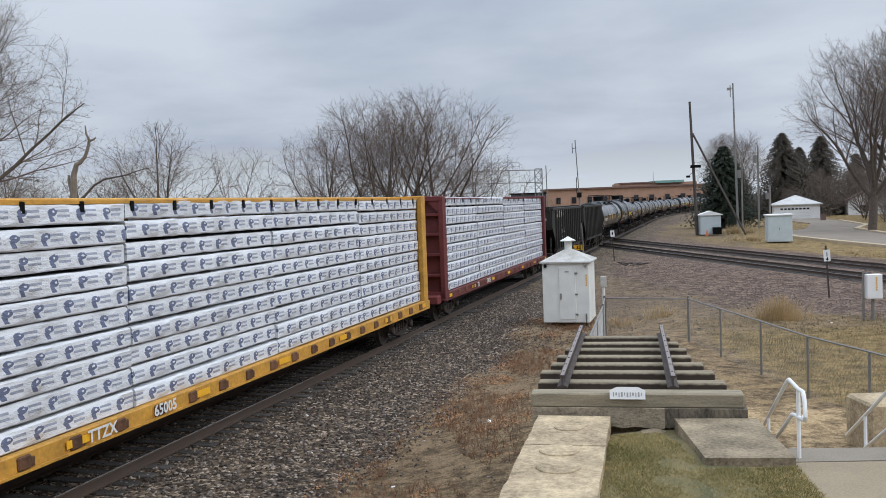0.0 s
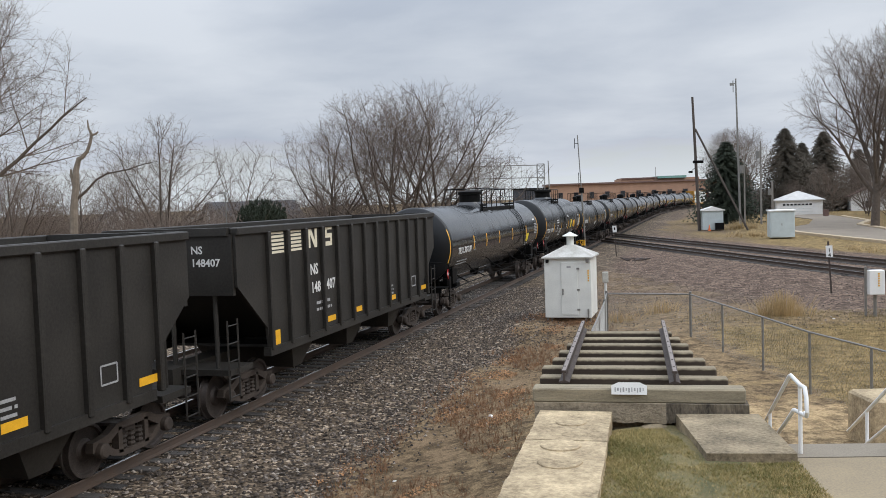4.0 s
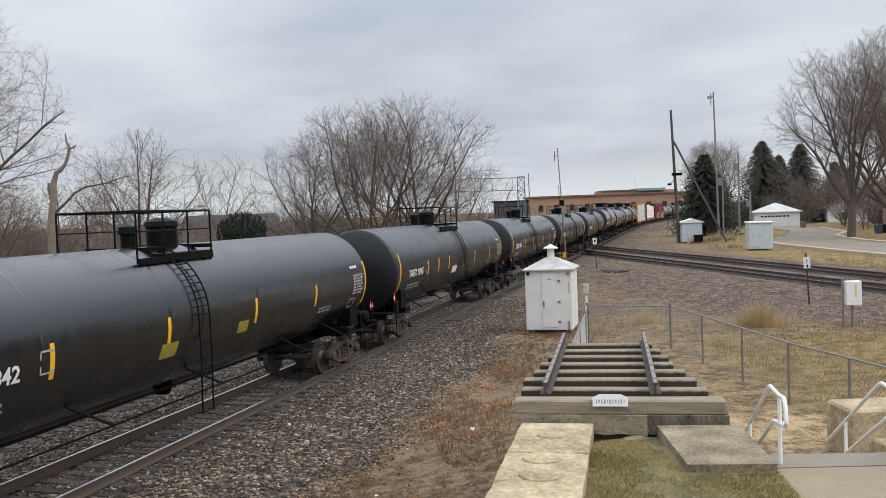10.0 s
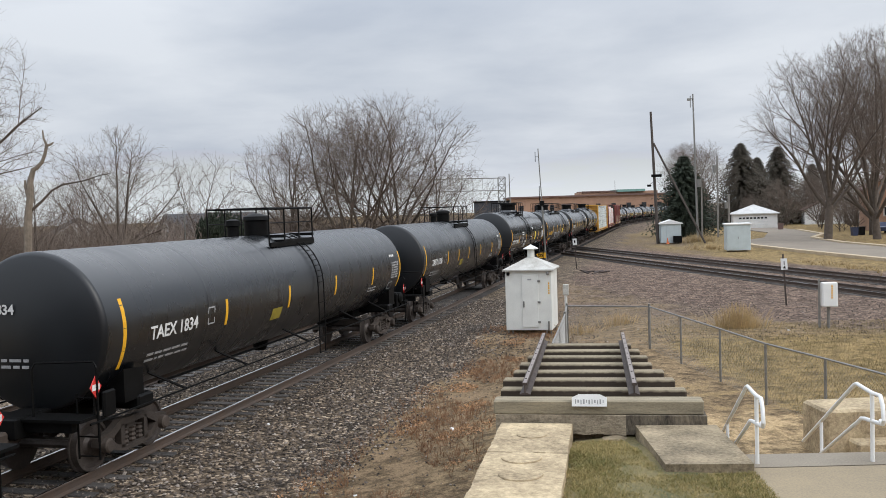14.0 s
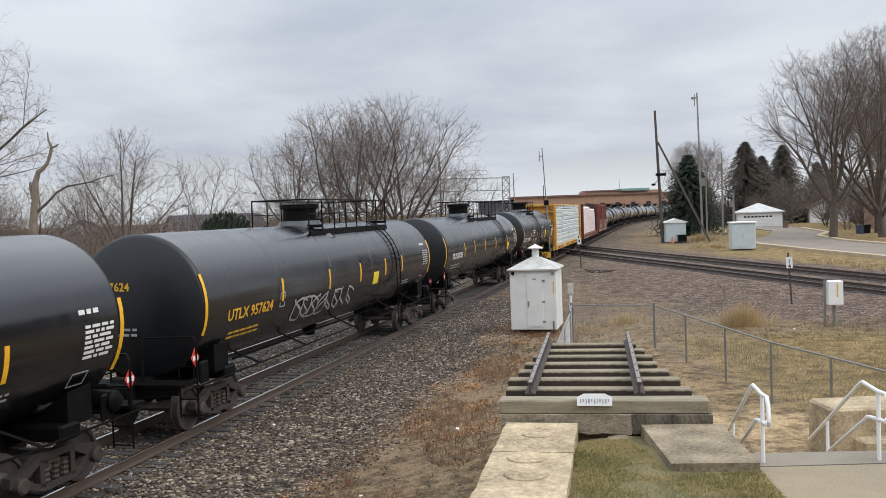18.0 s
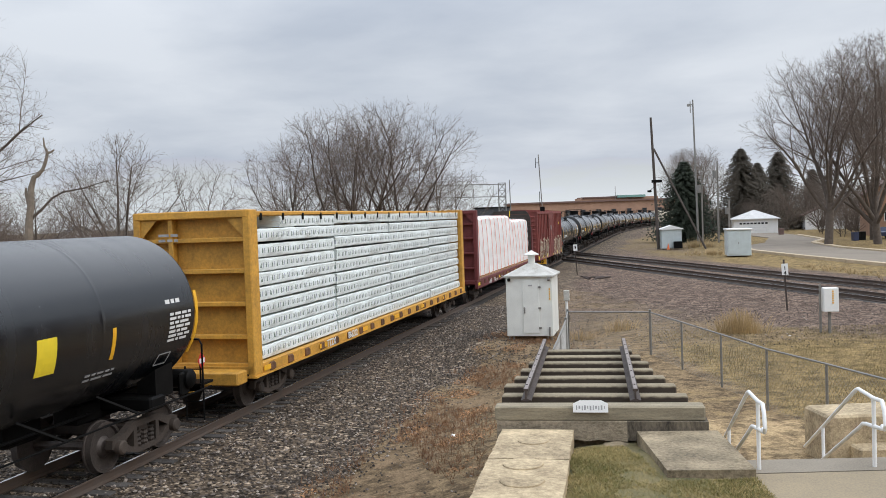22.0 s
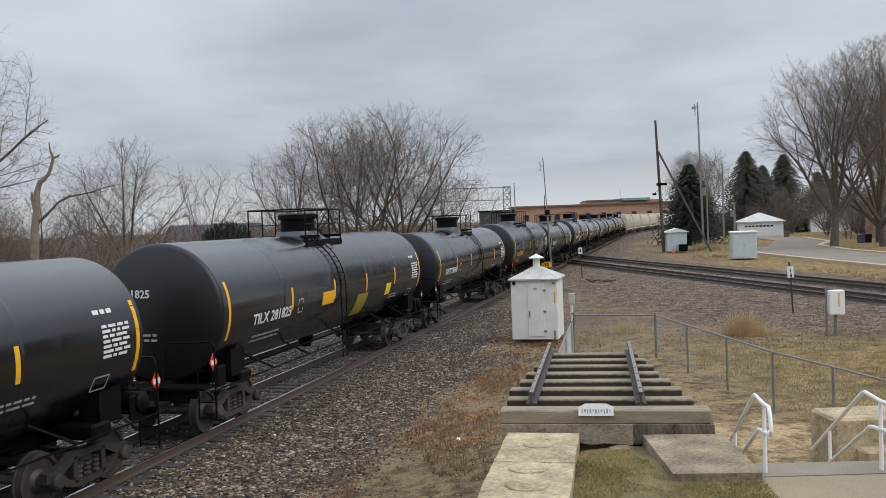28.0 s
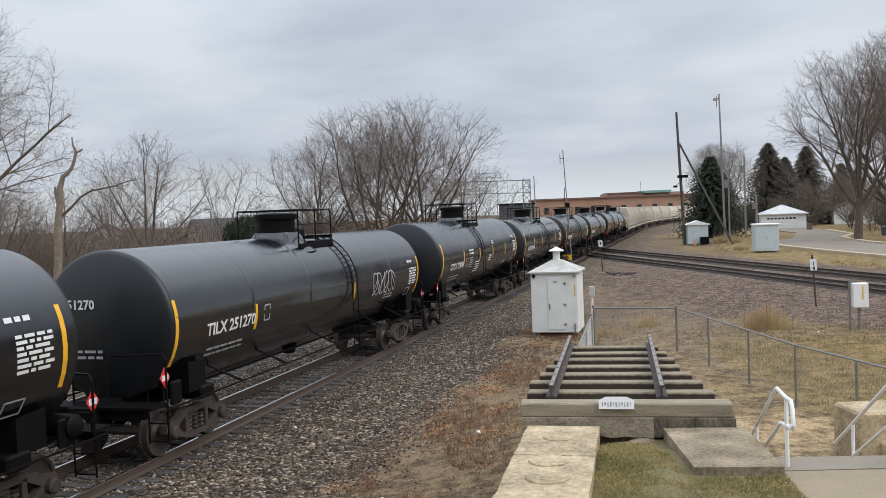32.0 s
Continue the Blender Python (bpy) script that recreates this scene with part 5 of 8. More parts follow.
def tank_car(g, mark, number, amber=False, extra="", label=""):
    ln, r, top = g["ln"], g["R"], g["Z"] + g["R"]
    sk = (ln, r)
    car = new_car("tank_car", label or "glossy black railway tank car with yellow reflective stripes and white lettering", "tank car", ln)
    half = (ln - 2.95) / 2
    part("tank", shared(("tank", sk), lambda: tank_body(g)), None, car)
    for rot in (0, 180):
        part("tank_head", shared(("head", sk), lambda: tank_head(g)), None, car, at=pose(0, 0, 0, 0, 0, rot))
    for rot in (0, 180):
        part("bolster", shared(("bol", ln), lambda: bolster(ln).mesh("bolster", M_BLACKM)), None, car, at=pose(0, 0, 0, 0, 0, rot))
        part("end_platform", shared(("cage", ln), lambda: end_cage(ln).mesh("end_platform", M_BLACKM)), None, car, at=pose(0, 0, 0, 0, 0, rot))
    part("outlet", shared("outlet", lambda: Shape().lathe([(.80, .16), (1.0, .22), (1.3, .30)], (0, 0, 0), n=14).mesh("outlet", M_BLACKM, True)), None, car)
    part("brake_cylinder", shared(("brk", ln), lambda: Shape().box((-.2, ln / 2 - 4.6, .98), (.5, .9, .42), bev=.06).mesh("brake_cylinder", M_BLACKM)), None, car)
    part("brake_pipe", shared("bpipe", lambda: Shape().tube([(.35, -5.5, 1.0), (.35, 5.5, 1.0)], .03, 6).mesh("brake_pipe", M_BLACKM)), None, car)
    part("air_tank", shared(("air", ln), lambda: air_tank(ln).mesh("air_tank", M_BLACKM, True)), None, car)
    for sd in (-1, 1):
        part("side_rail", shared(("srail", ln, sd), lambda: side_rail(ln, sd).mesh("side_rail", M_BLACKM)), None, car)
        part("ladder", shared(("ladder", sk, g["lad"], sd), lambda: ladder_mesh(g, g["lad"], sd).mesh("ladder", M_BLACKM)), None, car)
        part("railing", shared(("rail", sk, g["plat"], sd), lambda: tank_railing(g, sd).mesh("railing", M_BLACKM)), None, car)
    for nm, me in shared(("plat", sk, g["plat"]), lambda: tank_platform(g)):
        part(nm, me, None, car)
    at = g["at"]
    if g["fit"] == "domes":
        part("dome", shared("dome", lambda: Shape().lathe([(-.1, .32), (.38, .32), (.40, .36), (.50, .33), (.58, .12)], (0, 0, 0), n=18).mesh("dome", M_BLACKM, True)), None, car, at=pose(0, at, top))
        part("valve", shared("valve", lambda: Shape().lathe([(-.1, .15), (.3, .15), (.32, .2), (.46, .18), (.50, .05)], (0, 0, 0), n=14).mesh("valve", M_BLACKM, True)), None, car, at=pose(-.3, at - .75, top - .05))
    else:
        part("housing", shared("housing", lambda: Shape().lathe([(-.12, .50), (.36, .50), (.38, .58), (.50, .58), (.54, .5)], (0, 0, 0), n=20).mesh("housing", M_BLACKM, True)), None, car, at=pose(0, at, top + .1))
        part("nozzle", shared(("nozzle", r), lambda: Shape().lathe([(-.40, 1.05), (-.16, .80), (.05, .62), (.12, .58)], (0, 0, 0), n=28).mesh("nozzle", M_TANK, True)), None, car, at=pose(0, at, top))
        part("access_box", shared("abox", lambda: Shape().box((0, 0, 0), (.35, .5, .3), bev=.04).mesh("access_box", M_BLACKM)), None, car, at=pose(.1, at + .95, top + .06))
    letters = M_LETTERY if amber else M_LETTER
    small = M_LETTERY if amber else M_DIM
    for sd in (1, -1):
        for k, y in enumerate(g["st"]):
            end = k in (0, len(g["st"]) - 1)
            part("stripe", plate("stripe", .10, 1.30 if end else .56, M_YELLOW, r), None, car, at=on_tank(g, y, g["zs"] + (.04 if end else 0), sd))
        tx, tw, tz = g["text"]
        ob = put_text("reporting_mark", mark + " " + number, .40, letters, car, on_tank(g, sd * tx, tz, sd, .006))
        xs = [v.co.x for v in ob.data.vertices]
        k = tw / (max(xs) - min(xs))
        for v in ob.data.vertices:
            v.co.x, v.co.y = v.co.x * k, v.co.y * .88
        bent(ob.data, r)

        def bars(name, rows, w, h, pitch, seed, material, y, z):
            me = shared((name, rows, w, seed, material.name, r), lambda: bent(small_bars(rows, w, h, pitch, seed).mesh(name, material), r))
            tagged(part(name, me, None, car, at=on_tank(g, sd * y, z, sd, .006)), kind="stuff")
        bars("capacity_lines", 2, 1.5, .05, .13, 5, small, tx + tw * .45, tz - .45)
        ye = g["st"][-1] - .62
        bars("data_table", 7, .75, .05, .085, 3, M_LETTER if ln < 19 else M_DIM, ye, g["zs"] + .05)
        bars("data_line", 1, .5, .08, .2, 7, M_LETTER, ye - .25, g["zs"] + .55)
        bars("notes", 2, .8, .04, .10, 4, M_DIM, ye - 2.3, 1.9)
        part("test_box", shared(("tb2", r), lambda: bent(outline(.40, .26, .025).mesh("test_box", M_DIM), r)), None, car, at=on_tank(g, sd * (ye - .3), 1.85, sd, .006))
        part("class_box", shared(("tb3", r), lambda: bent(outline(.26, .34, .03).mesh("class_box", M_DIM), r)), None, car, at=on_tank(g, sd * (tx + tw + .55), tz + .08, sd, .006))
        for key, (y, z, w, h, mm) in {"y": (ye - 2.3, 2.25, .55, .45, M_YPLACARD), "t": (2.97, 2.44, .45, .58, M_YPLACARD), "u": (4.2, 2.42, .6, .42, M_YELLOW), "a": (-1.66, 2.38, .85, .36, M_YELLOW), "b": (1.24, 1.90, .95, .75, M_OLIVE),
                                      "c": (3.77, 2.18, .5, .40, M_YPLACARD), "d": (2.15, 2.32, .5, .40, M_YPLACARD), "o": (-1.73, 1.98, .55, .30, M_OLIVE), "w": (-.25, 2.0, .5, .26, M_LETTER), "W": (-.92, 2.0, .75, .30, M_LETTER), "f": (1.1, 2.05, .45, .26, M_OLIVE), "p": (.35, 2.0, .62, .55, M_OLIVE)}.items():
            if key in extra:
                part("decal", plate("decal" + key, w, h, mm, r), None, car, at=on_tank(g, sd * y, z, sd, .005))
        if "n" in extra:
            bars("white_notes", 2, .75, .07, .14, 9, M_LETTER, -2.8, 2.75)
            bars("white_notes", 5, .6, .05, .10, 2, M_DIM, -2.85, 2.3)
            bars("white_notes", 5, .75, .05, .11, 12, M_LETTER, -1.6, 2.05)
            bars("white_notes", 3, .5, .05, .11, 14, M_LETTER, .9, 2.3)
            bars("white_notes", 2, .4, .05, .1, 15, M_LETTER, 1.6, 3.0)
        if "g" in extra:
            part("scrawl", bent(scrawl_mesh(4.4, .75, 11, "flat", M_DIM, .028, 8), r), None, car, "white sprayed scrawl", at=on_tank(g, sd * -2.0, 1.98, sd, .008))
        if "s" in extra:
            part("scrawl", bent(scrawl_mesh(2.0, .8, 13, "flat", M_DIM, .022, 6), r), None, car, "pale sprayed scrawl", at=on_tank(g, sd * 4.0, 2.35, sd, .008))
    # the number on the heads and the hazard placards on their brackets
    for sgn in (-1, 1):
        put_text("head_number", number, .24, letters, car, pose(-.42 if sgn < 0 else .42, sgn * (half + .345), g["Z"] + .42, 90, 0, 0 if sgn < 0 else 180), "CENTER")
        tagged(part("head_notes", shared("hdn", lambda: small_bars(2, .55, .05, .11, 21).mesh("head_notes", M_DIM)), None, car, at=pose(-.2 if sgn < 0 else .2, sgn * (half + .355), g["Z"] - .5, 90, 0, 0 if sgn < 0 else 180)), kind="stuff")
        p = part("hazard_placard", shared("placard", lambda: Shape().prism([(0, -.19), (.15, 0), (0, .19), (-.15, 0)], -.008, .008, "x").mesh("placard", M_RED)), None, car, "red and white diamond placard", at=pose(1.40, sgn * (half + .42), 1.62))
        part("placard_band", shared("pband", lambda: Shape().prism([(-.10, -.05), (.10, -.05), (.10, .05), (-.10, .05)], -.012, .012, "x").mesh("placard_band", M_LETTER)), None, p)
        part("placard_post", shared("ppost", lambda: Shape().tube([(1.36, 0, 1.12), (1.36, 0, 1.6)], .02, 5).mesh("placard_post", M_BLACKM)), None, car, at=pose(0, sgn * (half + .42), 0))
    return car


def small_bars(rows, w, h, pitch, seed):
    """Lines too small to read, as plain bars."""
    rnd = random.Random(seed)
    sh = Shape()
    for k in range(rows):
        x = -w / 2
        while x < w / 2 - .05:
            ln = min(rnd.uniform(.08, .3), w / 2 - x)
            sh.box((x + ln / 2, (rows - 1) / 2 * pitch - k * pitch, 0), (ln, h, .004))
            x += ln + .05
    return sh


def outline(w, h, t):
    return Shape().box((0, h / 2, 0), (w, t, .004)).box((0, -h / 2, 0), (w, t, .004)).box((-w / 2, 0, 0), (t, h, .004)).box((w / 2, 0, 0), (t, h, .004))


def scrawl_mesh(w, h, seed, kind, material=None, weight=.035, letters=7):
    """Sprayed loops and strokes with no letters in them, as thin flat ribbons."""
    rnd = random.Random(seed)
    sh = Shape()
    for k in range(letters):
        cx = -w / 2 + w * (k + .5) / letters
        ww, hh = w / letters * .62, h / 2
        ph = rnd.uniform(0, 6)
        turns = rnd.choice((1.0, 1.5, 2.0))
        pts = []
        for i in range(26):
            t = i / 25 * 6.28 * turns + ph
            pts.append((cx + ww * math.sin(t * rnd.choice((1,)) + .4 * math.sin(2 * t)) * .8, hh * math.cos(t * .75 + ph) * .85))
        for i in range(len(pts) - 1):
            (x0, y0), (x1, y1) = pts[i], pts[i + 1]
            d = math.hypot(x1 - x0, y1 - y0) or 1
            nx, ny = -(y1 - y0) / d * weight, (x1 - x0) / d * weight
            z = lambda y: 0
            zz = .0004 * i
            sh.add([(x0 - nx, y0 - ny, z(y0) + zz), (x0 + nx, y0 + ny, z(y0) + zz), (x1 + nx, y1 + ny, z(y1) + zz), (x1 - nx, y1 - ny, z(y1) + zz)], [(0, 1, 2, 3)])
    return sh.mesh("scrawl", material or M_LETTER)


def blocky_scrawl(w, h, seed):
    """Sprayed block forms with no letters in them: tall uneven outlines with drips, as thin ribbons of uneven weight."""
    rnd = random.Random(seed)
    sh = Shape()

    def stroke(pts, wt):
        lift = rnd.uniform(0, .003)
        for (x0, y0), (x1, y1) in zip(pts, pts[1:]):
            d = math.hypot(x1 - x0, y1 - y0) or 1
            nx, ny = -(y1 - y0) / d * wt, (x1 - x0) / d * wt
            ex, ey = (x1 - x0) / d * wt * .5, (y1 - y0) / d * wt * .5
            sh.add([(x0 - nx - ex, y0 - ny - ey, lift), (x0 + nx - ex, y0 + ny - ey, lift), (x1 + nx + ex, y1 + ny + ey, lift), (x1 - nx + ex, y1 - ny + ey, lift)], [(0, 1, 2, 3)])

    x = -w / 2
    while x < w / 2 - .3:
        ww = rnd.uniform(.45, .95)
        top, low = h / 2 * rnd.uniform(.6, 1.05), -h / 2 * rnd.uniform(.7, 1.1)
        lean = rnd.uniform(-.15, .15)
        wt = rnd.uniform(.022, .045)
        n = 14
        loop = []
        for i in range(n + 1):
            a = 6.283 * i / n
            c, s_ = math.cos(a), math.sin(a)
            k = (abs(c) ** 4 + abs(s_) ** 4) ** -.25
            loop.append((x + ww / 2 + c * k * ww * .42 + lean * s_ + rnd.gauss(0, .025), (top + low) / 2 + s_ * k * (top - low) / 2 + rnd.gauss(0, .03)))
        stroke(loop[:rnd.choice((n + 1, n - 2, n - 4))], wt)
        if rnd.random() < .75:
            xm = x + ww * rnd.uniform(.35, .6)
            stroke([(xm, low * .8), (xm + rnd.uniform(-.08, .08), (low + top) / 2), (xm + lean, top * .6)], wt * .8)
        if rnd.random() < .5:
            stroke([(x + .1, (low + top) / 2 + rnd.uniform(-.2, .2)), (x + ww * .8, (low + top) / 2 + rnd.uniform(-.2, .2))], wt * .7)
        for _ in range(rnd.randrange(3)):
            xd = x + rnd.uniform(.1, ww)
            stroke([(xd, low), (xd, low - rnd.uniform(.05, .16))], .012)
        x += ww * rnd.uniform(.72, .95)
    return sh.mesh("scrawl", M_GRAFF)


# ---- open-sided lumber cars
def wrap_material(name, blob, bars, tone):
    """White lumber wrap with rows of printed marks: a round emblem and grey lines, plain shapes."""
    m = mat(name, tone, 0.25, var=0.10, scale=1.6, fine=2.8, bump=0.7, dist=0.08, stretch=(1, 1.1, 2.2), per_object=0.3)
    nt = m.node_tree
    b = nt.nodes["Principled BSDF"]
    base = b.inputs["Base Color"].links[0].from_socket
    tc = nt.nodes.new("ShaderNodeTexCoord")
    oi = nt.nodes.new("ShaderNodeObjectInfo")
    sep = nt.nodes.new("ShaderNodeSeparateXYZ")
    link(nt, tc.outputs["Object"], sep.inputs[0])

    def op(kind, a, c=None, d=None):
        n = nt.nodes.new("ShaderNodeMath")
        n.operation = kind
        for i, v in enumerate((a, c, d)):
            if v is None:
                continue
            if isinstance(v, (int, float)):
                n.inputs[i].default_value = v
            else:
                link(nt, v, n.inputs[i])
        return n.outputs[0]

    pitch = 0.62 if bars else 0.30
    yy = op("ADD", sep.outputs[1], op("MULTIPLY", oi.outputs["Random"], 0.5))
    u = op("MULTIPLY", op("FRACT", op("DIVIDE", yy, pitch)), pitch)          # metres inside one repeat
    z = sep.outputs[2]
    nz = nt.nodes.new("ShaderNodeTexNoise")
    nz.inputs["Scale"].default_value = 22
    link(nt, tc.outputs["Object"], nz.inputs["Vector"])
    wob = op("MULTIPLY", op("SUBTRACT", nz.outputs["Fac"], 0.5), 0.05)
    ring = op("SQRT", op("ADD", op("POWER", op("SUBTRACT", u, 0.14), 2), op("POWER", op("SUBTRACT", z, 0.02), 2)))
    if bars:
        oval = op("SQRT", op("ADD", op("POWER", op("DIVIDE", op("SUBTRACT", op("ADD", u, op("MULTIPLY", wob, 1.5)), 0.15), 0.105), 2), op("POWER", op("DIVIDE", op("SUBTRACT", op("ADD", z, wob), 0.03), 0.055), 2)))
        disc = op("LESS_THAN", oval, 1.0)
        bite = op("SQRT", op("ADD", op("POWER", op("MULTIPLY", op("SUBTRACT", u, 0.17), 0.5), 2), op("POWER", op("SUBTRACT", z, 0.035), 2)))
        hole = op("GREATER_THAN", op("ADD", bite, wob), 0.014)
        stem = op("MULTIPLY", op("LESS_THAN", op("ABSOLUTE", op("SUBTRACT", op("ADD", u, op("ADD", wob, op("MULTIPLY", z, 0.6))), 0.08)), 0.05), op("LESS_THAN", op("ABSOLUTE", op("ADD", z, 0.055)), 0.055))
        mark = op("MAXIMUM", op("MULTIPLY", disc, hole), stem)
        lines = op("MULTIPLY", op("LESS_THAN", op("ABSOLUTE", op("SUBTRACT", u, 0.38)), 0.13), op("LESS_THAN", op("ABSOLUTE", op("SUBTRACT", op("ABSOLUTE", op("SUBTRACT", z, 0.01)), 0.04)), 0.02))
    else:
        mark = op("MULTIPLY", op("LESS_THAN", op("ADD", op("ABSOLUTE", op("SUBTRACT", u, 0.13)), op("ADD", wob, op("MULTIPLY", op("ADD", z, 0.07), 0.25))), 0.046), op("LESS_THAN", op("ABSOLUTE", op("ADD", z, wob)), 0.062))
        lines = op("MULTIPLY", op("LESS_THAN", op("ABSOLUTE", op("SUBTRACT", u, 0.24)), 0.02), op("LESS_THAN", op("ABSOLUTE", z), 0.06))
    face = op("GREATER_THAN", op("ABSOLUTE", sep.outputs[0]), 0.56)
    for fac, colour, k in ((mark, blob, 0.92), (lines, (0.25, 0.28, 0.36), 0.8)):
        mx = nt.nodes.new("ShaderNodeMix")
        mx.data_type = "RGBA"
        link(nt, op("MULTIPLY", op("MULTIPLY", fac, face), k), mx.inputs["Factor"])
        link(nt, base, mx.inputs["A"])
        mx.inputs["B"].default_value = (*colour, 1)
        base = mx.outputs["Result"]
    link(nt, base, b.inputs["Base Color"])
    return m


M_WRAPB = wrap_material("white_wrap_blue_print", (0.10, 0.125, 0.22), True, (0.66, 0.68, 0.705))
M_WRAPG = wrap_material("white_wrap_green_print", (0.15, 0.20, 0.165), False, (0.72, 0.77, 0.755))


def bundle_mesh(ln, h, material, seed):
    """A wrapped lumber bundle: a soft-edged box with sagging, slightly uneven faces."""
    sh = Shape()
    ny, prof = 26, [(-.60, -h / 2 + .02), (-.58, -h / 2), (.58, -h / 2), (.60, -h / 2 + .02), (.605, 0), (.60, h / 2 - .03), (.57, h / 2), (-.57, h / 2), (-.60, h / 2 - .03), (-.605, 0)]
    n = len(prof)
    for j in range(ny + 1):
        y = -ln / 2 + ln * j / ny
        for x, z in prof:
            k = .030 * noise.noise((x * 2 + seed, y * 3.0, z * 6)) + .012 * noise.noise((x + seed, y * 9, z * 14))
            sh.v.append((x + (k if abs(x) > .5 else 0), y, z + .5 * k))
    for j in range(ny):
        for i in range(n):
            i2 = (i + 1) % n
            sh.f.append((j * n + i, j * n + i2, (j + 1) * n + i2, (j + 1) * n + i))
    sh.f.extend([tuple(range(n)), tuple(ny * n + k for k in range(n - 1, -1, -1))])
    return sh.mesh("lumber_pack", material, True)


def pocket_mesh():
    return shared("pocket", lambda: Shape().box((0, 0, 0), (.11, .26, .20), bev=.02).box((0, .16, -.02), (.09, .08, .14), bev=.01).mesh("stake_pocket", M_GRIME))


def add_bulkhead(car, paint, at):
    """End wall of a flat or lumber car: panel, posts, ribs and top rail."""
    h0, h1, w = .9, 4.70, 2.98
    key = paint.name
    b = part("bulkhead", shared(("bpanel", key), lambda: Shape().box((0, .10, (h0 + h1) / 2), (w - .3, .08, h1 - h0)).mesh("bulkhead", paint)), None, car, at=at)
    post = shared(("bpost", key), lambda: Shape().box((0, 0, (h0 + h1) / 2), (.18, .42, h1 - h0), bev=.02).mesh("post", paint))
    for x in (-w / 2 + .09, w / 2 - .09):
        part("post", post, None, b, at=pose(x, 0, 0))
    rib = shared(("brib", key), lambda: Shape().box((0, 0, 0), (w - .34, .22, .10), bev=.01).mesh("rib", paint))
    for k in range(5):
        part("rib", rib, None, b, at=pose(0, -.04, h0 + .22 + (h1 - h0 - .5) * (0, .20, .43, .66, .88)[k]))
    part("stiffener", shared(("bstiff", key), lambda: Shape().box((0, 0, (h0 + h1) / 2), (.12, .20, h1 - h0 - .1), bev=.01).mesh("stiffener", paint)), None, b, at=pose(-.55, -.06, 0))
    for x, sg in ((-w / 2 + .18, 1), (w / 2 - .18, -1)):
        part("gusset", Shape().prism([(x, h1 - .18), (x + sg * .42, h1 - .18), (x, h1 - .62)], -.16, -.13, "y"), paint, b)
    part("top_rail", shared(("brail", key), lambda: Shape().box((0, -.02, h1 - .088), (w - .1, .40, .18), bev=.02).mesh("top_rail", paint)), None, b)
    return b


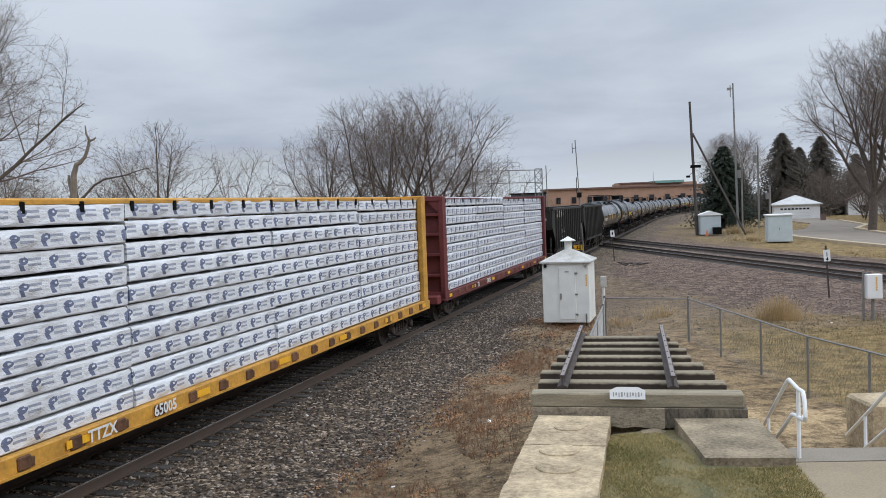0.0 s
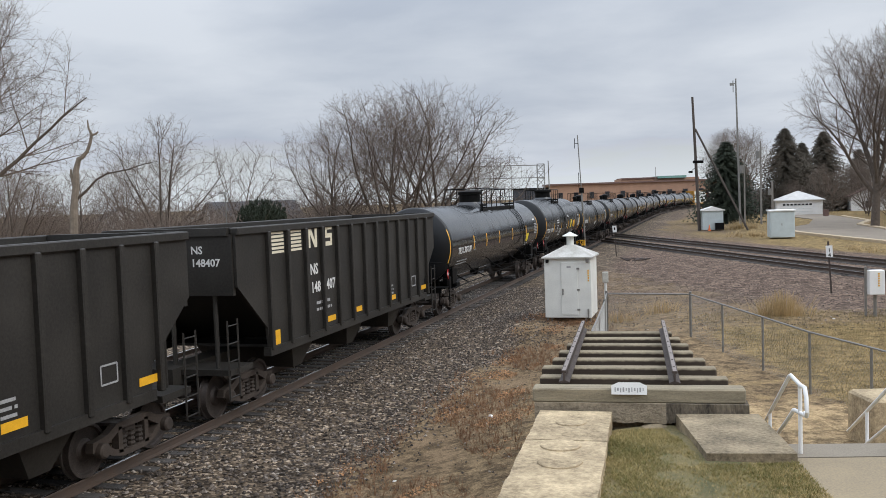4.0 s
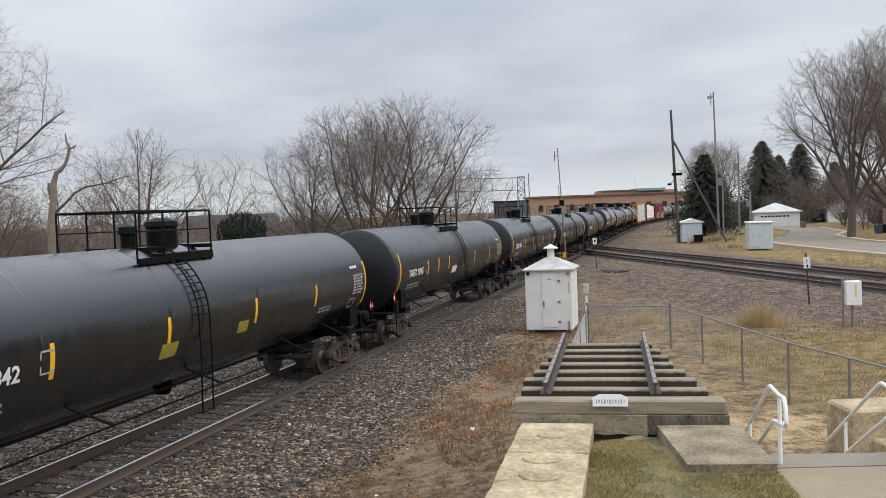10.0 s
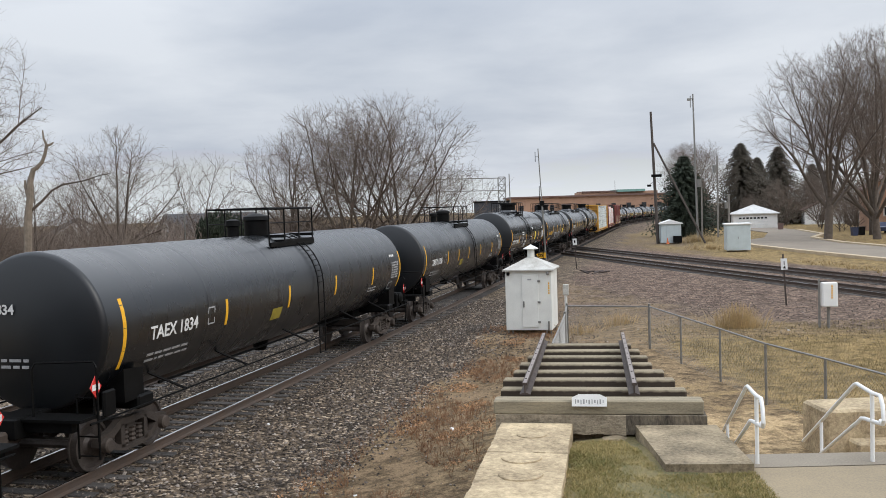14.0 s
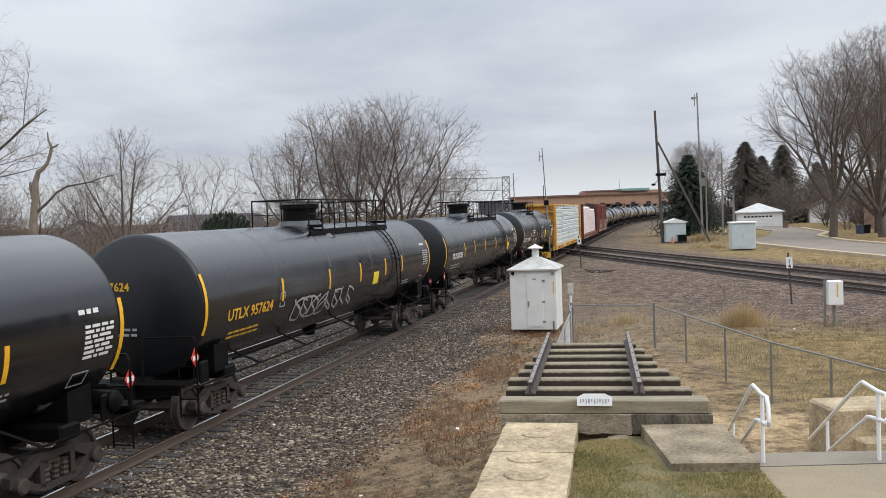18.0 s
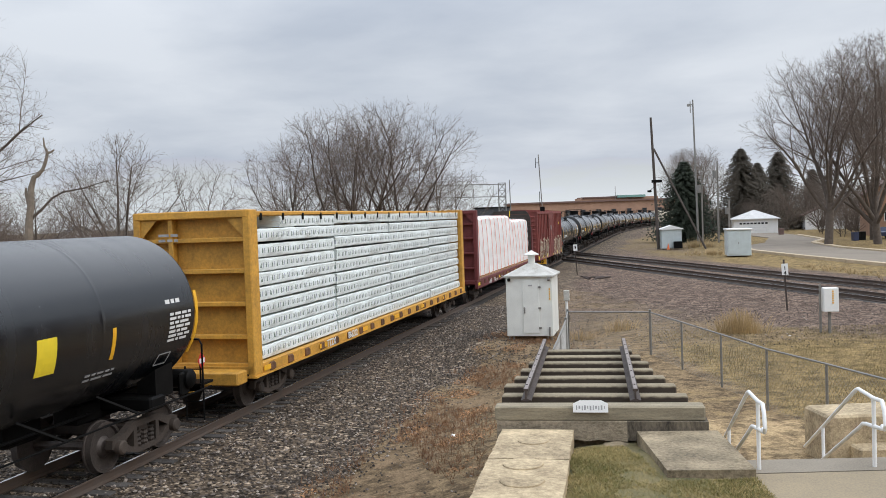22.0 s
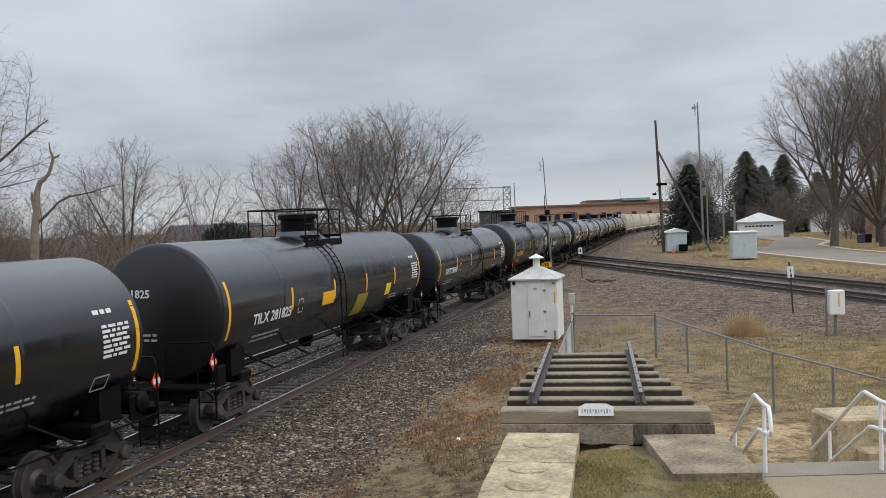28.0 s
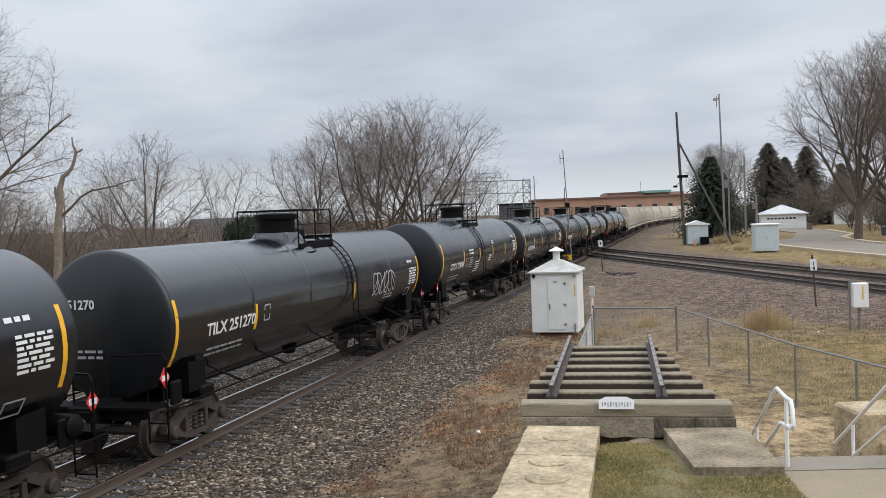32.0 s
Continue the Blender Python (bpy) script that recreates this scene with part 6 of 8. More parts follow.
def lumber_car(paint, wrap, marks, num, label, rows=10, ragged=0.0, seed=1):
    ln = 24.3
    car = new_car("lumber_car", label, "lumber car", ln, 3.0)
    half = 11.0
    key = paint.name
    # sills with stake pockets
    for x in (-1.40, 1.40):
        part("side_sill", Shape().box((x, 0, 1.0), (.16, 2 * half, .26), bev=.015).box((x, 0, .86), (.24, 2 * half, .04)), paint, car)
        for k in range(20):
            y = -half + .9 + k * (2 * half - 1.8) / 19
            part("stake_pocket", pocket_mesh(), None, car, at=pose(x * 1.045, y, .99))
    part("deck", Shape().box((0, 0, 1.02), (2.7, 2 * half, .16)), paint, car)
    part("centre_sill", Shape().box((0, 0, .80), (.6, 2 * half + 1.4, .34)), paint, car)
    for s in (-1, 1):
        part("end_sill", Shape().box((0, s * (half + .35), .92), (2.7, .5, .3), bev=.03), paint, car)
    tagged(part("tape", shared("cbt", lambda: tape_row(half).mesh("tape", M_YELLOW)), None, car), kind="stuff")
    beam = Shape().box((0, 0, 4.62), (.75, 2 * half - .4, .16), bev=.02)
    for k in range(16):
        y = -half + .6 + k * (2 * half - 1.2) / 15
        beam.box((0, y, 2.8), (.12, .14, 3.5))
    for x in (-.9, .9):
        beam.box((x, 0, 4.60), (.9, 2 * half - .4, .05))
    part("centre_beam", beam, paint, car)
    for s in (-1, 1):
        b = add_bulkhead(car, paint, pose(0, s * (half - .21), 0, 0, 0, 0 if s < 0 else 180))
        for k, (x, z, w) in enumerate(((-.6, 4.1, .5), (-.55, 3.1, .8), (-.55, 2.9, .7), (-.6, 2.0, .8))):
            part("stencil", shared(("bst", k), lambda: small_bars(2, w, .06, .12, k).mesh("stencil", M_DIM)), None, b, at=pose(x, -.17, z, 90))
    rnd = random.Random(seed)
    n = 4
    bl = (2 * half - .95) / n
    bh = 3.50 / rows
    meshes = [bundle_mesh(bl - .05, bh - .042, wrap, 3.0 * k + seed) for k in range(3)]
    lift = [rnd.uniform(-.035, .035) for _ in range(n)]
    for r in range(rows):
        for k in range(n):
            for x in (-.735, .735):
                if ragged and r == rows - 1 and k == 0:
                    continue
                part("lumber_pack", meshes[rnd.randrange(3)], None, car,
                     at=pose(x + rnd.uniform(-.03, .03), -half + .47 + bl * (k + .5) + rnd.uniform(-.02, .02), 1.125 + bh * (r + .5) + lift[k] * r / rows * (1 + .3 * (r % 2)) + rnd.uniform(-.006, .006), rnd.uniform(-.08, .08), rnd.uniform(-1.2, 1.2), rnd.uniform(-.3, .3)))
    if ragged:
        for x in (-.735, .735):
            part("lumber_pack", bundle_mesh(bl * .72, bh * .8, wrap, 9.0), None, car, at=pose(x, -half + .6 + bl * .62, 1.12 + bh * (rows - .6), 0, 0, .3))
    for sd in (1, -1):
        for k in range(17):
            y = -half + .9 + k * (2 * half - 1.8) / 16
            part("corner_protector", shared("cprot", lambda: Shape().box((0, 0, 0), (.03, .09, .17)).box((-.06, 0, .085), (.12, .09, .02)).mesh("corner_protector", M_BLACKM)), None, car, at=pose(sd * 1.35, y, 4.53, 0, 0, 0 if sd > 0 else 180))
        m = Matrix(((0, 0, sd, sd * 1.545), (sd, 0, 0, 0), (0, 1, 0, 1.0), (0, 0, 0, 1)))
        m1, m2 = m.copy(), m.copy()
        y0 = -half + (4.6 if paint is M_CBR else 4.3)
        m1.translation.y, m2.translation.y = sd * y0, sd * (y0 + 1.7)
        put_text("reporting_mark", marks, .27, M_LETTER, car, m1)
        put_text("car_number", num, .27, M_LETTER, car, m2)
    return car


def tape_row(half):
    sh = Shape()
    for x in (-1.512, 1.512):
        for k in range(7):
            sh.box((x, -half + .7 + k * (2 * half - 1.4) / 6, 1.0), (.008, .55, .12))
    return sh


def bulkhead_flat():
    car = new_car("flat_car", "oxide red bulkhead flat car with two white wrapped loads", "flat car", 22.3, 3.0)
    half = 9.6
    d = Shape()
    for x in (-1.42, 1.42):
        d.box((x, 0, .97), (.14, 2 * half, .44), bev=.015)
        for k in range(17):
            part("stake_pocket", pocket_mesh(), None, car, at=pose(x * 1.035, -half + .7 + k * (2 * half - 1.4) / 16, 1.02))
    d.box((0, 0, 1.06), (2.7, 2 * half, .14))
    d.box((0, 0, .78), (.6, 2 * half + 2.0, .36))
    part("deck", d, M_CBR, car)
    part("planks", Shape().box((0, 0, 1.2), (2.75, 2 * half - .8, .08)), M_DECK, car, "raw timber deck")
    for x in (-1.497, 1.497):
        for y in (-9.2, -3.45, -.95, 2.2, 5.0, 8.9):
            part("tape", shared("flt", lambda: Shape().box((0, 0, 0), (.008, .5, .14)).mesh("tape", M_YPLACARD)), None, car, at=pose(x, y, .97))
    fb = add_bulkhead(car, M_CBR, pose(0, -half + .3, 0))
    for k, (x, z, w) in enumerate(((-.3, 4.28, .9), (-.45, 3.45, .8), (-.45, 3.2, .9), (-.4, 2.75, .9))):
        part("stencil", small_bars(2, w, .07, .13, k + 30).mesh("stencil", M_DIM), None, fb, at=pose(x, -.17, z, 90))
    rb = part("bulkhead", Shape().box((0, half + .1, 1.0), (2.9, .7, .3), bev=.02), M_CBR, car)
    for x in (-1.47, 1.47):
        part("bulkhead_post", Shape().prism([(half - .30, .9), (half + .52, .9), (half + .30, 2.4), (half - .10, 3.5), (half - .22, 3.5)], x - .05, x + .05, "x"), M_CBR, rb)
    for k in range(13):
        w0, w1 = (1.46, 1.46, 1.36)[max(0, k - 10)], (1.46, 1.36, 1.12)[max(0, k - 10)]
        part("plank", Shape().prism([(-w0, 1.23 + .268 * k), (w0, 1.23 + .268 * k), (w1, 1.486 + .268 * k), (-w1, 1.486 + .268 * k)], half - .34, half - .22, "y"), M_PLANK, rb)
    part("yellow_mark", Shape().box((0, half - .35, 4.50), (.05, .012, .40)), M_YPLACARD, rb)
    rnd = random.Random(3)
    y0, y1, zb = -8.62, 9.22, 1.27
    roof_z = lambda y: 3.02 - .30 * smooth01(1.4, 2.4, y) + .05 * smooth01(-8, 1, y)
    sh, ny, nz = Shape(), 300, 26
    for j in range(ny + 1):
        y = y0 + (y1 - y0) * j / ny
        h = roof_z(y)
        flank = [(1.235 + .03 * math.sin(3.1 * k / nz), (h - .07) * k / nz) for k in range(nz + 1)]
        ring = flank + [(1.17, h - .01), (1.0, h + .02), (0, h + .05), (-1.0, h + .02), (-1.17, h - .01)] + [(-x, z) for x, z in flank[::-1]]
        for x, z in ring:
            sx = 1 if x > 0 else -1
            # long folds pulled slantwise by the straps, and small creases between
            fold = .10 * (.22 - abs(noise.noise((sx * 3, y * .9 + z * .75, z * .25 - y * .12))))
            fold += .11 * (.20 - abs(noise.noise((sx * 9, y * 2.1 + z * 1.5, z * .5))))
            fold += .055 * (.20 - abs(noise.noise((sx * 5, y * 4.6 - z * 2.2, z * 1.7))))
            fold += .018 * noise.noise((sx, y * 1.3, z * 4.0)) + .004 * noise.noise((sx, y * 9, z * 7))
            drape = .10 * smooth01(1.2, 1.7, y) * smooth01(3.2, 2.2, y) * (z / h) * (noise.noise((sx, y * 5 + z * 2, z)) - .4)
            side = abs(x) > 1.1
            sh.v.append((x + sx * (fold + drape) if side else x, y, zb + z + (fold * .9 if z > h * .9 else 0)))
    n = len(ring)
    for j in range(ny):
        for i in range(n):
            i2 = (i + 1) % n
            sh.f.append((j * n + i, j * n + i2, (j + 1) * n + i2, (j + 1) * n + i))
    sh.f.extend([tuple(range(n)), tuple(ny * n + k for k in range(n - 1, -1, -1))])
    load = part("wrapped_load", sh.mesh("wrapped_load", M_TARP, True), None, car, "white plastic wrapped load with orange straps")
    tops = [(-8.19, .2), (-7.19, .4), (-6.1, .55), (-4.79, .5), (-3.66, .6), (-2.49, .65), (-1.26, .7), (-.06, .65), (1.2, .5), (2.3, .65), (3.18, .9), (4.39, .9), (5.64, .9), (6.95, .8), (8.08, .8)]
    for y, dy in tops:
        h = roof_z(y)
        half_path = [(1.30, y + dy, zb - .02), (1.318, y + dy * .75, zb + h * .25), (1.325, y + dy * .5, zb + h * .5), (1.312, y + dy * .2, zb + h * .8), (1.285, y, zb + h - .09), (1.20, y - .02, zb + h + .012), (1.0, y - .05, zb + h + .06)]
        pts = half_path + [(-q[0], q[1], q[2]) for q in half_path[::-1]]
        ribbon = Shape()
        for q in pts:
            o = .012 if q[0] > 0 else -.012
            ribbon.v.extend([(q[0], q[1] - .024, q[2]), (q[0], q[1] + .024, q[2]), (q[0] + o, q[1] + .024, q[2] + .004), (q[0] + o, q[1] - .024, q[2] + .004)])
        for i in range(len(pts) - 1):
            for e in range(4):
                ribbon.f.append((i * 4 + e, i * 4 + (e + 1) % 4, i * 4 + 4 + (e + 1) % 4, i * 4 + 4 + e))
        part("strap", ribbon, M_STRAP, load)
    for k in range(19):
        part("bearer", Shape().box((0, y0 + .4 + k * (y1 - y0 - .8) / 18, 1.255), (2.85, .13, .07)), M_DECK, load)
    for sd in (1, -1):
        m = Matrix(((0, 0, sd, sd * 1.497), (sd, 0, 0, sd * (-half + 4.3)), (0, 1, 0, .88), (0, 0, 0, 1)))
        m.translation.y = sd * -6.58
        put_text("reporting_mark", "BNSF", .30, M_LETTER, car, m)
        m = m.copy()
        m.translation.y = sd * -5.16
        put_text("car_number", "546 114", .30, M_LETTER, car, m)
        for k, (y, w, h) in enumerate(((-2.9, .9, .2), (.6, .7, .16), (2.6, .5, .16))):
            m = m.copy()
            m.translation.y = sd * y
            tagged(part("notes", small_bars(2, w, .05, .1, 40 + k).mesh("notes", M_DIM), None, car, at=m), kind="stuff")
    return car


def box_car():
    ln = 17.6
    car = new_car("box_car", "weathered red-brown ribbed box car with sprayed cream scrawls", "box car", ln, 2.6)
    half, w, z0, z1 = 7.82, 1.50, .92, 4.55
    body = Shape().box((0, 0, (z0 + z1) / 2), (2 * w - .1, 2 * half, z1 - z0))
    for x in (-1, 1):
        for k in range(18):
            y = -half + .06 + k * (2 * half - .12) / 17
            if abs(y) < 1.75:
                continue
            body.box((x * (w - .02), y, (z0 + z1) / 2), (.11, .13, z1 - z0 - .1), bev=.02)
        body.box((x * (w - .02), 0, z0 + .08), (.12, 2 * half, .16))
        body.box((x * (w - .02), 0, z1 - .06), (.12, 2 * half, .12))
    for y in (-half, half):
        for k in range(10):
            body.box((0, y, z0 + .4 + k * .32), (2.7, .10, .12), bev=.03)
    part("body", body, M_BOXR, car)
    part("underframe", Shape().box((0, 0, .78), (.6, 2 * half + .8, .36)).box((0, half - 2.6, .82), (2.6, .5, .24)).box((0, -half + 2.6, .82), (2.6, .5, .24)).box((.4, 1, .72), (.5, 1.2, .4)), M_TRUCK, car)
    roof = Shape().prism([(-w, z1), (w, z1), (w, z1 + .05), (0, z1 + .20), (-w, z1 + .05)], -half - .05, half + .05, "y")
    for k in range(11):
        y = -half + k * 2 * half / 10
        roof.prism([(-w, z1 + .04), (w, z1 + .04), (w, z1 + .09), (0, z1 + .24), (-w, z1 + .09)], y - .04, y + .04, "y")
    part("roof", roof, M_BOXR, car)
    for x in (-1, 1):
        d = Shape().box((x * (w + .03), .1, (z0 + z1) / 2), (.06, 3.0, z1 - z0 - .35))
        for k in range(5):
            d.box((x * (w + .07), .1, z0 + .4 + k * .68), (.05, 2.9, .10), bev=.01)
        for y in (-.9, .55):
            d.tube([(x * (w + .12), y, z0 + .3), (x * (w + .12), y, z1 - .3)], .02, 6)
        door = part("door", d, M_BOXR, car)
        part("door_notes", Shape().box((x * (w + .105), -.35, 3.3), (.006, .5, .35)), M_DIM, door)
        for k, (y, z) in enumerate(((-half + .35, 1.0), (-half + 3.0, 1.0), (-half + 5.2, 1.0), (-half + 9.0, 1.0), (half - 3.6, 1.0), (half - .8, 1.0), (half - 2.2, 3.6))):
            part("tape", Shape().box((x * (w + .045), y, 1.12 if z < 2 else 3.6), (.01, .28 if k else .5, .26 if z < 2 else .2)), M_YPLACARD, car)
        for y, w_, seed in ((-4.1, 5.5, 5), (4.8, 6.0, 15)):
            m = Matrix(((0, 0, x, x * (w + .05)), (x, 0, 0, x * y), (0, 1, 0, 1.72), (0, 0, 0, 1)))
            part("scrawl", blocky_scrawl(w_, 1.55, seed), None, car, "cream and grey sprayed block scrawl", at=m)
    for s in (-1, 1):
        lad = Shape()
        for x in (.62, 1.15):
            lad.tube([(x, s * (half + .16), .5), (x, s * (half + .16), 4.2)], .02, 5)
        for k in range(10):
            lad.tube([(.62, s * (half + .16), .6 + k * .36), (1.15, s * (half + .16), .6 + k * .36)], .015, 5)
        part("end_ladder", lad, M_BOXR, car)
        part("end_placard", Shape().box((-.9, s * (half + .06), 1.8), (.4, .02, .3)), M_YPLACARD, car)
        part("end_lettering", shared("bxl", lambda: small_bars(1, 1.5, .16, .2, 6).mesh("end_lettering", M_LETTER)), None, car, at=pose(.2 * s, s * (half + .075), 4.15, 90, 0, 0 if s < 0 else 180))
    return car


def coal_hopper(seed):
    ln = 15.4
    car = new_car("coal_hopper", "black ribbed open coal hopper with white stencils and yellow tape", "hopper car", ln, 2.1)
    half, w, z0, z1 = 6.75, 1.52, 1.2, 3.87
    side = Shape()
    for x in (-1, 1):
        side.prism([(-half, z1), (half, z1), (half, 2.75), (half - 1.2, 1.75), (half - 1.27, z0), (-half + 1.27, z0), (-half + 1.2, 1.75), (-half, 2.75)], x * w - .03, x * w + .03, "x")
        side.box((x * w, 0, z1), (.20, 2 * half, .16), bev=.02)
        side.box((x * w, 0, z0 + .02), (.18, 2 * half - 2.4, .18))
    part("sides", side, M_HOPPER, car)
    for x in (-1, 1):
        for k in range(13):
            y = -5.45 + k * .93
            zb = z0
            part("rib", shared(("rib", round(zb, 2)), lambda: Shape().box((0, 0, (zb + z1) / 2), (.13, .12, z1 - zb - .1), bev=.02).mesh("rib", M_HOPPER)), None, car, at=pose(x * (w + .07), y, 0))
    for s in (-1, 1):
        slope = Shape().add([(-w, s * half, 3.2), (w, s * half, 3.2), (w, s * (half - 3.0), 1.2), (-w, s * (half - 3.0), 1.2), (-w, s * half, 3.14), (w, s * half, 3.14), (w, s * (half - 3.0), 1.14), (-w, s * (half - 3.0), 1.14)],
                            [(0, 1, 2, 3), (7, 6, 5, 4), (0, 4, 5, 1), (2, 6, 7, 3), (0, 3, 7, 4), (1, 5, 6, 2)])
        part("slope_sheet", slope, M_HOPPER, car)
        part("end_sheet", Shape().box((0, s * half, 3.2), (2 * w - .08, .10, 1.24)), M_HOPPER, car)
        part("end_rail", Shape().box((0, s * half, z1), (2 * w - .22, .2, .16)), M_HOPPER, car)
        for x in (-1.0, 0, 1.0):
            part("end_post", Shape().tube([(x, s * (half - .05), 1.0), (x, s * (half - .05), 3.2)], .05, 6), M_HOPPER, car)
        part("end_platform", Shape().box((0, s * (half - .3), 1.02), (2.8, .9, .12)), M_HOPPER, car)
    for y in (-3.3, 0, 3.3):
        pk = Shape().add([(-1.35, y - .75, 1.3), (1.35, y - .75, 1.3), (1.35, y + .75, 1.3), (-1.35, y + .75, 1.3), (-1.1, y - .22, .5), (1.1, y - .22, .5), (1.1, y + .22, .5), (-1.1, y + .22, .5)],
                         [(0, 1, 5, 4), (1, 2, 6, 5), (2, 3, 7, 6), (3, 0, 4, 7), (4, 5, 6, 7), (3, 2, 1, 0)])
        part("pocket", pk, M_HOPPER, car)
    part("centre_sill", Shape().box((0, 0, .95), (.5, 2 * half + .9, .36)), M_HOPPER, car)
    part("floor", Shape().box((0, 0, 1.22), (2.9, 2 * half - 4, .06)), M_HOPPER, car)
    for s in (-1, 1):
        for x in (-1.45, 1.45):
            cage = Shape()
            cage.tube([(x, s * (half - .1), .5), (x, s * (half - .1), 2.1)], .02, 5)
            cage.tube([(x, s * (half + .3), .5), (x, s * (half + .3), 2.1)], .02, 5)
            for k in range(5):
                cage.tube([(x, s * (half - .1), .55 + k * .36), (x, s * (half + .3), .55 + k * .36)], .015, 5)
            part("end_ladder", cage, M_HOPPER, car)
        put_text("end_mark", "NS", .22, M_LETTER, car, pose(-.55 * s, s * (half + .055), 3.5, 90, 0, 0 if s < 0 else 180))
        put_text("end_number", ("148316", "148407")[seed - 1], .22, M_LETTER, car, pose(-.55 * s, s * (half + .055), 3.24, 90, 0, 0 if s < 0 else 180))
        part("end_notes", shared("hen", lambda: small_bars(3, .8, .04, .11, 16).mesh("end_notes", M_DIM)), None, car, at=pose(.1 * s, s * (half + .055), 2.9, 90, 0, 0 if s < 0 else 180))
    for x in (-1, 1):
        m = Matrix(((0, 0, x, x * (w + .035)), (x, 0, 0, 0), (0, 1, 0, 0), (0, 0, 0, 1)))

        def at(y, z):
            k = m.copy()
            k.translation = (x * (w + .04), x * y, z)
            return k
        for k in range(6):
            part("emblem_stripe", shared("ems", lambda: Shape().box((0, 0, 0), (.70, .055, .005)).mesh("emblem_stripe", M_CREAM)), None, car, at=at(-5.0, 3.77 - k * .085))
            part("emblem_stripe", shared("ems2", lambda: Shape().box((0, 0, 0), (.60, .055, .005)).mesh("emblem_stripe", M_CREAM)), None, car, at=at(-4.05, 3.77 - k * .085))
        part("emblem", Shape().box((-.19, 0, 0), (.12, .50, .005)).box((.19, 0, 0), (.12, .50, .005)).prism([(-.25, .25), (-.10, .25), (.25, -.25), (.10, -.25)], -.003, .003), M_CREAM, car, at=at(-3.13, 3.58))
        part("emblem", Shape().box((0, .2, 0), (.40, .11, .005)).box((0, 0, 0), (.40, .11, .005)).box((0, -.2, 0), (.40, .11, .005)).box((-.15, .1, 0), (.1, .15, .005)).box((.15, -.1, 0), (.1, .15, .005)), M_CREAM, car, at=at(-2.18, 3.58))
        put_text("reporting_mark", "NS", .36, M_LETTER, car, at(-3.33, 2.80))
        put_text("car_number", "148", .36, M_LETTER, car, at(-3.31, 2.36))
        put_text("car_number", ("316", "407")[seed - 1], .36, M_LETTER, car, at(-2.42, 2.36))
        part("notes", shared("hnn", lambda: small_bars(2, .9, .07, .16, 6).mesh("notes", M_DIM)), None, car, at=at(-2.6, 1.9))
        part("tape_patch", shared("htq", lambda: Shape().box((0, 0, 0), (.38, .32, .006)).mesh("tape_patch", M_YELLOW)), None, car, at=at(-5.19, 1.48))
        for k, y in enumerate((-2.18, -.38, 2.37, 5.4)):
            part("tape", shared("htp", lambda: Shape().box((0, 0, 0), (.5, .14, .006)).mesh("tape", M_YELLOW)), None, car, at=at(y, 1.5))
        part("load_box", shared("hlb", lambda: outline(.4, .3, .03).mesh("load_box", M_DIM)), None, car, at=at(4.4, 1.8))
        part("notes", shared("hn3", lambda: small_bars(3, .5, .05, .11, 8).mesh("notes", M_DIM)), None, car, at=at(2.2, 1.75))
    return car


def covered_hopper(tone):
    ln = 18.2
    car = new_car("covered_hopper", "pale beige covered hopper car with rounded ribbed sides", "hopper car", ln, 2.2)
    half = 8.3
    prof = [(-1.1, 1.2), (-1.5, 1.7), (-1.58, 2.6), (-1.5, 3.5), (-1.1, 4.35), (0, 4.45), (1.1, 4.35), (1.5, 3.5), (1.58, 2.6), (1.5, 1.7), (1.1, 1.2)]
    body = Shape().prism(prof, -half + .7, half - .7, "y")
    part("body", body, tone, car)
    rib = shared(("hrib", tone.name), lambda: Shape().prism([(x * 1.03, 2.7 + (z - 2.7) * 1.02) for x, z in prof], -.05, .05, "y").mesh("rib", tone))
    for k in range(13):
        part("rib", rib, None, car, at=pose(0, -half + .8 + k * (2 * half - 1.6) / 12, 0))
    b2 = Shape()
    for y in (-4.8, 0, 4.8):
        b2.add([(-1.3, y - 1.9, 1.4), (1.3, y - 1.9, 1.4), (1.3, y + 1.9, 1.4), (-1.3, y + 1.9, 1.4), (-.4, y - .4, .4), (.4, y - .4, .4), (.4, y + .4, .4), (-.4, y + .4, .4)], [(0, 1, 5, 4), (1, 2, 6, 5), (2, 3, 7, 6), (3, 0, 4, 7), (4, 5, 6, 7), (3, 2, 1, 0)])
    b2.box((0, 0, 1.0), (.5, 2 * half + .8, .36))
    for x in (-1.45, 1.45):
        b2.box((x, 0, 1.25), (.12, 2 * half, .2))
    part("bays", b2, tone, car)
    hatch = Shape().box((0, 0, 4.52), (.9, 2 * half - 2.5, .14), bev=.03)
    part("hatch", hatch, tone, car)
    for s in (-1, 1):
        e = Shape().tube([(1.4, s * half, 1.0), (1.4, s * half, 4.2)], .03, 5).tube([(.9, s * half, 1.0), (.9, s * half, 4.2)], .03, 5).tube([(-1.4, s * half, 1.0), (-1.4, s * (half - .6), 3.6)], .05, 5)
        part("end_ladder", e, tone, car)
    return car


# couplings, as metres along the track from the point nearest to the eye at the start
CONSIST = []


def add(car, front, rear):
    CONSIST.append((car, (front + rear) / 2))


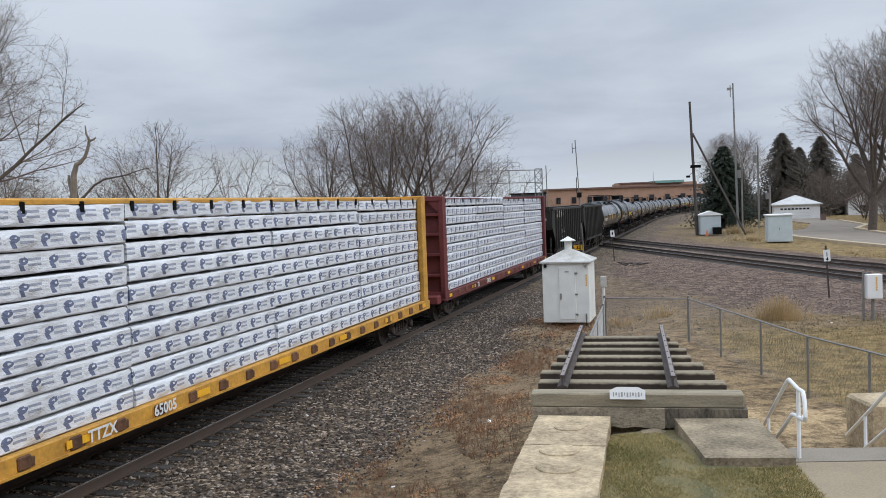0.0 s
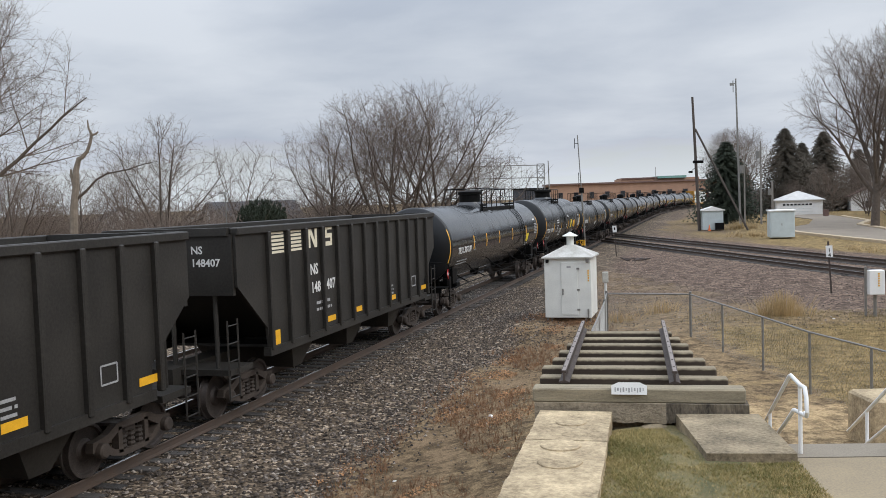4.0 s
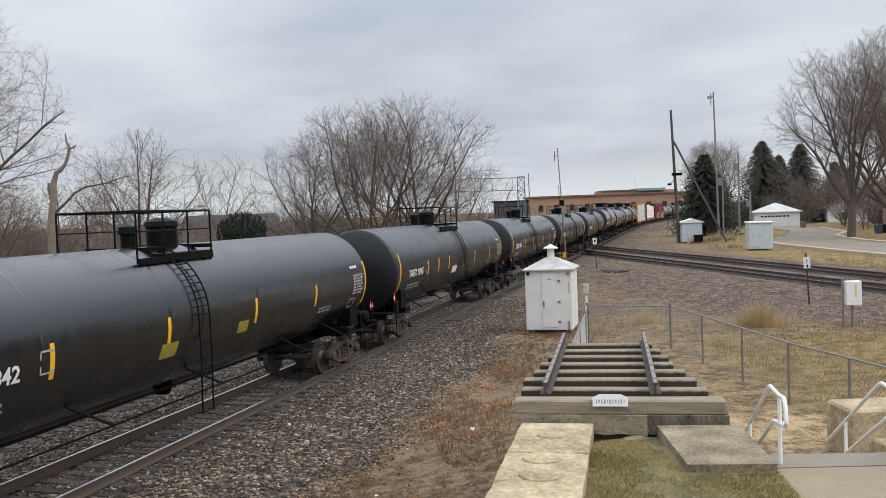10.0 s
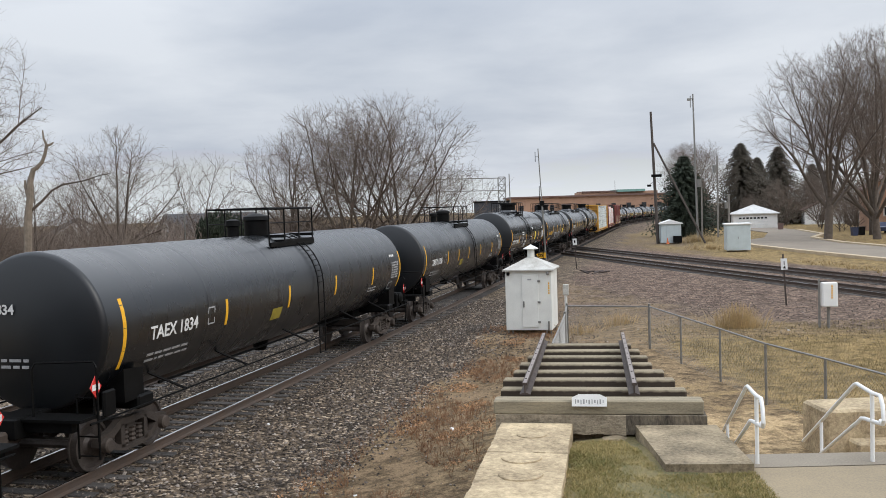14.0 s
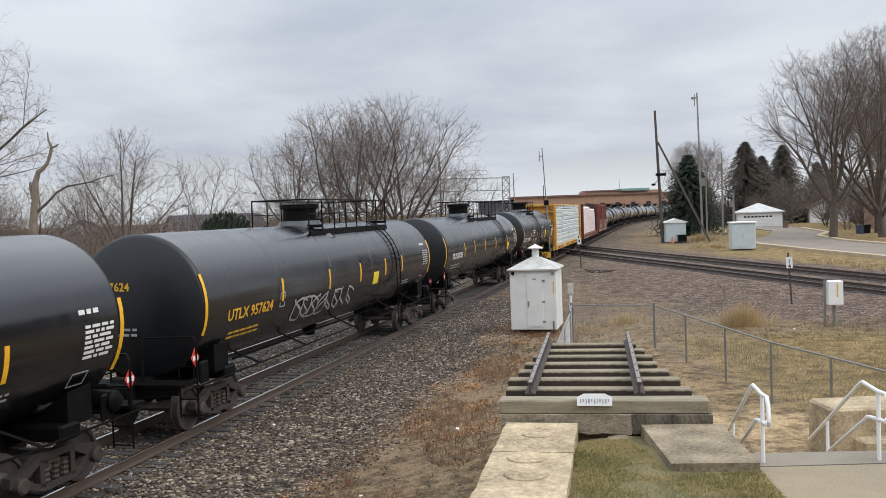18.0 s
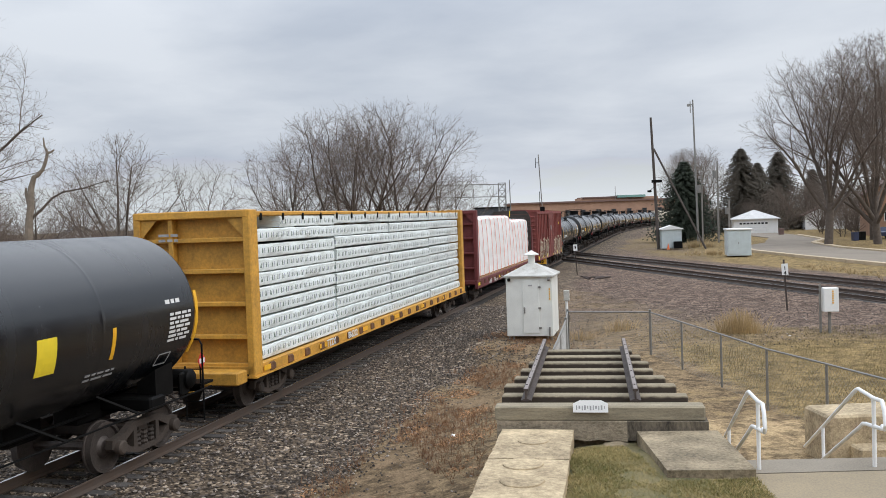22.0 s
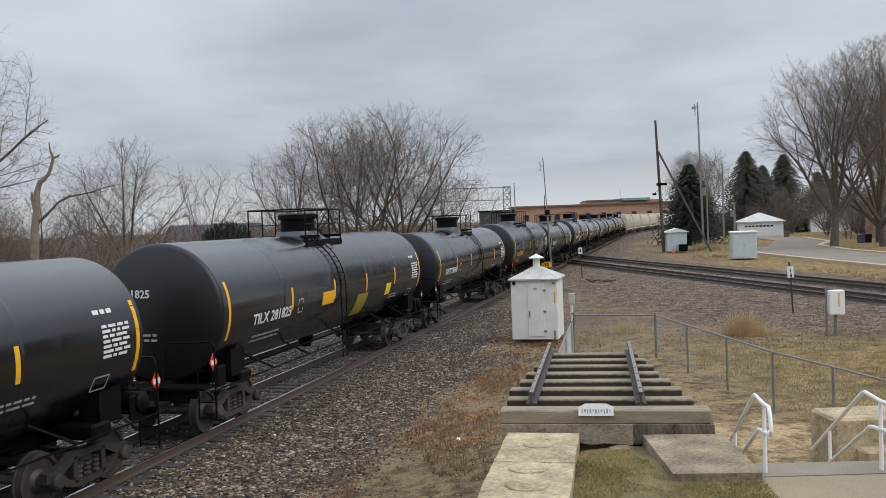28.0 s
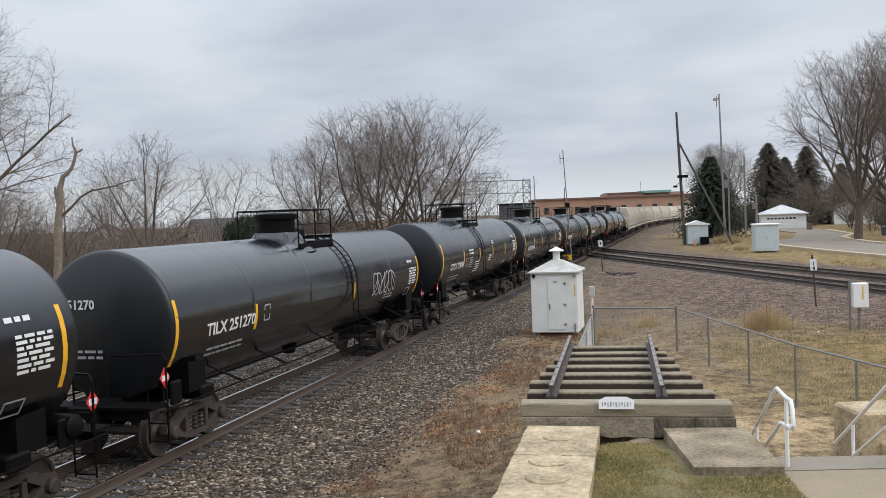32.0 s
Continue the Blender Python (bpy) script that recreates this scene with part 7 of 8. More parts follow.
def build_train():
    add(lumber_car(M_CBY, M_WRAPB, "TTZX", "65005", "yellow open-sided lumber car stacked with blue-printed white bundles", seed=1), 5.8, 30.1)
    add(lumber_car(M_CBR, M_WRAPB, "TR", "74025", "oxide red open-sided lumber car stacked with blue-printed white bundles", seed=2), 29.95, 54.2)
    add(coal_hopper(1), 54.15, 69.65)
    add(coal_hopper(2), 69.4, 84.9)
    add(tank_car(LONG, "TILX", "307181", extra="y"), 85.0, 105.56)
    add(tank_car(CTCX, "CTCX", "719076", extra="ntu"), 105.56, 123.0)
    c = (123.0, 143.0, 163.3, 183.7, 203.9, 224.4, 245.0)
    for k, (st, nb, ex) in enumerate(((TA52, "1852", "w"), (TA42, "1842", "of"), (TA45, "1845", "W"), (TA56, "1856", "p"), (TA34, "1834", "o"), (TA36, "1836", "o"))):
        add(tank_car(st, "TAEX", nb, extra=ex, label="satin black railway tank car with two domes and white lettering"), c[k], c[k + 1])
    add(tank_car(CTCX, "CTCX", "719075", extra="nt"), 245.0, 262.8)
    add(tank_car(LONGU, "UTLX", "957624", amber=True, extra="dg", label="glossy black tank car with amber lettering and white scrawl"), 262.8, 282.9)
    add(tank_car(LONG, "TILX", "307253", extra="y"), 282.9, 303.9)
    add(tank_car(CTCX, "CTCX", "719087", extra="nt"), 303.9, 321.2)
    add(lumber_car(M_CBY, M_WRAPG, "TTZX", "866202", "yellow open-sided lumber car stacked with green-printed white bundles", rows=10, ragged=1.0, seed=3), 321.0, 345.9)
    add(bulkhead_flat(), 345.9, 368.1)
    add(box_car(), 368.3, 386.1)
    add(tank_car(GAT, "GATX", "286117"), 385.9, 404.1)
    add(tank_car(T18, "TILX", "281825", extra="abc"), 404.1, 422.1)
    add(tank_car(GAT, "GATX", "286567"), 422.1, 440.4)
    add(tank_car(UT18, "UTLX", "677095", amber=True, extra="s", label="glossy black tank car with amber lettering and yellow stripes"), 440.4, 458.3)
    add(tank_car(TL25, "TILX", "251270", extra="s"), 458.3, 476.4)
    u = 476.4
    for k, (mk, nb, st) in enumerate((("CTCX", "719098", T18), ("GATX", "286340", GAT), ("TILX", "251288", TL25), ("GATX", "286551", GAT), ("UTLX", "677120", UT18), ("GATX", "286402", GAT))):
        add(tank_car(st, mk, nb, amber=mk == "UTLX", extra="n" if k == 0 else ""), u, u + 17.9)
        u += 17.9
    for k in range(9):
        add(covered_hopper(M_BEIGE), u, u + 18.3)
        u += 18.3


build_train()


def travel(t):
    """How far the train has come after t seconds; it gains a little speed."""
    return 13.6 * t + 0.01 * t * t


def motions():
    for car, u in CONSIST:
        rows = []
        for k in range(33):
            t = k * 1.0
            s = u - travel(t) + (.3 if k == 7 else 0)
            ln = LEN[car.name] / 2 - 2.6
            a, _ = along(s - ln)
            b, _ = along(s + ln)
            d = b - a
            c = (a + b) / 2
            rows.append((t, pose(c.x, c.y, 0.002, 0, 0, math.degrees(math.atan2(-d.x, d.y)))))
        walk(car, rows)


# ---------------------------------------------------------------- trees
def quick_mesh(name, sh, material):
    me = bpy.data.meshes.new(name)
    me.from_pydata(sh.v, [], sh.f)
    me.materials.append(material)
    me.shade_smooth()
    return me


def bare_tree(seed, height, width, crown_low=0.12, heart=0.42, limbs=11, fork=0.16, girth=0.02, gaps=(1.0, 0.55, 0.42, 0.34), twig=0.012, rise=0.02, spread=74, angle=(30, 62), crook=1.0, stems=1):
    """Stems forking into crooked limbs that fill a dome with ever finer twigs: two meshes."""
    rnd = random.Random(seed)
    trunk, crown = Shape(), Shape()
    cz, ax, up, dn = height * heart, width / 2, height * (1 - heart), height * (heart - crown_low)
    ph = [rnd.uniform(0, 6.3) for _ in range(4)]

    def inside(p):
        """Below 1 inside the crown, whose outline bulges unevenly."""
        a = math.atan2(p.y, p.x)
        k = 1 + 0.08 * math.sin(3 * a + ph[0]) + 0.06 * math.sin(5 * a + ph[1] + p.z) + 0.05 * math.sin(1.3 * p.z + ph[2])
        r = math.hypot(p.x, p.y) / (ax * k)
        return math.sqrt(r * r + ((p.z - cz) / (up if p.z > cz else dn)) ** 2)

    def room(p, d, most):
        ln, step = 0.0, max(0.12, most / 10)
        while ln < most and inside(p + d * (ln + step)) < 1:
            ln += step
        return ln

    def branch(p, d, ln, r, lev):
        sh = trunk if lev <= 1 else crown
        nseg = (4, 8, 5, 3, 2, 1)[lev]
        pts, rs, dirs = [p.copy()], [r], [d.copy()]
        q, dd = p.copy(), d.copy()
        lift = rise * (0, 1.0, 0.8, 0.5, 0.3, 0)[lev]
        for k in range(nseg):
            w = (0.03, 0.075, 0.11, 0.15, 0.16, 0.0)[lev] * crook
            dd = (dd + Vector((rnd.gauss(0, w), rnd.gauss(0, w), rnd.gauss(0, w * 0.8) + lift))).normalized()
            q = q + dd * (ln / nseg)
            pts.append(q.copy())
            dirs.append(dd.copy())
            rs.append(max(r * (1 - (k + 1) / nseg * (0.25 if lev == 0 else 0.84)), twig * 0.36))
        if lev < 3:
            sh.tube(pts, rs, (9, 6, 4)[lev], cap=False)
        else:
            sh.spike(pts, rs)
        if lev == 5:
            return
        if lev == 0:
            for k in range(limbs):
                u = (k + 0.5) / limbs
                t = 0.55 + 0.45 * u
                i = min(int(t * nseg), nseg - 1)
                at = pts[i].lerp(pts[i + 1], t * nseg - i)
                tilt = radians(5 + spread * (1 - u) ** 0.8 + rnd.uniform(-6, 6))
                a = k * 2.4 + rnd.uniform(-0.4, 0.4)
                nd = Vector((math.cos(a) * math.sin(tilt), math.sin(a) * math.sin(tilt), math.cos(tilt)))
                nd = (nd + d * 0.25).normalized()
                n_ln = max(1.0, room(at, nd, height * 1.1) * rnd.uniform(0.84, 1.02))
                branch(at, nd, n_ln, height * girth * rnd.uniform(0.40, 0.62), 1)
            return
        t = (0.30, 0.24, 0.20, 0.2)[lev - 1] * rnd.uniform(0.7, 1.3)
        k = rnd.randrange(9)
        while t < 1.0:
            i = min(int(t * nseg), nseg - 1)
            at = pts[i].lerp(pts[i + 1], t * nseg - i)
            base = dirs[i + 1]
            ortho = Matrix.Rotation(k * 2.4 + rnd.uniform(-0.6, 0.6), 3, base) @ base.orthogonal().normalized()
            a = radians(rnd.uniform(*angle))
            nd = (base * math.cos(a) + ortho * math.sin(a) + Vector((0, 0, 0.07))).normalized()
            most = max(min(ln * (0.70 - 0.34 * t), (99, 3.2, 1.5, 0.75)[lev - 1]) * rnd.uniform(0.6, 1.2), 0.3)
            if lev < 4:
                most = room(at, nd, most) if lev < 3 else most * (1 if inside(at + nd * most) < 1.06 else 0.5)
            if most > 0.2:
                rr = max(rs[i + 1] * rnd.uniform(0.42, 0.66), twig * (3.0, 1.6, 1.0, 0.75)[lev - 1])
                branch(at, nd, most, rr, lev + 1)
            t += gaps[lev - 1] * rnd.uniform(0.6, 1.4) / ln
            k += 1

    for k in range(stems):
        lean = 0.04 if stems == 1 else 0.30
        a = 6.283 * k / stems + rnd.uniform(-0.4, 0.4)
        off = Vector((math.cos(a), math.sin(a), 0)) * (0 if stems == 1 else 0.35)
        branch(Vector((0, 0, -0.3)) + off, Vector((math.cos(a) * lean, math.sin(a) * lean, 1)).normalized(), height * fork * rnd.uniform(0.8, 1.2) + 0.3, height * girth * (1 if stems == 1 else 0.72), 0)
    return quick_mesh("trunk", trunk, M_BARK), quick_mesh("crown", crown, M_TWIG)


def plant(meshes, x, y, rz=0.0, size=1.0, label="", z=None, name="bare_tree", group="bare trees beyond the tracks"):
    th = thing(name, label or "bare leafless winter tree with fine brown twigs", "tree", pose(x, y, ground_z(x, y) if z is None else z, 0, 0, rz), group=group)
    for nm, me in zip(("trunk", "crown"), meshes):
        ob = part(nm, me, None, th)
        ob.scale = (size, size, size)
    return th


T_BIG = bare_tree(21, 23, 18.5, crown_low=0.10, heart=0.56, limbs=8, fork=0.22, girth=0.021, gaps=(0.8, 0.52, 0.44, 0.40), twig=0.0115, rise=0.04, spread=54, angle=(26, 54), crook=1.0)
T_BIG2 = bare_tree(34, 23, 18, crown_low=0.12, heart=0.56, limbs=8, fork=0.16, girth=0.020, gaps=(0.8, 0.52, 0.44, 0.40), twig=0.0115, rise=0.04, spread=50, angle=(26, 54), crook=1.0)
T_ROUND = bare_tree(5, 16, 19.5, crown_low=0.02, heart=0.40, limbs=6, fork=0.16, girth=0.016, gaps=(0.85, 0.56, 0.46, 0.42), twig=0.0105, rise=0.022, spread=72, angle=(28, 58), crook=1.15, stems=3)
T_ROUND2 = bare_tree(9, 16, 19, crown_low=0.03, heart=0.42, limbs=11, fork=0.20, girth=0.018, gaps=(0.85, 0.56, 0.46, 0.42), twig=0.0105, rise=0.022, spread=80, angle=(28, 58), crook=1.15)
T_SMALL = bare_tree(13, 12, 13.5, crown_low=0.06, heart=0.44, limbs=10, fork=0.2, girth=0.019, gaps=(0.75, 0.5, 0.44, 0.40), twig=0.0105, rise=0.022, spread=76, angle=(28, 58), crook=1.15)
T_THIN = bare_tree(17, 12, 9, crown_low=0.08, heart=0.55, limbs=8, fork=0.22, girth=0.012, gaps=(0.8, 0.6, 0.5, 0.45), twig=0.009, rise=0.03, spread=52, angle=(26, 52))
T_OVER = bare_tree(47, 18, 16.5, crown_low=0.34, heart=0.62, limbs=13, fork=0.40, girth=0.017, gaps=(0.6, 0.40, 0.32, 0.28), twig=0.0080, rise=0.015, spread=86, angle=(28, 58), crook=1.1)
T_SCRUB = bare_tree(55, 8, 7.5, crown_low=0.02, heart=0.45, limbs=5, fork=0.12, girth=0.010, gaps=(0.7, 0.5, 0.46, 0.46), twig=0.010, rise=0.025, spread=62, angle=(26, 54), stems=3)


def build_trees():
    # the round clump beyond the tracks
    plant(T_ROUND, -5.2, 85, 20, 1.06)
    plant(T_ROUND2, -0.8, 90, 130, 1.10)
    plant(T_ROUND2, -11.6, 91, 250, 0.90)
    plant(T_SMALL, 3.6, 100, 30, 1.05)
    plant(T_SMALL, -13.0, 96, 60, 0.75)
    # smaller ones further left
    plant(T_SMALL, -28.9, 90, 200, 1.26)
    plant(T_THIN, -23.0, 100, 40, 1.12)
    plant(T_SMALL, -37.5, 104, 300, 0.92)
    plant(T_SMALL, -17.0, 122, 10, 0.72)
    # large crown reaching in from the left
    plant(T_OVER, -25.8, 45, 75, 1.0, "large bare tree whose branches overhang the tracks")
    plant(T_SMALL, -33.0, 67, 0, 0.85)
    plant(T_SMALL, -36.5, 72, 90, 0.95)
    plant(T_ROUND2, -42.0, 84, 45, 0.62)
    plant(T_SMALL, -32.0, 78, 45, 0.78)
    # scrub along the far side of the line
    rnd = random.Random(77)
    scrub = ((-39, 74), (-35, 76), (-31.5, 72), (-27, 77), (-33, 84), (-25, 86), (-21, 92), (-18.5, 104), (-12, 106), (-8, 108), (-15, 112), (1, 112), (5.5, 112), (7.5, 122), (-3.5, 104), (-22, 108), (-27, 104), (-32, 98), (-42, 92), (-46, 84))
    for x, y in scrub:
        plant(T_SCRUB, x, y, rnd.uniform(0, 360), rnd.uniform(.62, .95), "low multi-stemmed bare scrub tree", group="scrub trees beyond the tracks")
    # tall ones by the road
    tall = dict(label="tall bare shade tree with a broad crown", group="tall trees by the road")
    plant(T_BIG, 46.9, 97.0, 15, 1.0, **tall)
    plant(T_BIG2, 52.6, 97.0, 140, 1.02, **tall)
    plant(T_BIG2, 58.5, 109.0, 230, 0.95, **tall)
    plant(T_ROUND, 69.5, 146.0, 30, 0.62, **tall)
    plant(T_BIG, 54.5, 164.0, 80, 0.74, **tall)
    plant(T_BIG2, 51.0, 158.0, 180, 0.68, **tall)
    plant(T_ROUND, 78.0, 130.0, 100, 1.0, **tall)
    plant(T_BIG, 65.0, 113.0, 290, .95, **tall)
    for x, y in ((66, 138), (69, 134), (73, 140), (63.5, 160), (70, 162), (77, 150), (62, 124), (66, 128)):
        plant(T_SCRUB, x, y, rnd.uniform(0, 360), rnd.uniform(.8, 1.2), "low multi-stemmed bare scrub tree", group="scrub trees by the garage")
    # unseen trees behind the viewer, added only for reflections
    for k, (x, y) in enumerate(((46, -8), (60, 20))):
        plant(T_THIN, x, y, 50 * k, 1.6, group="bare trees behind the terrace")


build_trees()


def dead_trunk():
    th = thing("dead_tree", "broken pale dead trunk with one crooked branch", "tree", pose(-24.9, 60, -.4))
    th.scale = (.85, .85, .91)
    part("trunk", Shape().tube([(-.75, 0, 0), (-.42, 0, 3.2), (-.30, 0, 5.6), (-.05, 0, 7.2), (.02, 0, 8.4), (.30, 0, 9.25), (.62, 0, 9.4)], [.36, .31, .30, .27, .24, .19, .15], 9)
         .tube([(.50, 0, 9.3), (.98, 0, 9.75), (1.25, 0, 10.35), (1.42, 0, 11.0), (1.20, 0, 11.5), (1.16, 0, 12.1)], [.17, .14, .13, .11, .08, .05], 7)
         .tube([(1.40, 0, 10.95), (1.75, 0, 11.05), (1.95, 0, 11.2)], [.10, .08, .05], 6).tube([(-.25, 0, 7.3), (-.38, 0, 8.0), (-.36, 0, 8.5)], [.12, .11, .09], 6), M_DEADWOOD, th, smooth=True)
    part("branch", Shape().tube([(-.1, 0, 6.2), (.8, 0, 6.9), (1.6, .1, 7.7), (2.4, .2, 8.1), (4.0, .4, 8.35), (5.2, .4, 8.7), (6.4, .5, 8.9)], [.12, .10, .08, .07, .055, .035, .015], 6)
         .tube([(4.0, .4, 8.35), (4.6, .4, 8.3), (5.4, .3, 8.5)], [.03, .02, .01], 5), M_BARK, th, smooth=True)


dead_trunk()


def spruce(seed, h, r, material, dense=1.0):
    """A conifer: drooping layered boughs of needle tufts round a straight trunk."""
    rnd = random.Random(seed)
    crown = Shape()
    trunk = Shape().tube([(0, 0, -.2), (0, 0, h * .5), (0, 0, h)], [h * .018, h * .012, .02], 6)
    layers = int(h * 3.4)
    for i in range(layers):
        t = i / layers
        z = h * (.04 + .95 * t)
        rad = r * (1 - t) ** .78 * rnd.uniform(.68, 1.15) + .12
        n = max(5, int((13 - 7 * t) * dense))
        for k in range(n):
            a = 6.283 * k / n + rnd.uniform(-.25, .25) + i
            ln = rad * rnd.uniform(.6, 1.15)
            ca, sa = math.cos(a), math.sin(a)
            for j in range(7):
                u = (j + 1) / 7
                x, y = ca * ln * u, sa * ln * u
                zz = z - .28 * ln * u * u + .10 * ln * u
                w = (.30 - .14 * u) * (.5 + .1 * r)
                for side in (-1, 1):
                    p = (x - sa * w * side * rnd.uniform(.8, 1.6) + ca * w, y + ca * w * side * rnd.uniform(.8, 1.6) + sa * w, zz - rnd.uniform(.08, .26))
                    crown.add([(x - ca * w * .6, y - sa * w * .6, zz + .03), p, (x + ca * w * 1.1, y + sa * w * 1.1, zz - .05)], [(0, 1, 2)])
                p = (x + ca * w * .4, y + sa * w * .4, zz - rnd.uniform(.15, .4))
                crown.add([(x - sa * w, y + ca * w, zz), p, (x + sa * w, y - ca * w, zz)], [(0, 1, 2)])
    me = bpy.data.meshes.new("crown")
    me.from_pydata(crown.v, [], crown.f)
    me.materials.append(material)
    return trunk.mesh("trunk", M_BARK), me


def build_conifers():
    a, b = spruce(3, 11.9, 6.6, M_CONIFER, 2.4), spruce(7, 16.5, 9.4, M_CONIFER2, 2.0)
    kw = dict(name="spruce", group="spruces by the road")
    plant(a, 40.0, 126, 0, 1.0, "dark green spruce tree by the road", z=-.2, **kw)
    for x, y, rz, s in ((65.2, 170, 30, 1.0), (70.4, 175, 100, .84), (76.0, 178, 200, .98), (84.0, 180, 300, .75), (60.8, 182, 50, .66)):
        plant(b, x, y, rz, s, "brownish thinning spruce tree by the road", z=-.2, **kw)


build_conifers()


def thicket(name, n, spot, label, seed, material, height=(1.5, 4), blades=9):
    """Undergrowth: many thin stems with side twigs, as one object."""
    rnd = random.Random(seed)
    sh = Shape()
    for _ in range(n):
        x, y, k = spot(rnd)
        z = ground_z(x, y) - .1
        h = rnd.uniform(*height) * k
        r = .004 * h + .008
        for _ in range(blades):
            lean = (rnd.gauss(0, .22) * h, rnd.gauss(0, .22) * h)
            hh = h * rnd.uniform(.55, 1.0)
            p1 = Vector((x + lean[0] * .45, y + lean[1] * .45, z + hh * .55))
            p2 = Vector((x + lean[0], y + lean[1], z + hh))
            sh.spike([Vector((x, y, z)), p1, p2], [r, r * .7, 0])
            for _ in range(2):
                q = p1.lerp(p2, rnd.uniform(0, .8))
                e = q + Vector((rnd.gauss(0, .15), rnd.gauss(0, .15), rnd.uniform(.05, .3))) * h * .6
                sh.spike([q, e], [r * .5, 0])
    return tagged(new(name, quick_mesh(name, sh, material)), label, "undergrowth", kind="stuff")


def build_thickets():
    def left(rnd):
        x = rnd.uniform(-60, 9)
        y = rnd.uniform(84, 130) if x > -16 else rnd.uniform(66, 135)
        return x, y, 1.0 if x < -16 else .9
    thicket("thicket", 1700, left, "brown leafless undergrowth beyond the tracks", 41, M_TWIG, (3, 7.0))

    def hedge(rnd):
        x = rnd.uniform(-150, 26)
        return x, rnd.uniform(140, 175) + max(0, x) * 1.2, 1.0
    thicket("hedgerow", 900, hedge, "brown leafless hedgerow beyond the scrub", 47, M_TWIG, (3.5, 6.5), 7)

    def right(rnd):
        x = rnd.uniform(62, 105)
        return x, rnd.uniform(172, 196) if x < 76 else rnd.uniform(128, 185), 1.0 if x < 72 else .8
    thicket("thicket", 620, right, "brown leafless undergrowth behind the garage", 42, M_TWIG, (3, 6.5))

    def far(rnd):
        a = rnd.uniform(-.9, 1.2)
        d = rnd.uniform(230, 420)
        x, y = math.sin(a) * d, math.cos(a) * d
        if y > 345 or any((x - along(k)[0].x) ** 2 + (y - along(k)[0].y) ** 2 < 900 for k in range(150, 431, 20)):
            x, y = -abs(x) - 40, y
        return x, y, 1.0
    thicket("distant_woods", 520, far, "distant belt of leafless brown woods", 43, M_TWIG, (6, 10), 7)

    def straw(rnd):
        k = rnd.random()
        if k < .30:
            return 30.5 + rnd.gauss(0, 1.2), 88 + rnd.gauss(0, 1.6), .6
        if k < .6:
            return 35.0 + rnd.gauss(0, 1.2), 105.5 + rnd.gauss(0, 1.5), .9
        return 29.6 + rnd.gauss(0, .6), rnd.uniform(48, 66), .38
    thicket("dry_weeds", 200, straw, "tall straw-coloured dead weeds along the kerb", 44, M_STRAW, (.8, 1.7), 9)


build_thickets()


M_TUFT = mat("pale_dead_grass", (0.50, 0.36, 0.18), 0.95, var=0.35, scale=1.5, fine=12, bump=0.0)


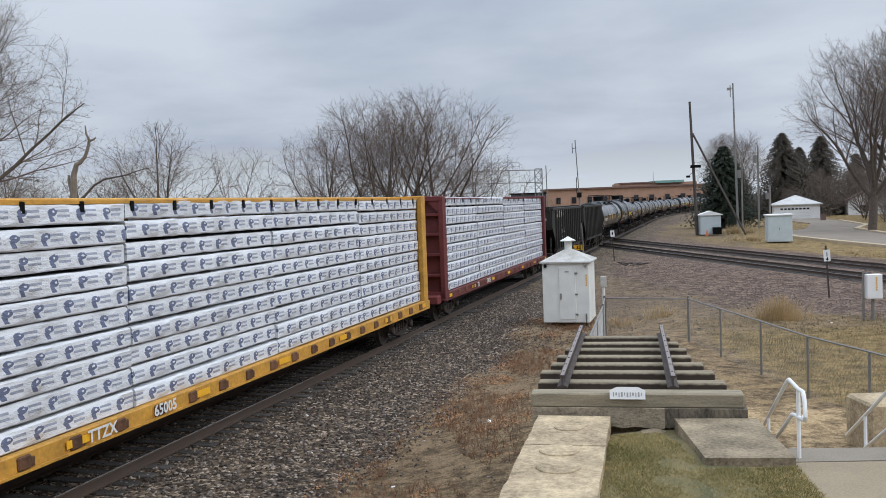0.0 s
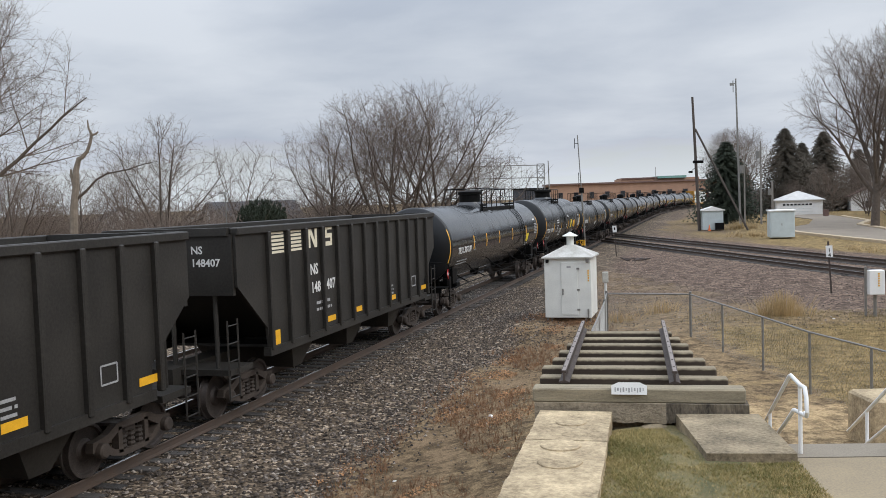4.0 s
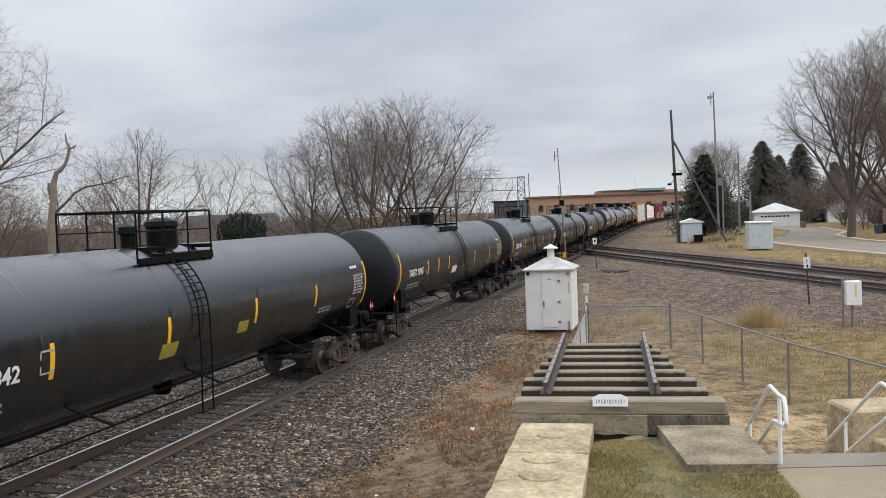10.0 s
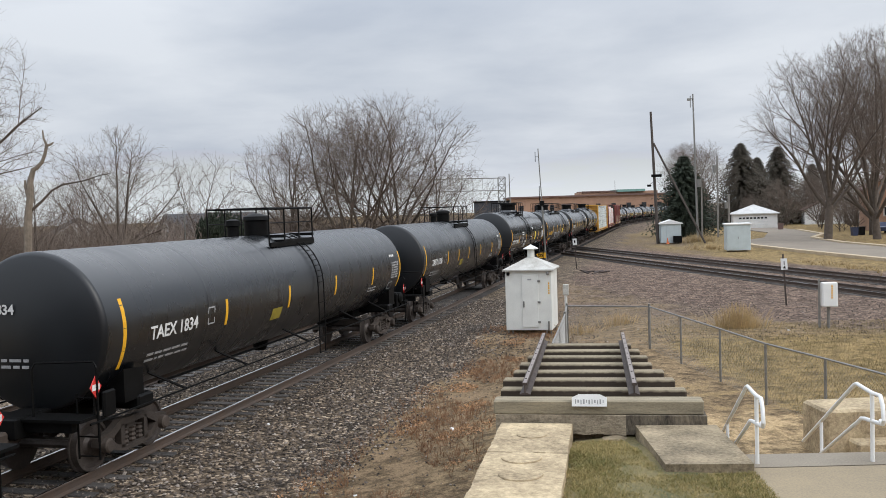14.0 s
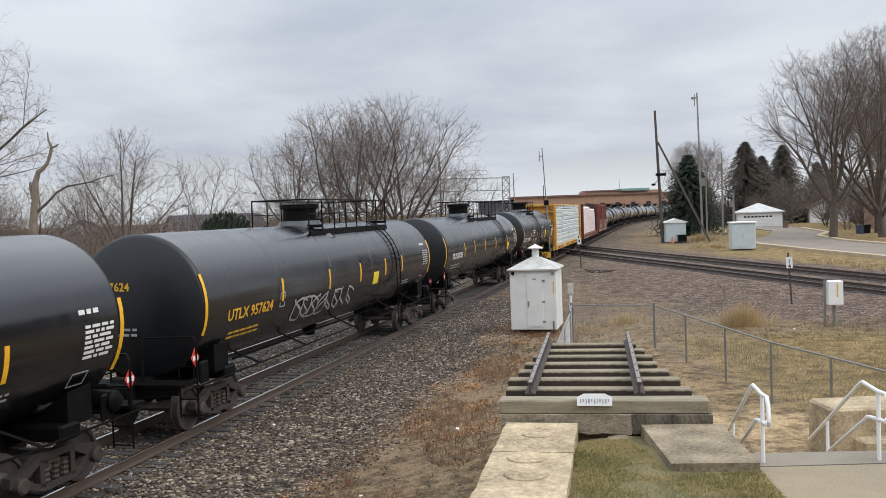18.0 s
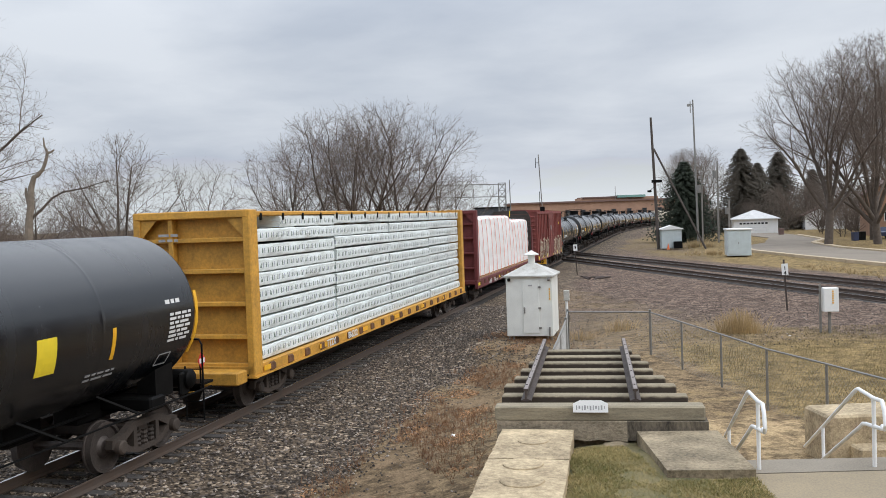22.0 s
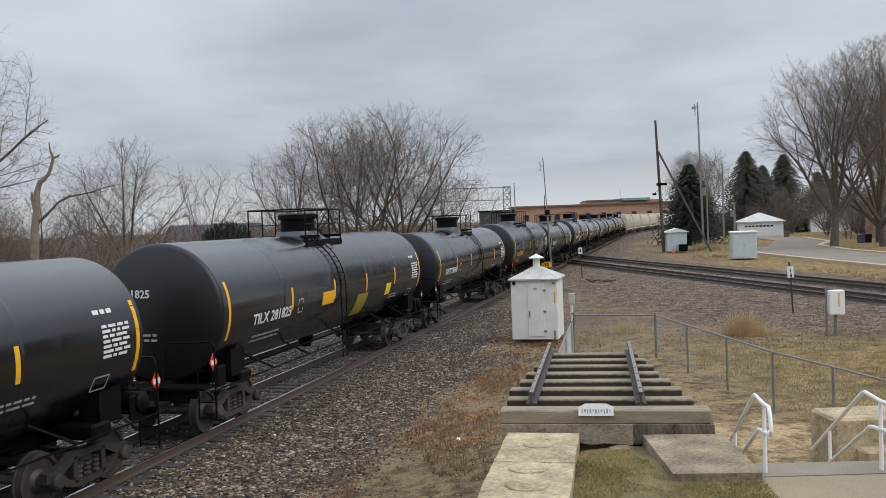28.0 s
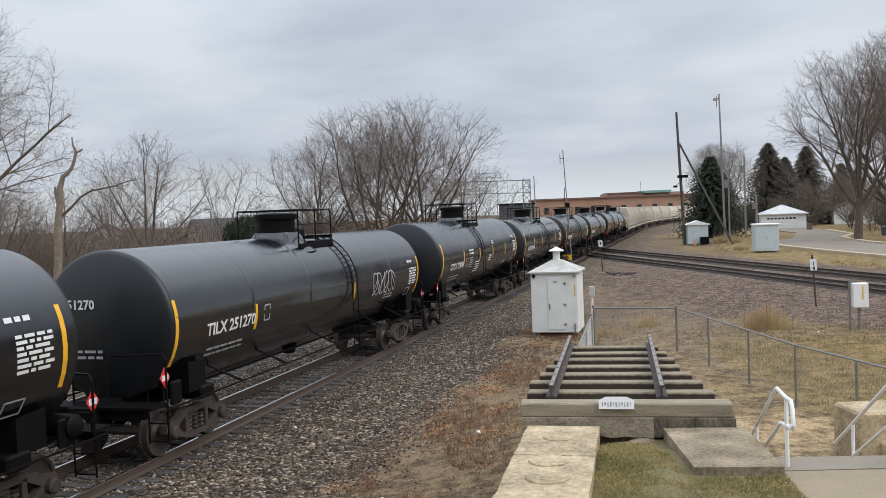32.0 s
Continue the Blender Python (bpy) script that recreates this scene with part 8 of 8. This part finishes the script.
def build_tufts():
    rnd = random.Random(51)
    for x, y, h, w, n in ((10.85, 28.8, 1.0, .62, 520), (15.8, 27.2, .45, .5, 160), (5.9, 30.6, .5, .6, 150), (7.6, 31.5, .55, .5, 150), (18.5, 30.5, .35, .4, 100)):
        sh = Shape()
        for _ in range(n):
            bx, by = rnd.gauss(0, w * .55), rnd.gauss(0, w * .45)
            hh = h * rnd.uniform(.25, 1.0) * (1 - .35 * min(1, math.hypot(bx, by) / w))
            lx, ly = bx * .28 + rnd.gauss(0, .10) * hh, by * .28 + rnd.gauss(0, .10) * hh
            sh.tube([(bx, by, -.1), (bx + lx * .4, by + ly * .4, hh * .6), (bx + lx, by + ly, hh)], [.007, .006, .003], 3, cap=False)
        ob = new("grass_tuft", quick_mesh("grass_tuft", sh, M_TUFT))
        ob.matrix_basis = pose(x, y, ground_z(x, y))
        tagged(ob, "clump of tall straw-coloured dead grass", "grass tuft", "grass tufts in the yard", kind="stuff")
    # small dead weeds and fallen leaves on the dirt
    sh = Shape()
    for _ in range(5200):
        s, q = rnd.uniform(5, 33), rnd.gauss(5.7, .9)
        if q < 4.0 or noise.noise((s * .3, q * .5, 2)) < -.12:
            continue
        p, _a = along(s, q)
        if track_q(p.x, p.y)[1] > 9 or (p.x > .3 and p.y < 12.5):
            continue
        z = ground_z(p.x, p.y)
        h = rnd.uniform(.04, .22)
        for _ in range(3):
            sh.tube([(p.x, p.y, z - .02), (p.x + rnd.gauss(0, .06), p.y + rnd.gauss(0, .06), z + h * rnd.uniform(.5, 1))], [.005, .002], 3, cap=False)
    tagged(new("dead_weeds", quick_mesh("dead_weeds", sh, M_RUSTBROWN)), "low rust-brown dead weeds on the dirt", "weeds", kind="stuff")
    sh = Shape()
    for _ in range(30000):
        s, q = rnd.uniform(4, 33), rnd.gauss(5.8, 0.85)
        if q < 4.2 or noise.noise((s * .6, q * .9, 5)) < .20:
            continue
        p, _a = along(s, q)
        if p.x > .3 and p.y < 12.5:
            continue
        z, a, r = ground_z(p.x, p.y) + .012, rnd.uniform(0, 6.3), rnd.uniform(.015, .04)
        pts = [(p.x + r * math.cos(a + k * 1.57) * (1 if k % 2 else .55), p.y + r * math.sin(a + k * 1.57) * (1 if k % 2 else .55), z + rnd.uniform(0, .035)) for k in range(4)]
        sh.add(pts, [(0, 1, 2, 3)])
    lf = tagged(new("fallen_leaves", quick_mesh("fallen_leaves", sh, M_LEAF)), "scattered dry brown leaves on the dirt", "leaves", kind="stuff")
    # yard grass: short straw blades inside the fence
    sh = Shape()
    for _ in range(60000):
        x, y = rnd.uniform(6.9, 17), rnd.uniform(13, 30)
        den = smooth01(6.9, 8.6, x) * (1 if y < 25 else .5)
        if rnd.random() > den or (6.2 < x < 9.0 and 13.3 < y < 14.4):
            continue
        z, h, a = ground_z(x, y), rnd.uniform(.03, .10), rnd.uniform(0, 6.3)
        c, s_ = .006 * math.cos(a), .006 * math.sin(a)
        sh.add([(x - c, y - s_, z - .01), (x + c, y + s_, z - .01), (x + rnd.gauss(0, .04), y + rnd.gauss(0, .04), z + h)], [(0, 1, 2)])
    me = bpy.data.meshes.new("yard_grass")
    me.from_pydata(sh.v, [], sh.f)
    me.materials.append(blade_material("yard_grass_blades", ((0.0, (0.105, 0.090, 0.036)), (0.4, (0.23, 0.178, 0.080)), (0.8, (0.36, 0.28, 0.14)), (1.0, (0.48, 0.385, 0.22)))))
    tagged(new("yard_grass", me), "short dry straw-coloured grass in the fenced yard", "grass", kind="stuff")


build_tufts()


def build_evergreen():
    rnd = random.Random(61)
    th = thing("evergreen_bush", "wide dark green clipped evergreen bush", "bush", pose(-15.6, 75, -.6))
    sh = Shape()
    for _ in range(5200):
        a, u, v = rnd.uniform(0, 6.283), rnd.random() ** .5, rnd.random()
        top = 5.3 - .9 * u * u + .35 * math.sin(a * 5)
        x, y, z = 2.1 * u * math.cos(a), 1.6 * u * math.sin(a), .1 + (top - .1) * v
        h, w = rnd.uniform(.15, .42), .07
        e = (x + rnd.gauss(0, .08), y + rnd.gauss(0, .08), z + h)
        sh.add([(x - w, y, z), (x + w, y, z), e], [(0, 1, 2)])
        sh.add([(x, y - w, z), (x, y + w, z), e], [(0, 1, 2)])
    me = bpy.data.meshes.new("foliage")
    me.from_pydata(sh.v, [], sh.f)
    me.materials.append(M_CONIFER)
    part("foliage", me, None, th)
    part("stems", Shape().tube([(0, 0, 0), (0, 0, 3)], .1).tube([(.8, 0, 0), (.9, 0, 3)], .08).tube([(-.8, 0, 0), (-.9, 0, 3)], .08), M_BARK, th)


build_evergreen()


# ---------------------------------------------------------------- buildings and road
def build_road():
    poly = [(35.6, 20), (34.6, 62), (34.9, 78), (35.6, 90), (38.2, 101), (45, 110), (53, 128), (57.5, 152.5), (64.0, 151.5), (60.5, 135), (54.5, 114), (48.5, 104), (45.0, 90), (43.5, 72), (43.5, 20)]
    solid("road", Shape().prism(poly, -.6, -.12), M_ROAD, "worn grey asphalt road and driveway", "road", kind="structure")
    k = Shape()
    for side in (poly[:5], poly[9:14]):
        for (x0, y0), (x1, y1) in zip(side, side[1:]):
            n = max(1, int(math.hypot(x1 - x0, y1 - y0) / 3))
            for i in range(n):
                u0, u1 = i / n, (i + 1) / n - .004
                a, b = Vector((x0 + (x1 - x0) * u0, y0 + (y1 - y0) * u0)), Vector((x0 + (x1 - x0) * u1, y0 + (y1 - y0) * u1))
                d = (b - a).normalized()
                nn = Vector((-d.y, d.x)) * .3
                k.prism([tuple(a - nn), tuple(a + nn), tuple(b + nn), tuple(b - nn)], -.5, .02)
    solid("kerb", k, M_KERB, "pale tan concrete kerb along the road", "kerb", kind="structure")


build_road()


def build_garage():
    d = math.degrees(math.atan2(152.9 - 154.7, 64.31 - 58.53))
    th = thing("garage", "white two-car garage with a pale hipped roof", "garage", pose(61.4, 153.8, -.2, 0, 0, d), kind="")
    w, dp, h = 7.4, 7.0, 2.6
    body = Shape().box((0, dp / 2, h / 2), (w, dp, h))
    part("wall", body, M_SIDING, th)
    roof = Shape().add([(-w / 2 - .4, -.4, h), (w / 2 + .4, -.4, h), (w / 2 + .4, dp + .4, h), (-w / 2 - .4, dp + .4, h), (0, 2.2, h + 1.55), (0, dp - 2.2, h + 1.55), (-w / 2 - .4, -.4, h - .15), (w / 2 + .4, -.4, h - .15), (w / 2 + .4, dp + .4, h - .15), (-w / 2 - .4, dp + .4, h - .15)],
                       [(0, 1, 4), (1, 2, 5, 4), (2, 3, 5), (3, 0, 4, 5), (6, 7, 1, 0), (7, 8, 2, 1), (8, 9, 3, 2), (9, 6, 0, 3), (9, 8, 7, 6)])
    part("roof", roof, M_SHINGLE, th)
    door = part("door", Shape().box((-.35, -.03, 1.08), (5.0, .08, 2.15)), M_WHITE2, th)
    for k in range(8):
        part("pane", Shape().box((-2.5 + k * .61, -.08, 1.78), (.42, .03, .28)), M_GLASSD, door)
    for k in range(3):
        part("groove", Shape().box((-.35, -.075, .54 + k * .53), (4.95, .01, .025)), M_GREYCAB, door)


build_garage()


def build_house(x, y, rz, w, dp, h, rise, wall, roof_m, label, chimney=False):
    th = thing("house", label, "house", pose(x, y, -.3, 0, 0, rz))
    part("wall", Shape().box((0, dp / 2, h / 2), (w, dp, h)).prism([(-w / 2, h), (w / 2, h), (0, h + rise)], 0, dp, "y"), wall, th)
    rf = Shape()
    for s in (-1, 1):
        rf.add([(s * (w / 2 + .4), -.4, h - .3), (0, -.4, h + rise + .05), (0, dp + .4, h + rise + .05), (s * (w / 2 + .4), dp + .4, h - .3), (s * (w / 2 + .4), -.4, h - .1), (0, -.4, h + rise + .25), (0, dp + .4, h + rise + .25), (s * (w / 2 + .4), dp + .4, h - .1)],
               [(0, 1, 2, 3), (4, 7, 6, 5), (0, 4, 5, 1), (3, 2, 6, 7), (0, 3, 7, 4)])
    part("roof", rf, roof_m, th)
    for k, px in enumerate((-w / 4, w / 4)):
        wn = part("window", Shape().box((px, -.03, h * .45), (1.1, .1, 1.4)), M_WHITE2, th)
        part("pane", Shape().box((px, -.07, h * .45), (.9, .06, 1.2)), M_GLASSD, wn)
    return th


def build_buildings():
    build_house(-46.5, 128, 25, 8, 10, 3.0, 2.2, M_SIDING, M_DARKCLAD, "small white gabled house among the trees")
    build_house(-37.0, 138, -60, 8, 14, 2.8, 2.6, M_SIDING, M_DARKCLAD, "low house with a dark gabled roof among the trees")
    build_house(-40.5, 152, 10, 7, 10, 2.8, 2.0, M_SIDING, M_SHINGLE, "small white gabled house among the trees")
    build_house(70.5, 122, -20, 10, 9, 6.2, 3.0, M_BRICK, M_ROOFM, "two-storey orange-brown house behind the trees")
    build_house(82.0, 165, -20, 12, 9, 3.0, 2.6, M_SIDING, M_ROOFM, "pale low house behind the spruces")
    th = thing("brick_hall", "long low orange brick hall with a flat roof", "building", pose(0, 352, 0))
    part("wall", Shape().box((78, 12, 4.2), (72, 22, 9.4)), M_BRICK, th)
    part("roof", Shape().box((78, 12, 9.15), (73.5, 23.5, .6)), M_ROOFM, th)
    for k in range(11):
        wd = part("window", Shape().box((46 + k * 6.2, .9, 4.6), (1.9, .3, 2.6)), M_ROOFM, th)
        part("pane", Shape().box((46 + k * 6.2, .72, 4.6), (1.6, .1, 2.3)), M_GLASSD, wd)
    part("upper_storey", Shape().box((92, 34, 5.4), (34, 12, 11.0)), M_BRICK, th)
    part("upper_roof", Shape().box((85, 34, 11.1), (18, 13, .5)), M_ROOFM, th)
    part("green_roof", Shape().box((97, 33, 11.2), (12, 14, 1.0)), M_GREENROOF, th, "green metal roof")
    part("flagpole", Shape().tube([(88.5, 20, 9), (88.5, 20, 15.5)], .09), M_GALV, th)
    th = thing("dark_shed", "dark blue-grey flat-roofed shed far along the line", "building", pose(19.4, 201, -.5, 0, 0, -6))
    part("wall", Shape().box((0, 4, 3.4), (8.0, 8, 6.8)), M_DARKCLAD, th)
    part("roof", Shape().box((0, 4, 6.9), (8.4, 8.4, .3)), M_BLACKM, th)
    # house clutter beside the road
    th = thing("parked_car", "dark blue parked car beside the house", "car", pose(61.5, 112.5, -.2, 0, 0, 75))
    part("body", Shape().prism([(-2.1, .35), (2.1, .35), (2.15, .8), (1.3, .95), (.8, 1.45), (-1.0, 1.48), (-1.7, .98), (-2.15, .85)], -.85, .85, "y"), M_BLUE, th)
    for x in (-1.3, 1.3):
        for y in (-.8, .8):
            part("wheel", Shape().lathe([(-.1, .32), (.1, .32)], (x, y, .32), "y", 16), M_BLACKM, th)
    part("window", Shape().prism([(-1.4, .98), (1.1, .98), (.72, 1.38), (-.95, 1.4)], -.87, .87, "y"), M_GLASSD, th)
    for x, y, m in ((59.8, 139.5, M_ROOFM), (55.9, 108.5, M_BLUE), (57.2, 109.3, M_BLACKM)):
        th = thing("rubbish_bin", "wheeled plastic rubbish bin beside the drive", "bin", pose(x, y, -.2), group="bins beside the houses")
        part("bin", Shape().prism([(-.3, 0), (.3, 0), (.36, 1.0), (-.36, 1.0)], -.33, .33, "y"), m, th)
        part("lid", Shape().box((0, 0, 1.04), (.78, .74, .08), bev=.03), m, th)
    # unseen closing wall added behind the viewer, for the reflections in the tanks
    solid("station_wall", Shape().box((4, -7.5, 3.0), (34, .4, 8.0)), M_BRICK, "unseen plain brick wall added behind the viewer", "wall", kind="structure")
    # added out of view on the right: gives the tank flanks a dark reflection
    solid("street_wall", Shape().box((47, 16, 5.8), (.4, 78, 12.4)), M_ROOFM, "unseen plain dark brown wall added to darken the tank reflections", "wall", kind="structure")


build_buildings()


def build_gantry():
    th = thing("signal_gantry", "grey lattice steel signal gantry over the crossing tracks", "signal gantry", pose(0, 150, 0, 0, 0, 0))
    leg = Shape()
    for x in (15.7, 16.9):
        for y in (-.5, .5):
            leg.tube([(x, y, -.3), (x, y, 9.9)], .06, 4)
    for k in range(8):
        z0, z1 = k * 1.25, (k + 1) * 1.25
        for y in (-.5, .5):
            leg.tube([(15.7, y, z0), (16.9, y, z1)], .035, 4).tube([(16.9, y, z0), (15.7, y, z1)], .035, 4)
            leg.tube([(15.7, y, z1), (16.9, y, z1)], .04, 4)
    part("leg", leg, M_GALV, th)
    beam = Shape()
    for z in (7.7, 9.8):
        for y in (-.5, .5):
            beam.tube([(2.0, y, z + .15), (16.9, y, z)], .07, 4)
    for k in range(9):
        x = 2.2 + k * 1.8
        beam.tube([(x, -.5, 7.75), (x, -.5, 9.85)], .03, 4)
        beam.tube([(x, -.5, 7.75), (x + 1.8, -.5, 9.85)], .025, 4)
    part("beam", beam, M_GALV, th)
    rail = Shape()
    for k in range(7):
        x = 6.0 + k * 1.2
        rail.tube([(x, .5, 9.8), (x, .5, 11.2)], .025, 4)
    for z in (10.5, 11.2):
        rail.tube([(6.0, .5, z + .05), (13.2, .5, z)], .03, 4)
    part("railing", rail, M_GALV, th)
    part("mast", Shape().tube([(17.75, 0, -.3), (17.6, 0, 10.5)], [.1, .08], 6), M_GALV, th)



build_gantry()


def build_litter():
    for k, (x, y, s) in enumerate(((0.80, 18.3, .09), (-3.2, 19.5, .05), (12.0, 27.5, .06), (-1.0, 14.5, .05))):
        ob = solid("litter", Shape().box((0, 0, .02), (s, s * 1.4, .035), bev=.01), M_WHITE2, "scrap of white litter on the dirt", "litter", pose(x, y, ground_z(x, y), 8, 12, 40 * k), group="scraps of litter")
    rnd = random.Random(71)
    th = thing("scrap_pile", "rusty scrap bars lying on the ballast", "scrap", pose(13.3, 61.5, ground_z(13.3, 61.5)))
    for k in range(7):
        part("bar", Shape().tube([(rnd.uniform(-1, 1), rnd.uniform(-1.5, 1.5), .02), (rnd.uniform(-1, 1), rnd.uniform(-1.5, 1.5), .08)], .05, 6), M_RUST, th)


build_litter()


motions()
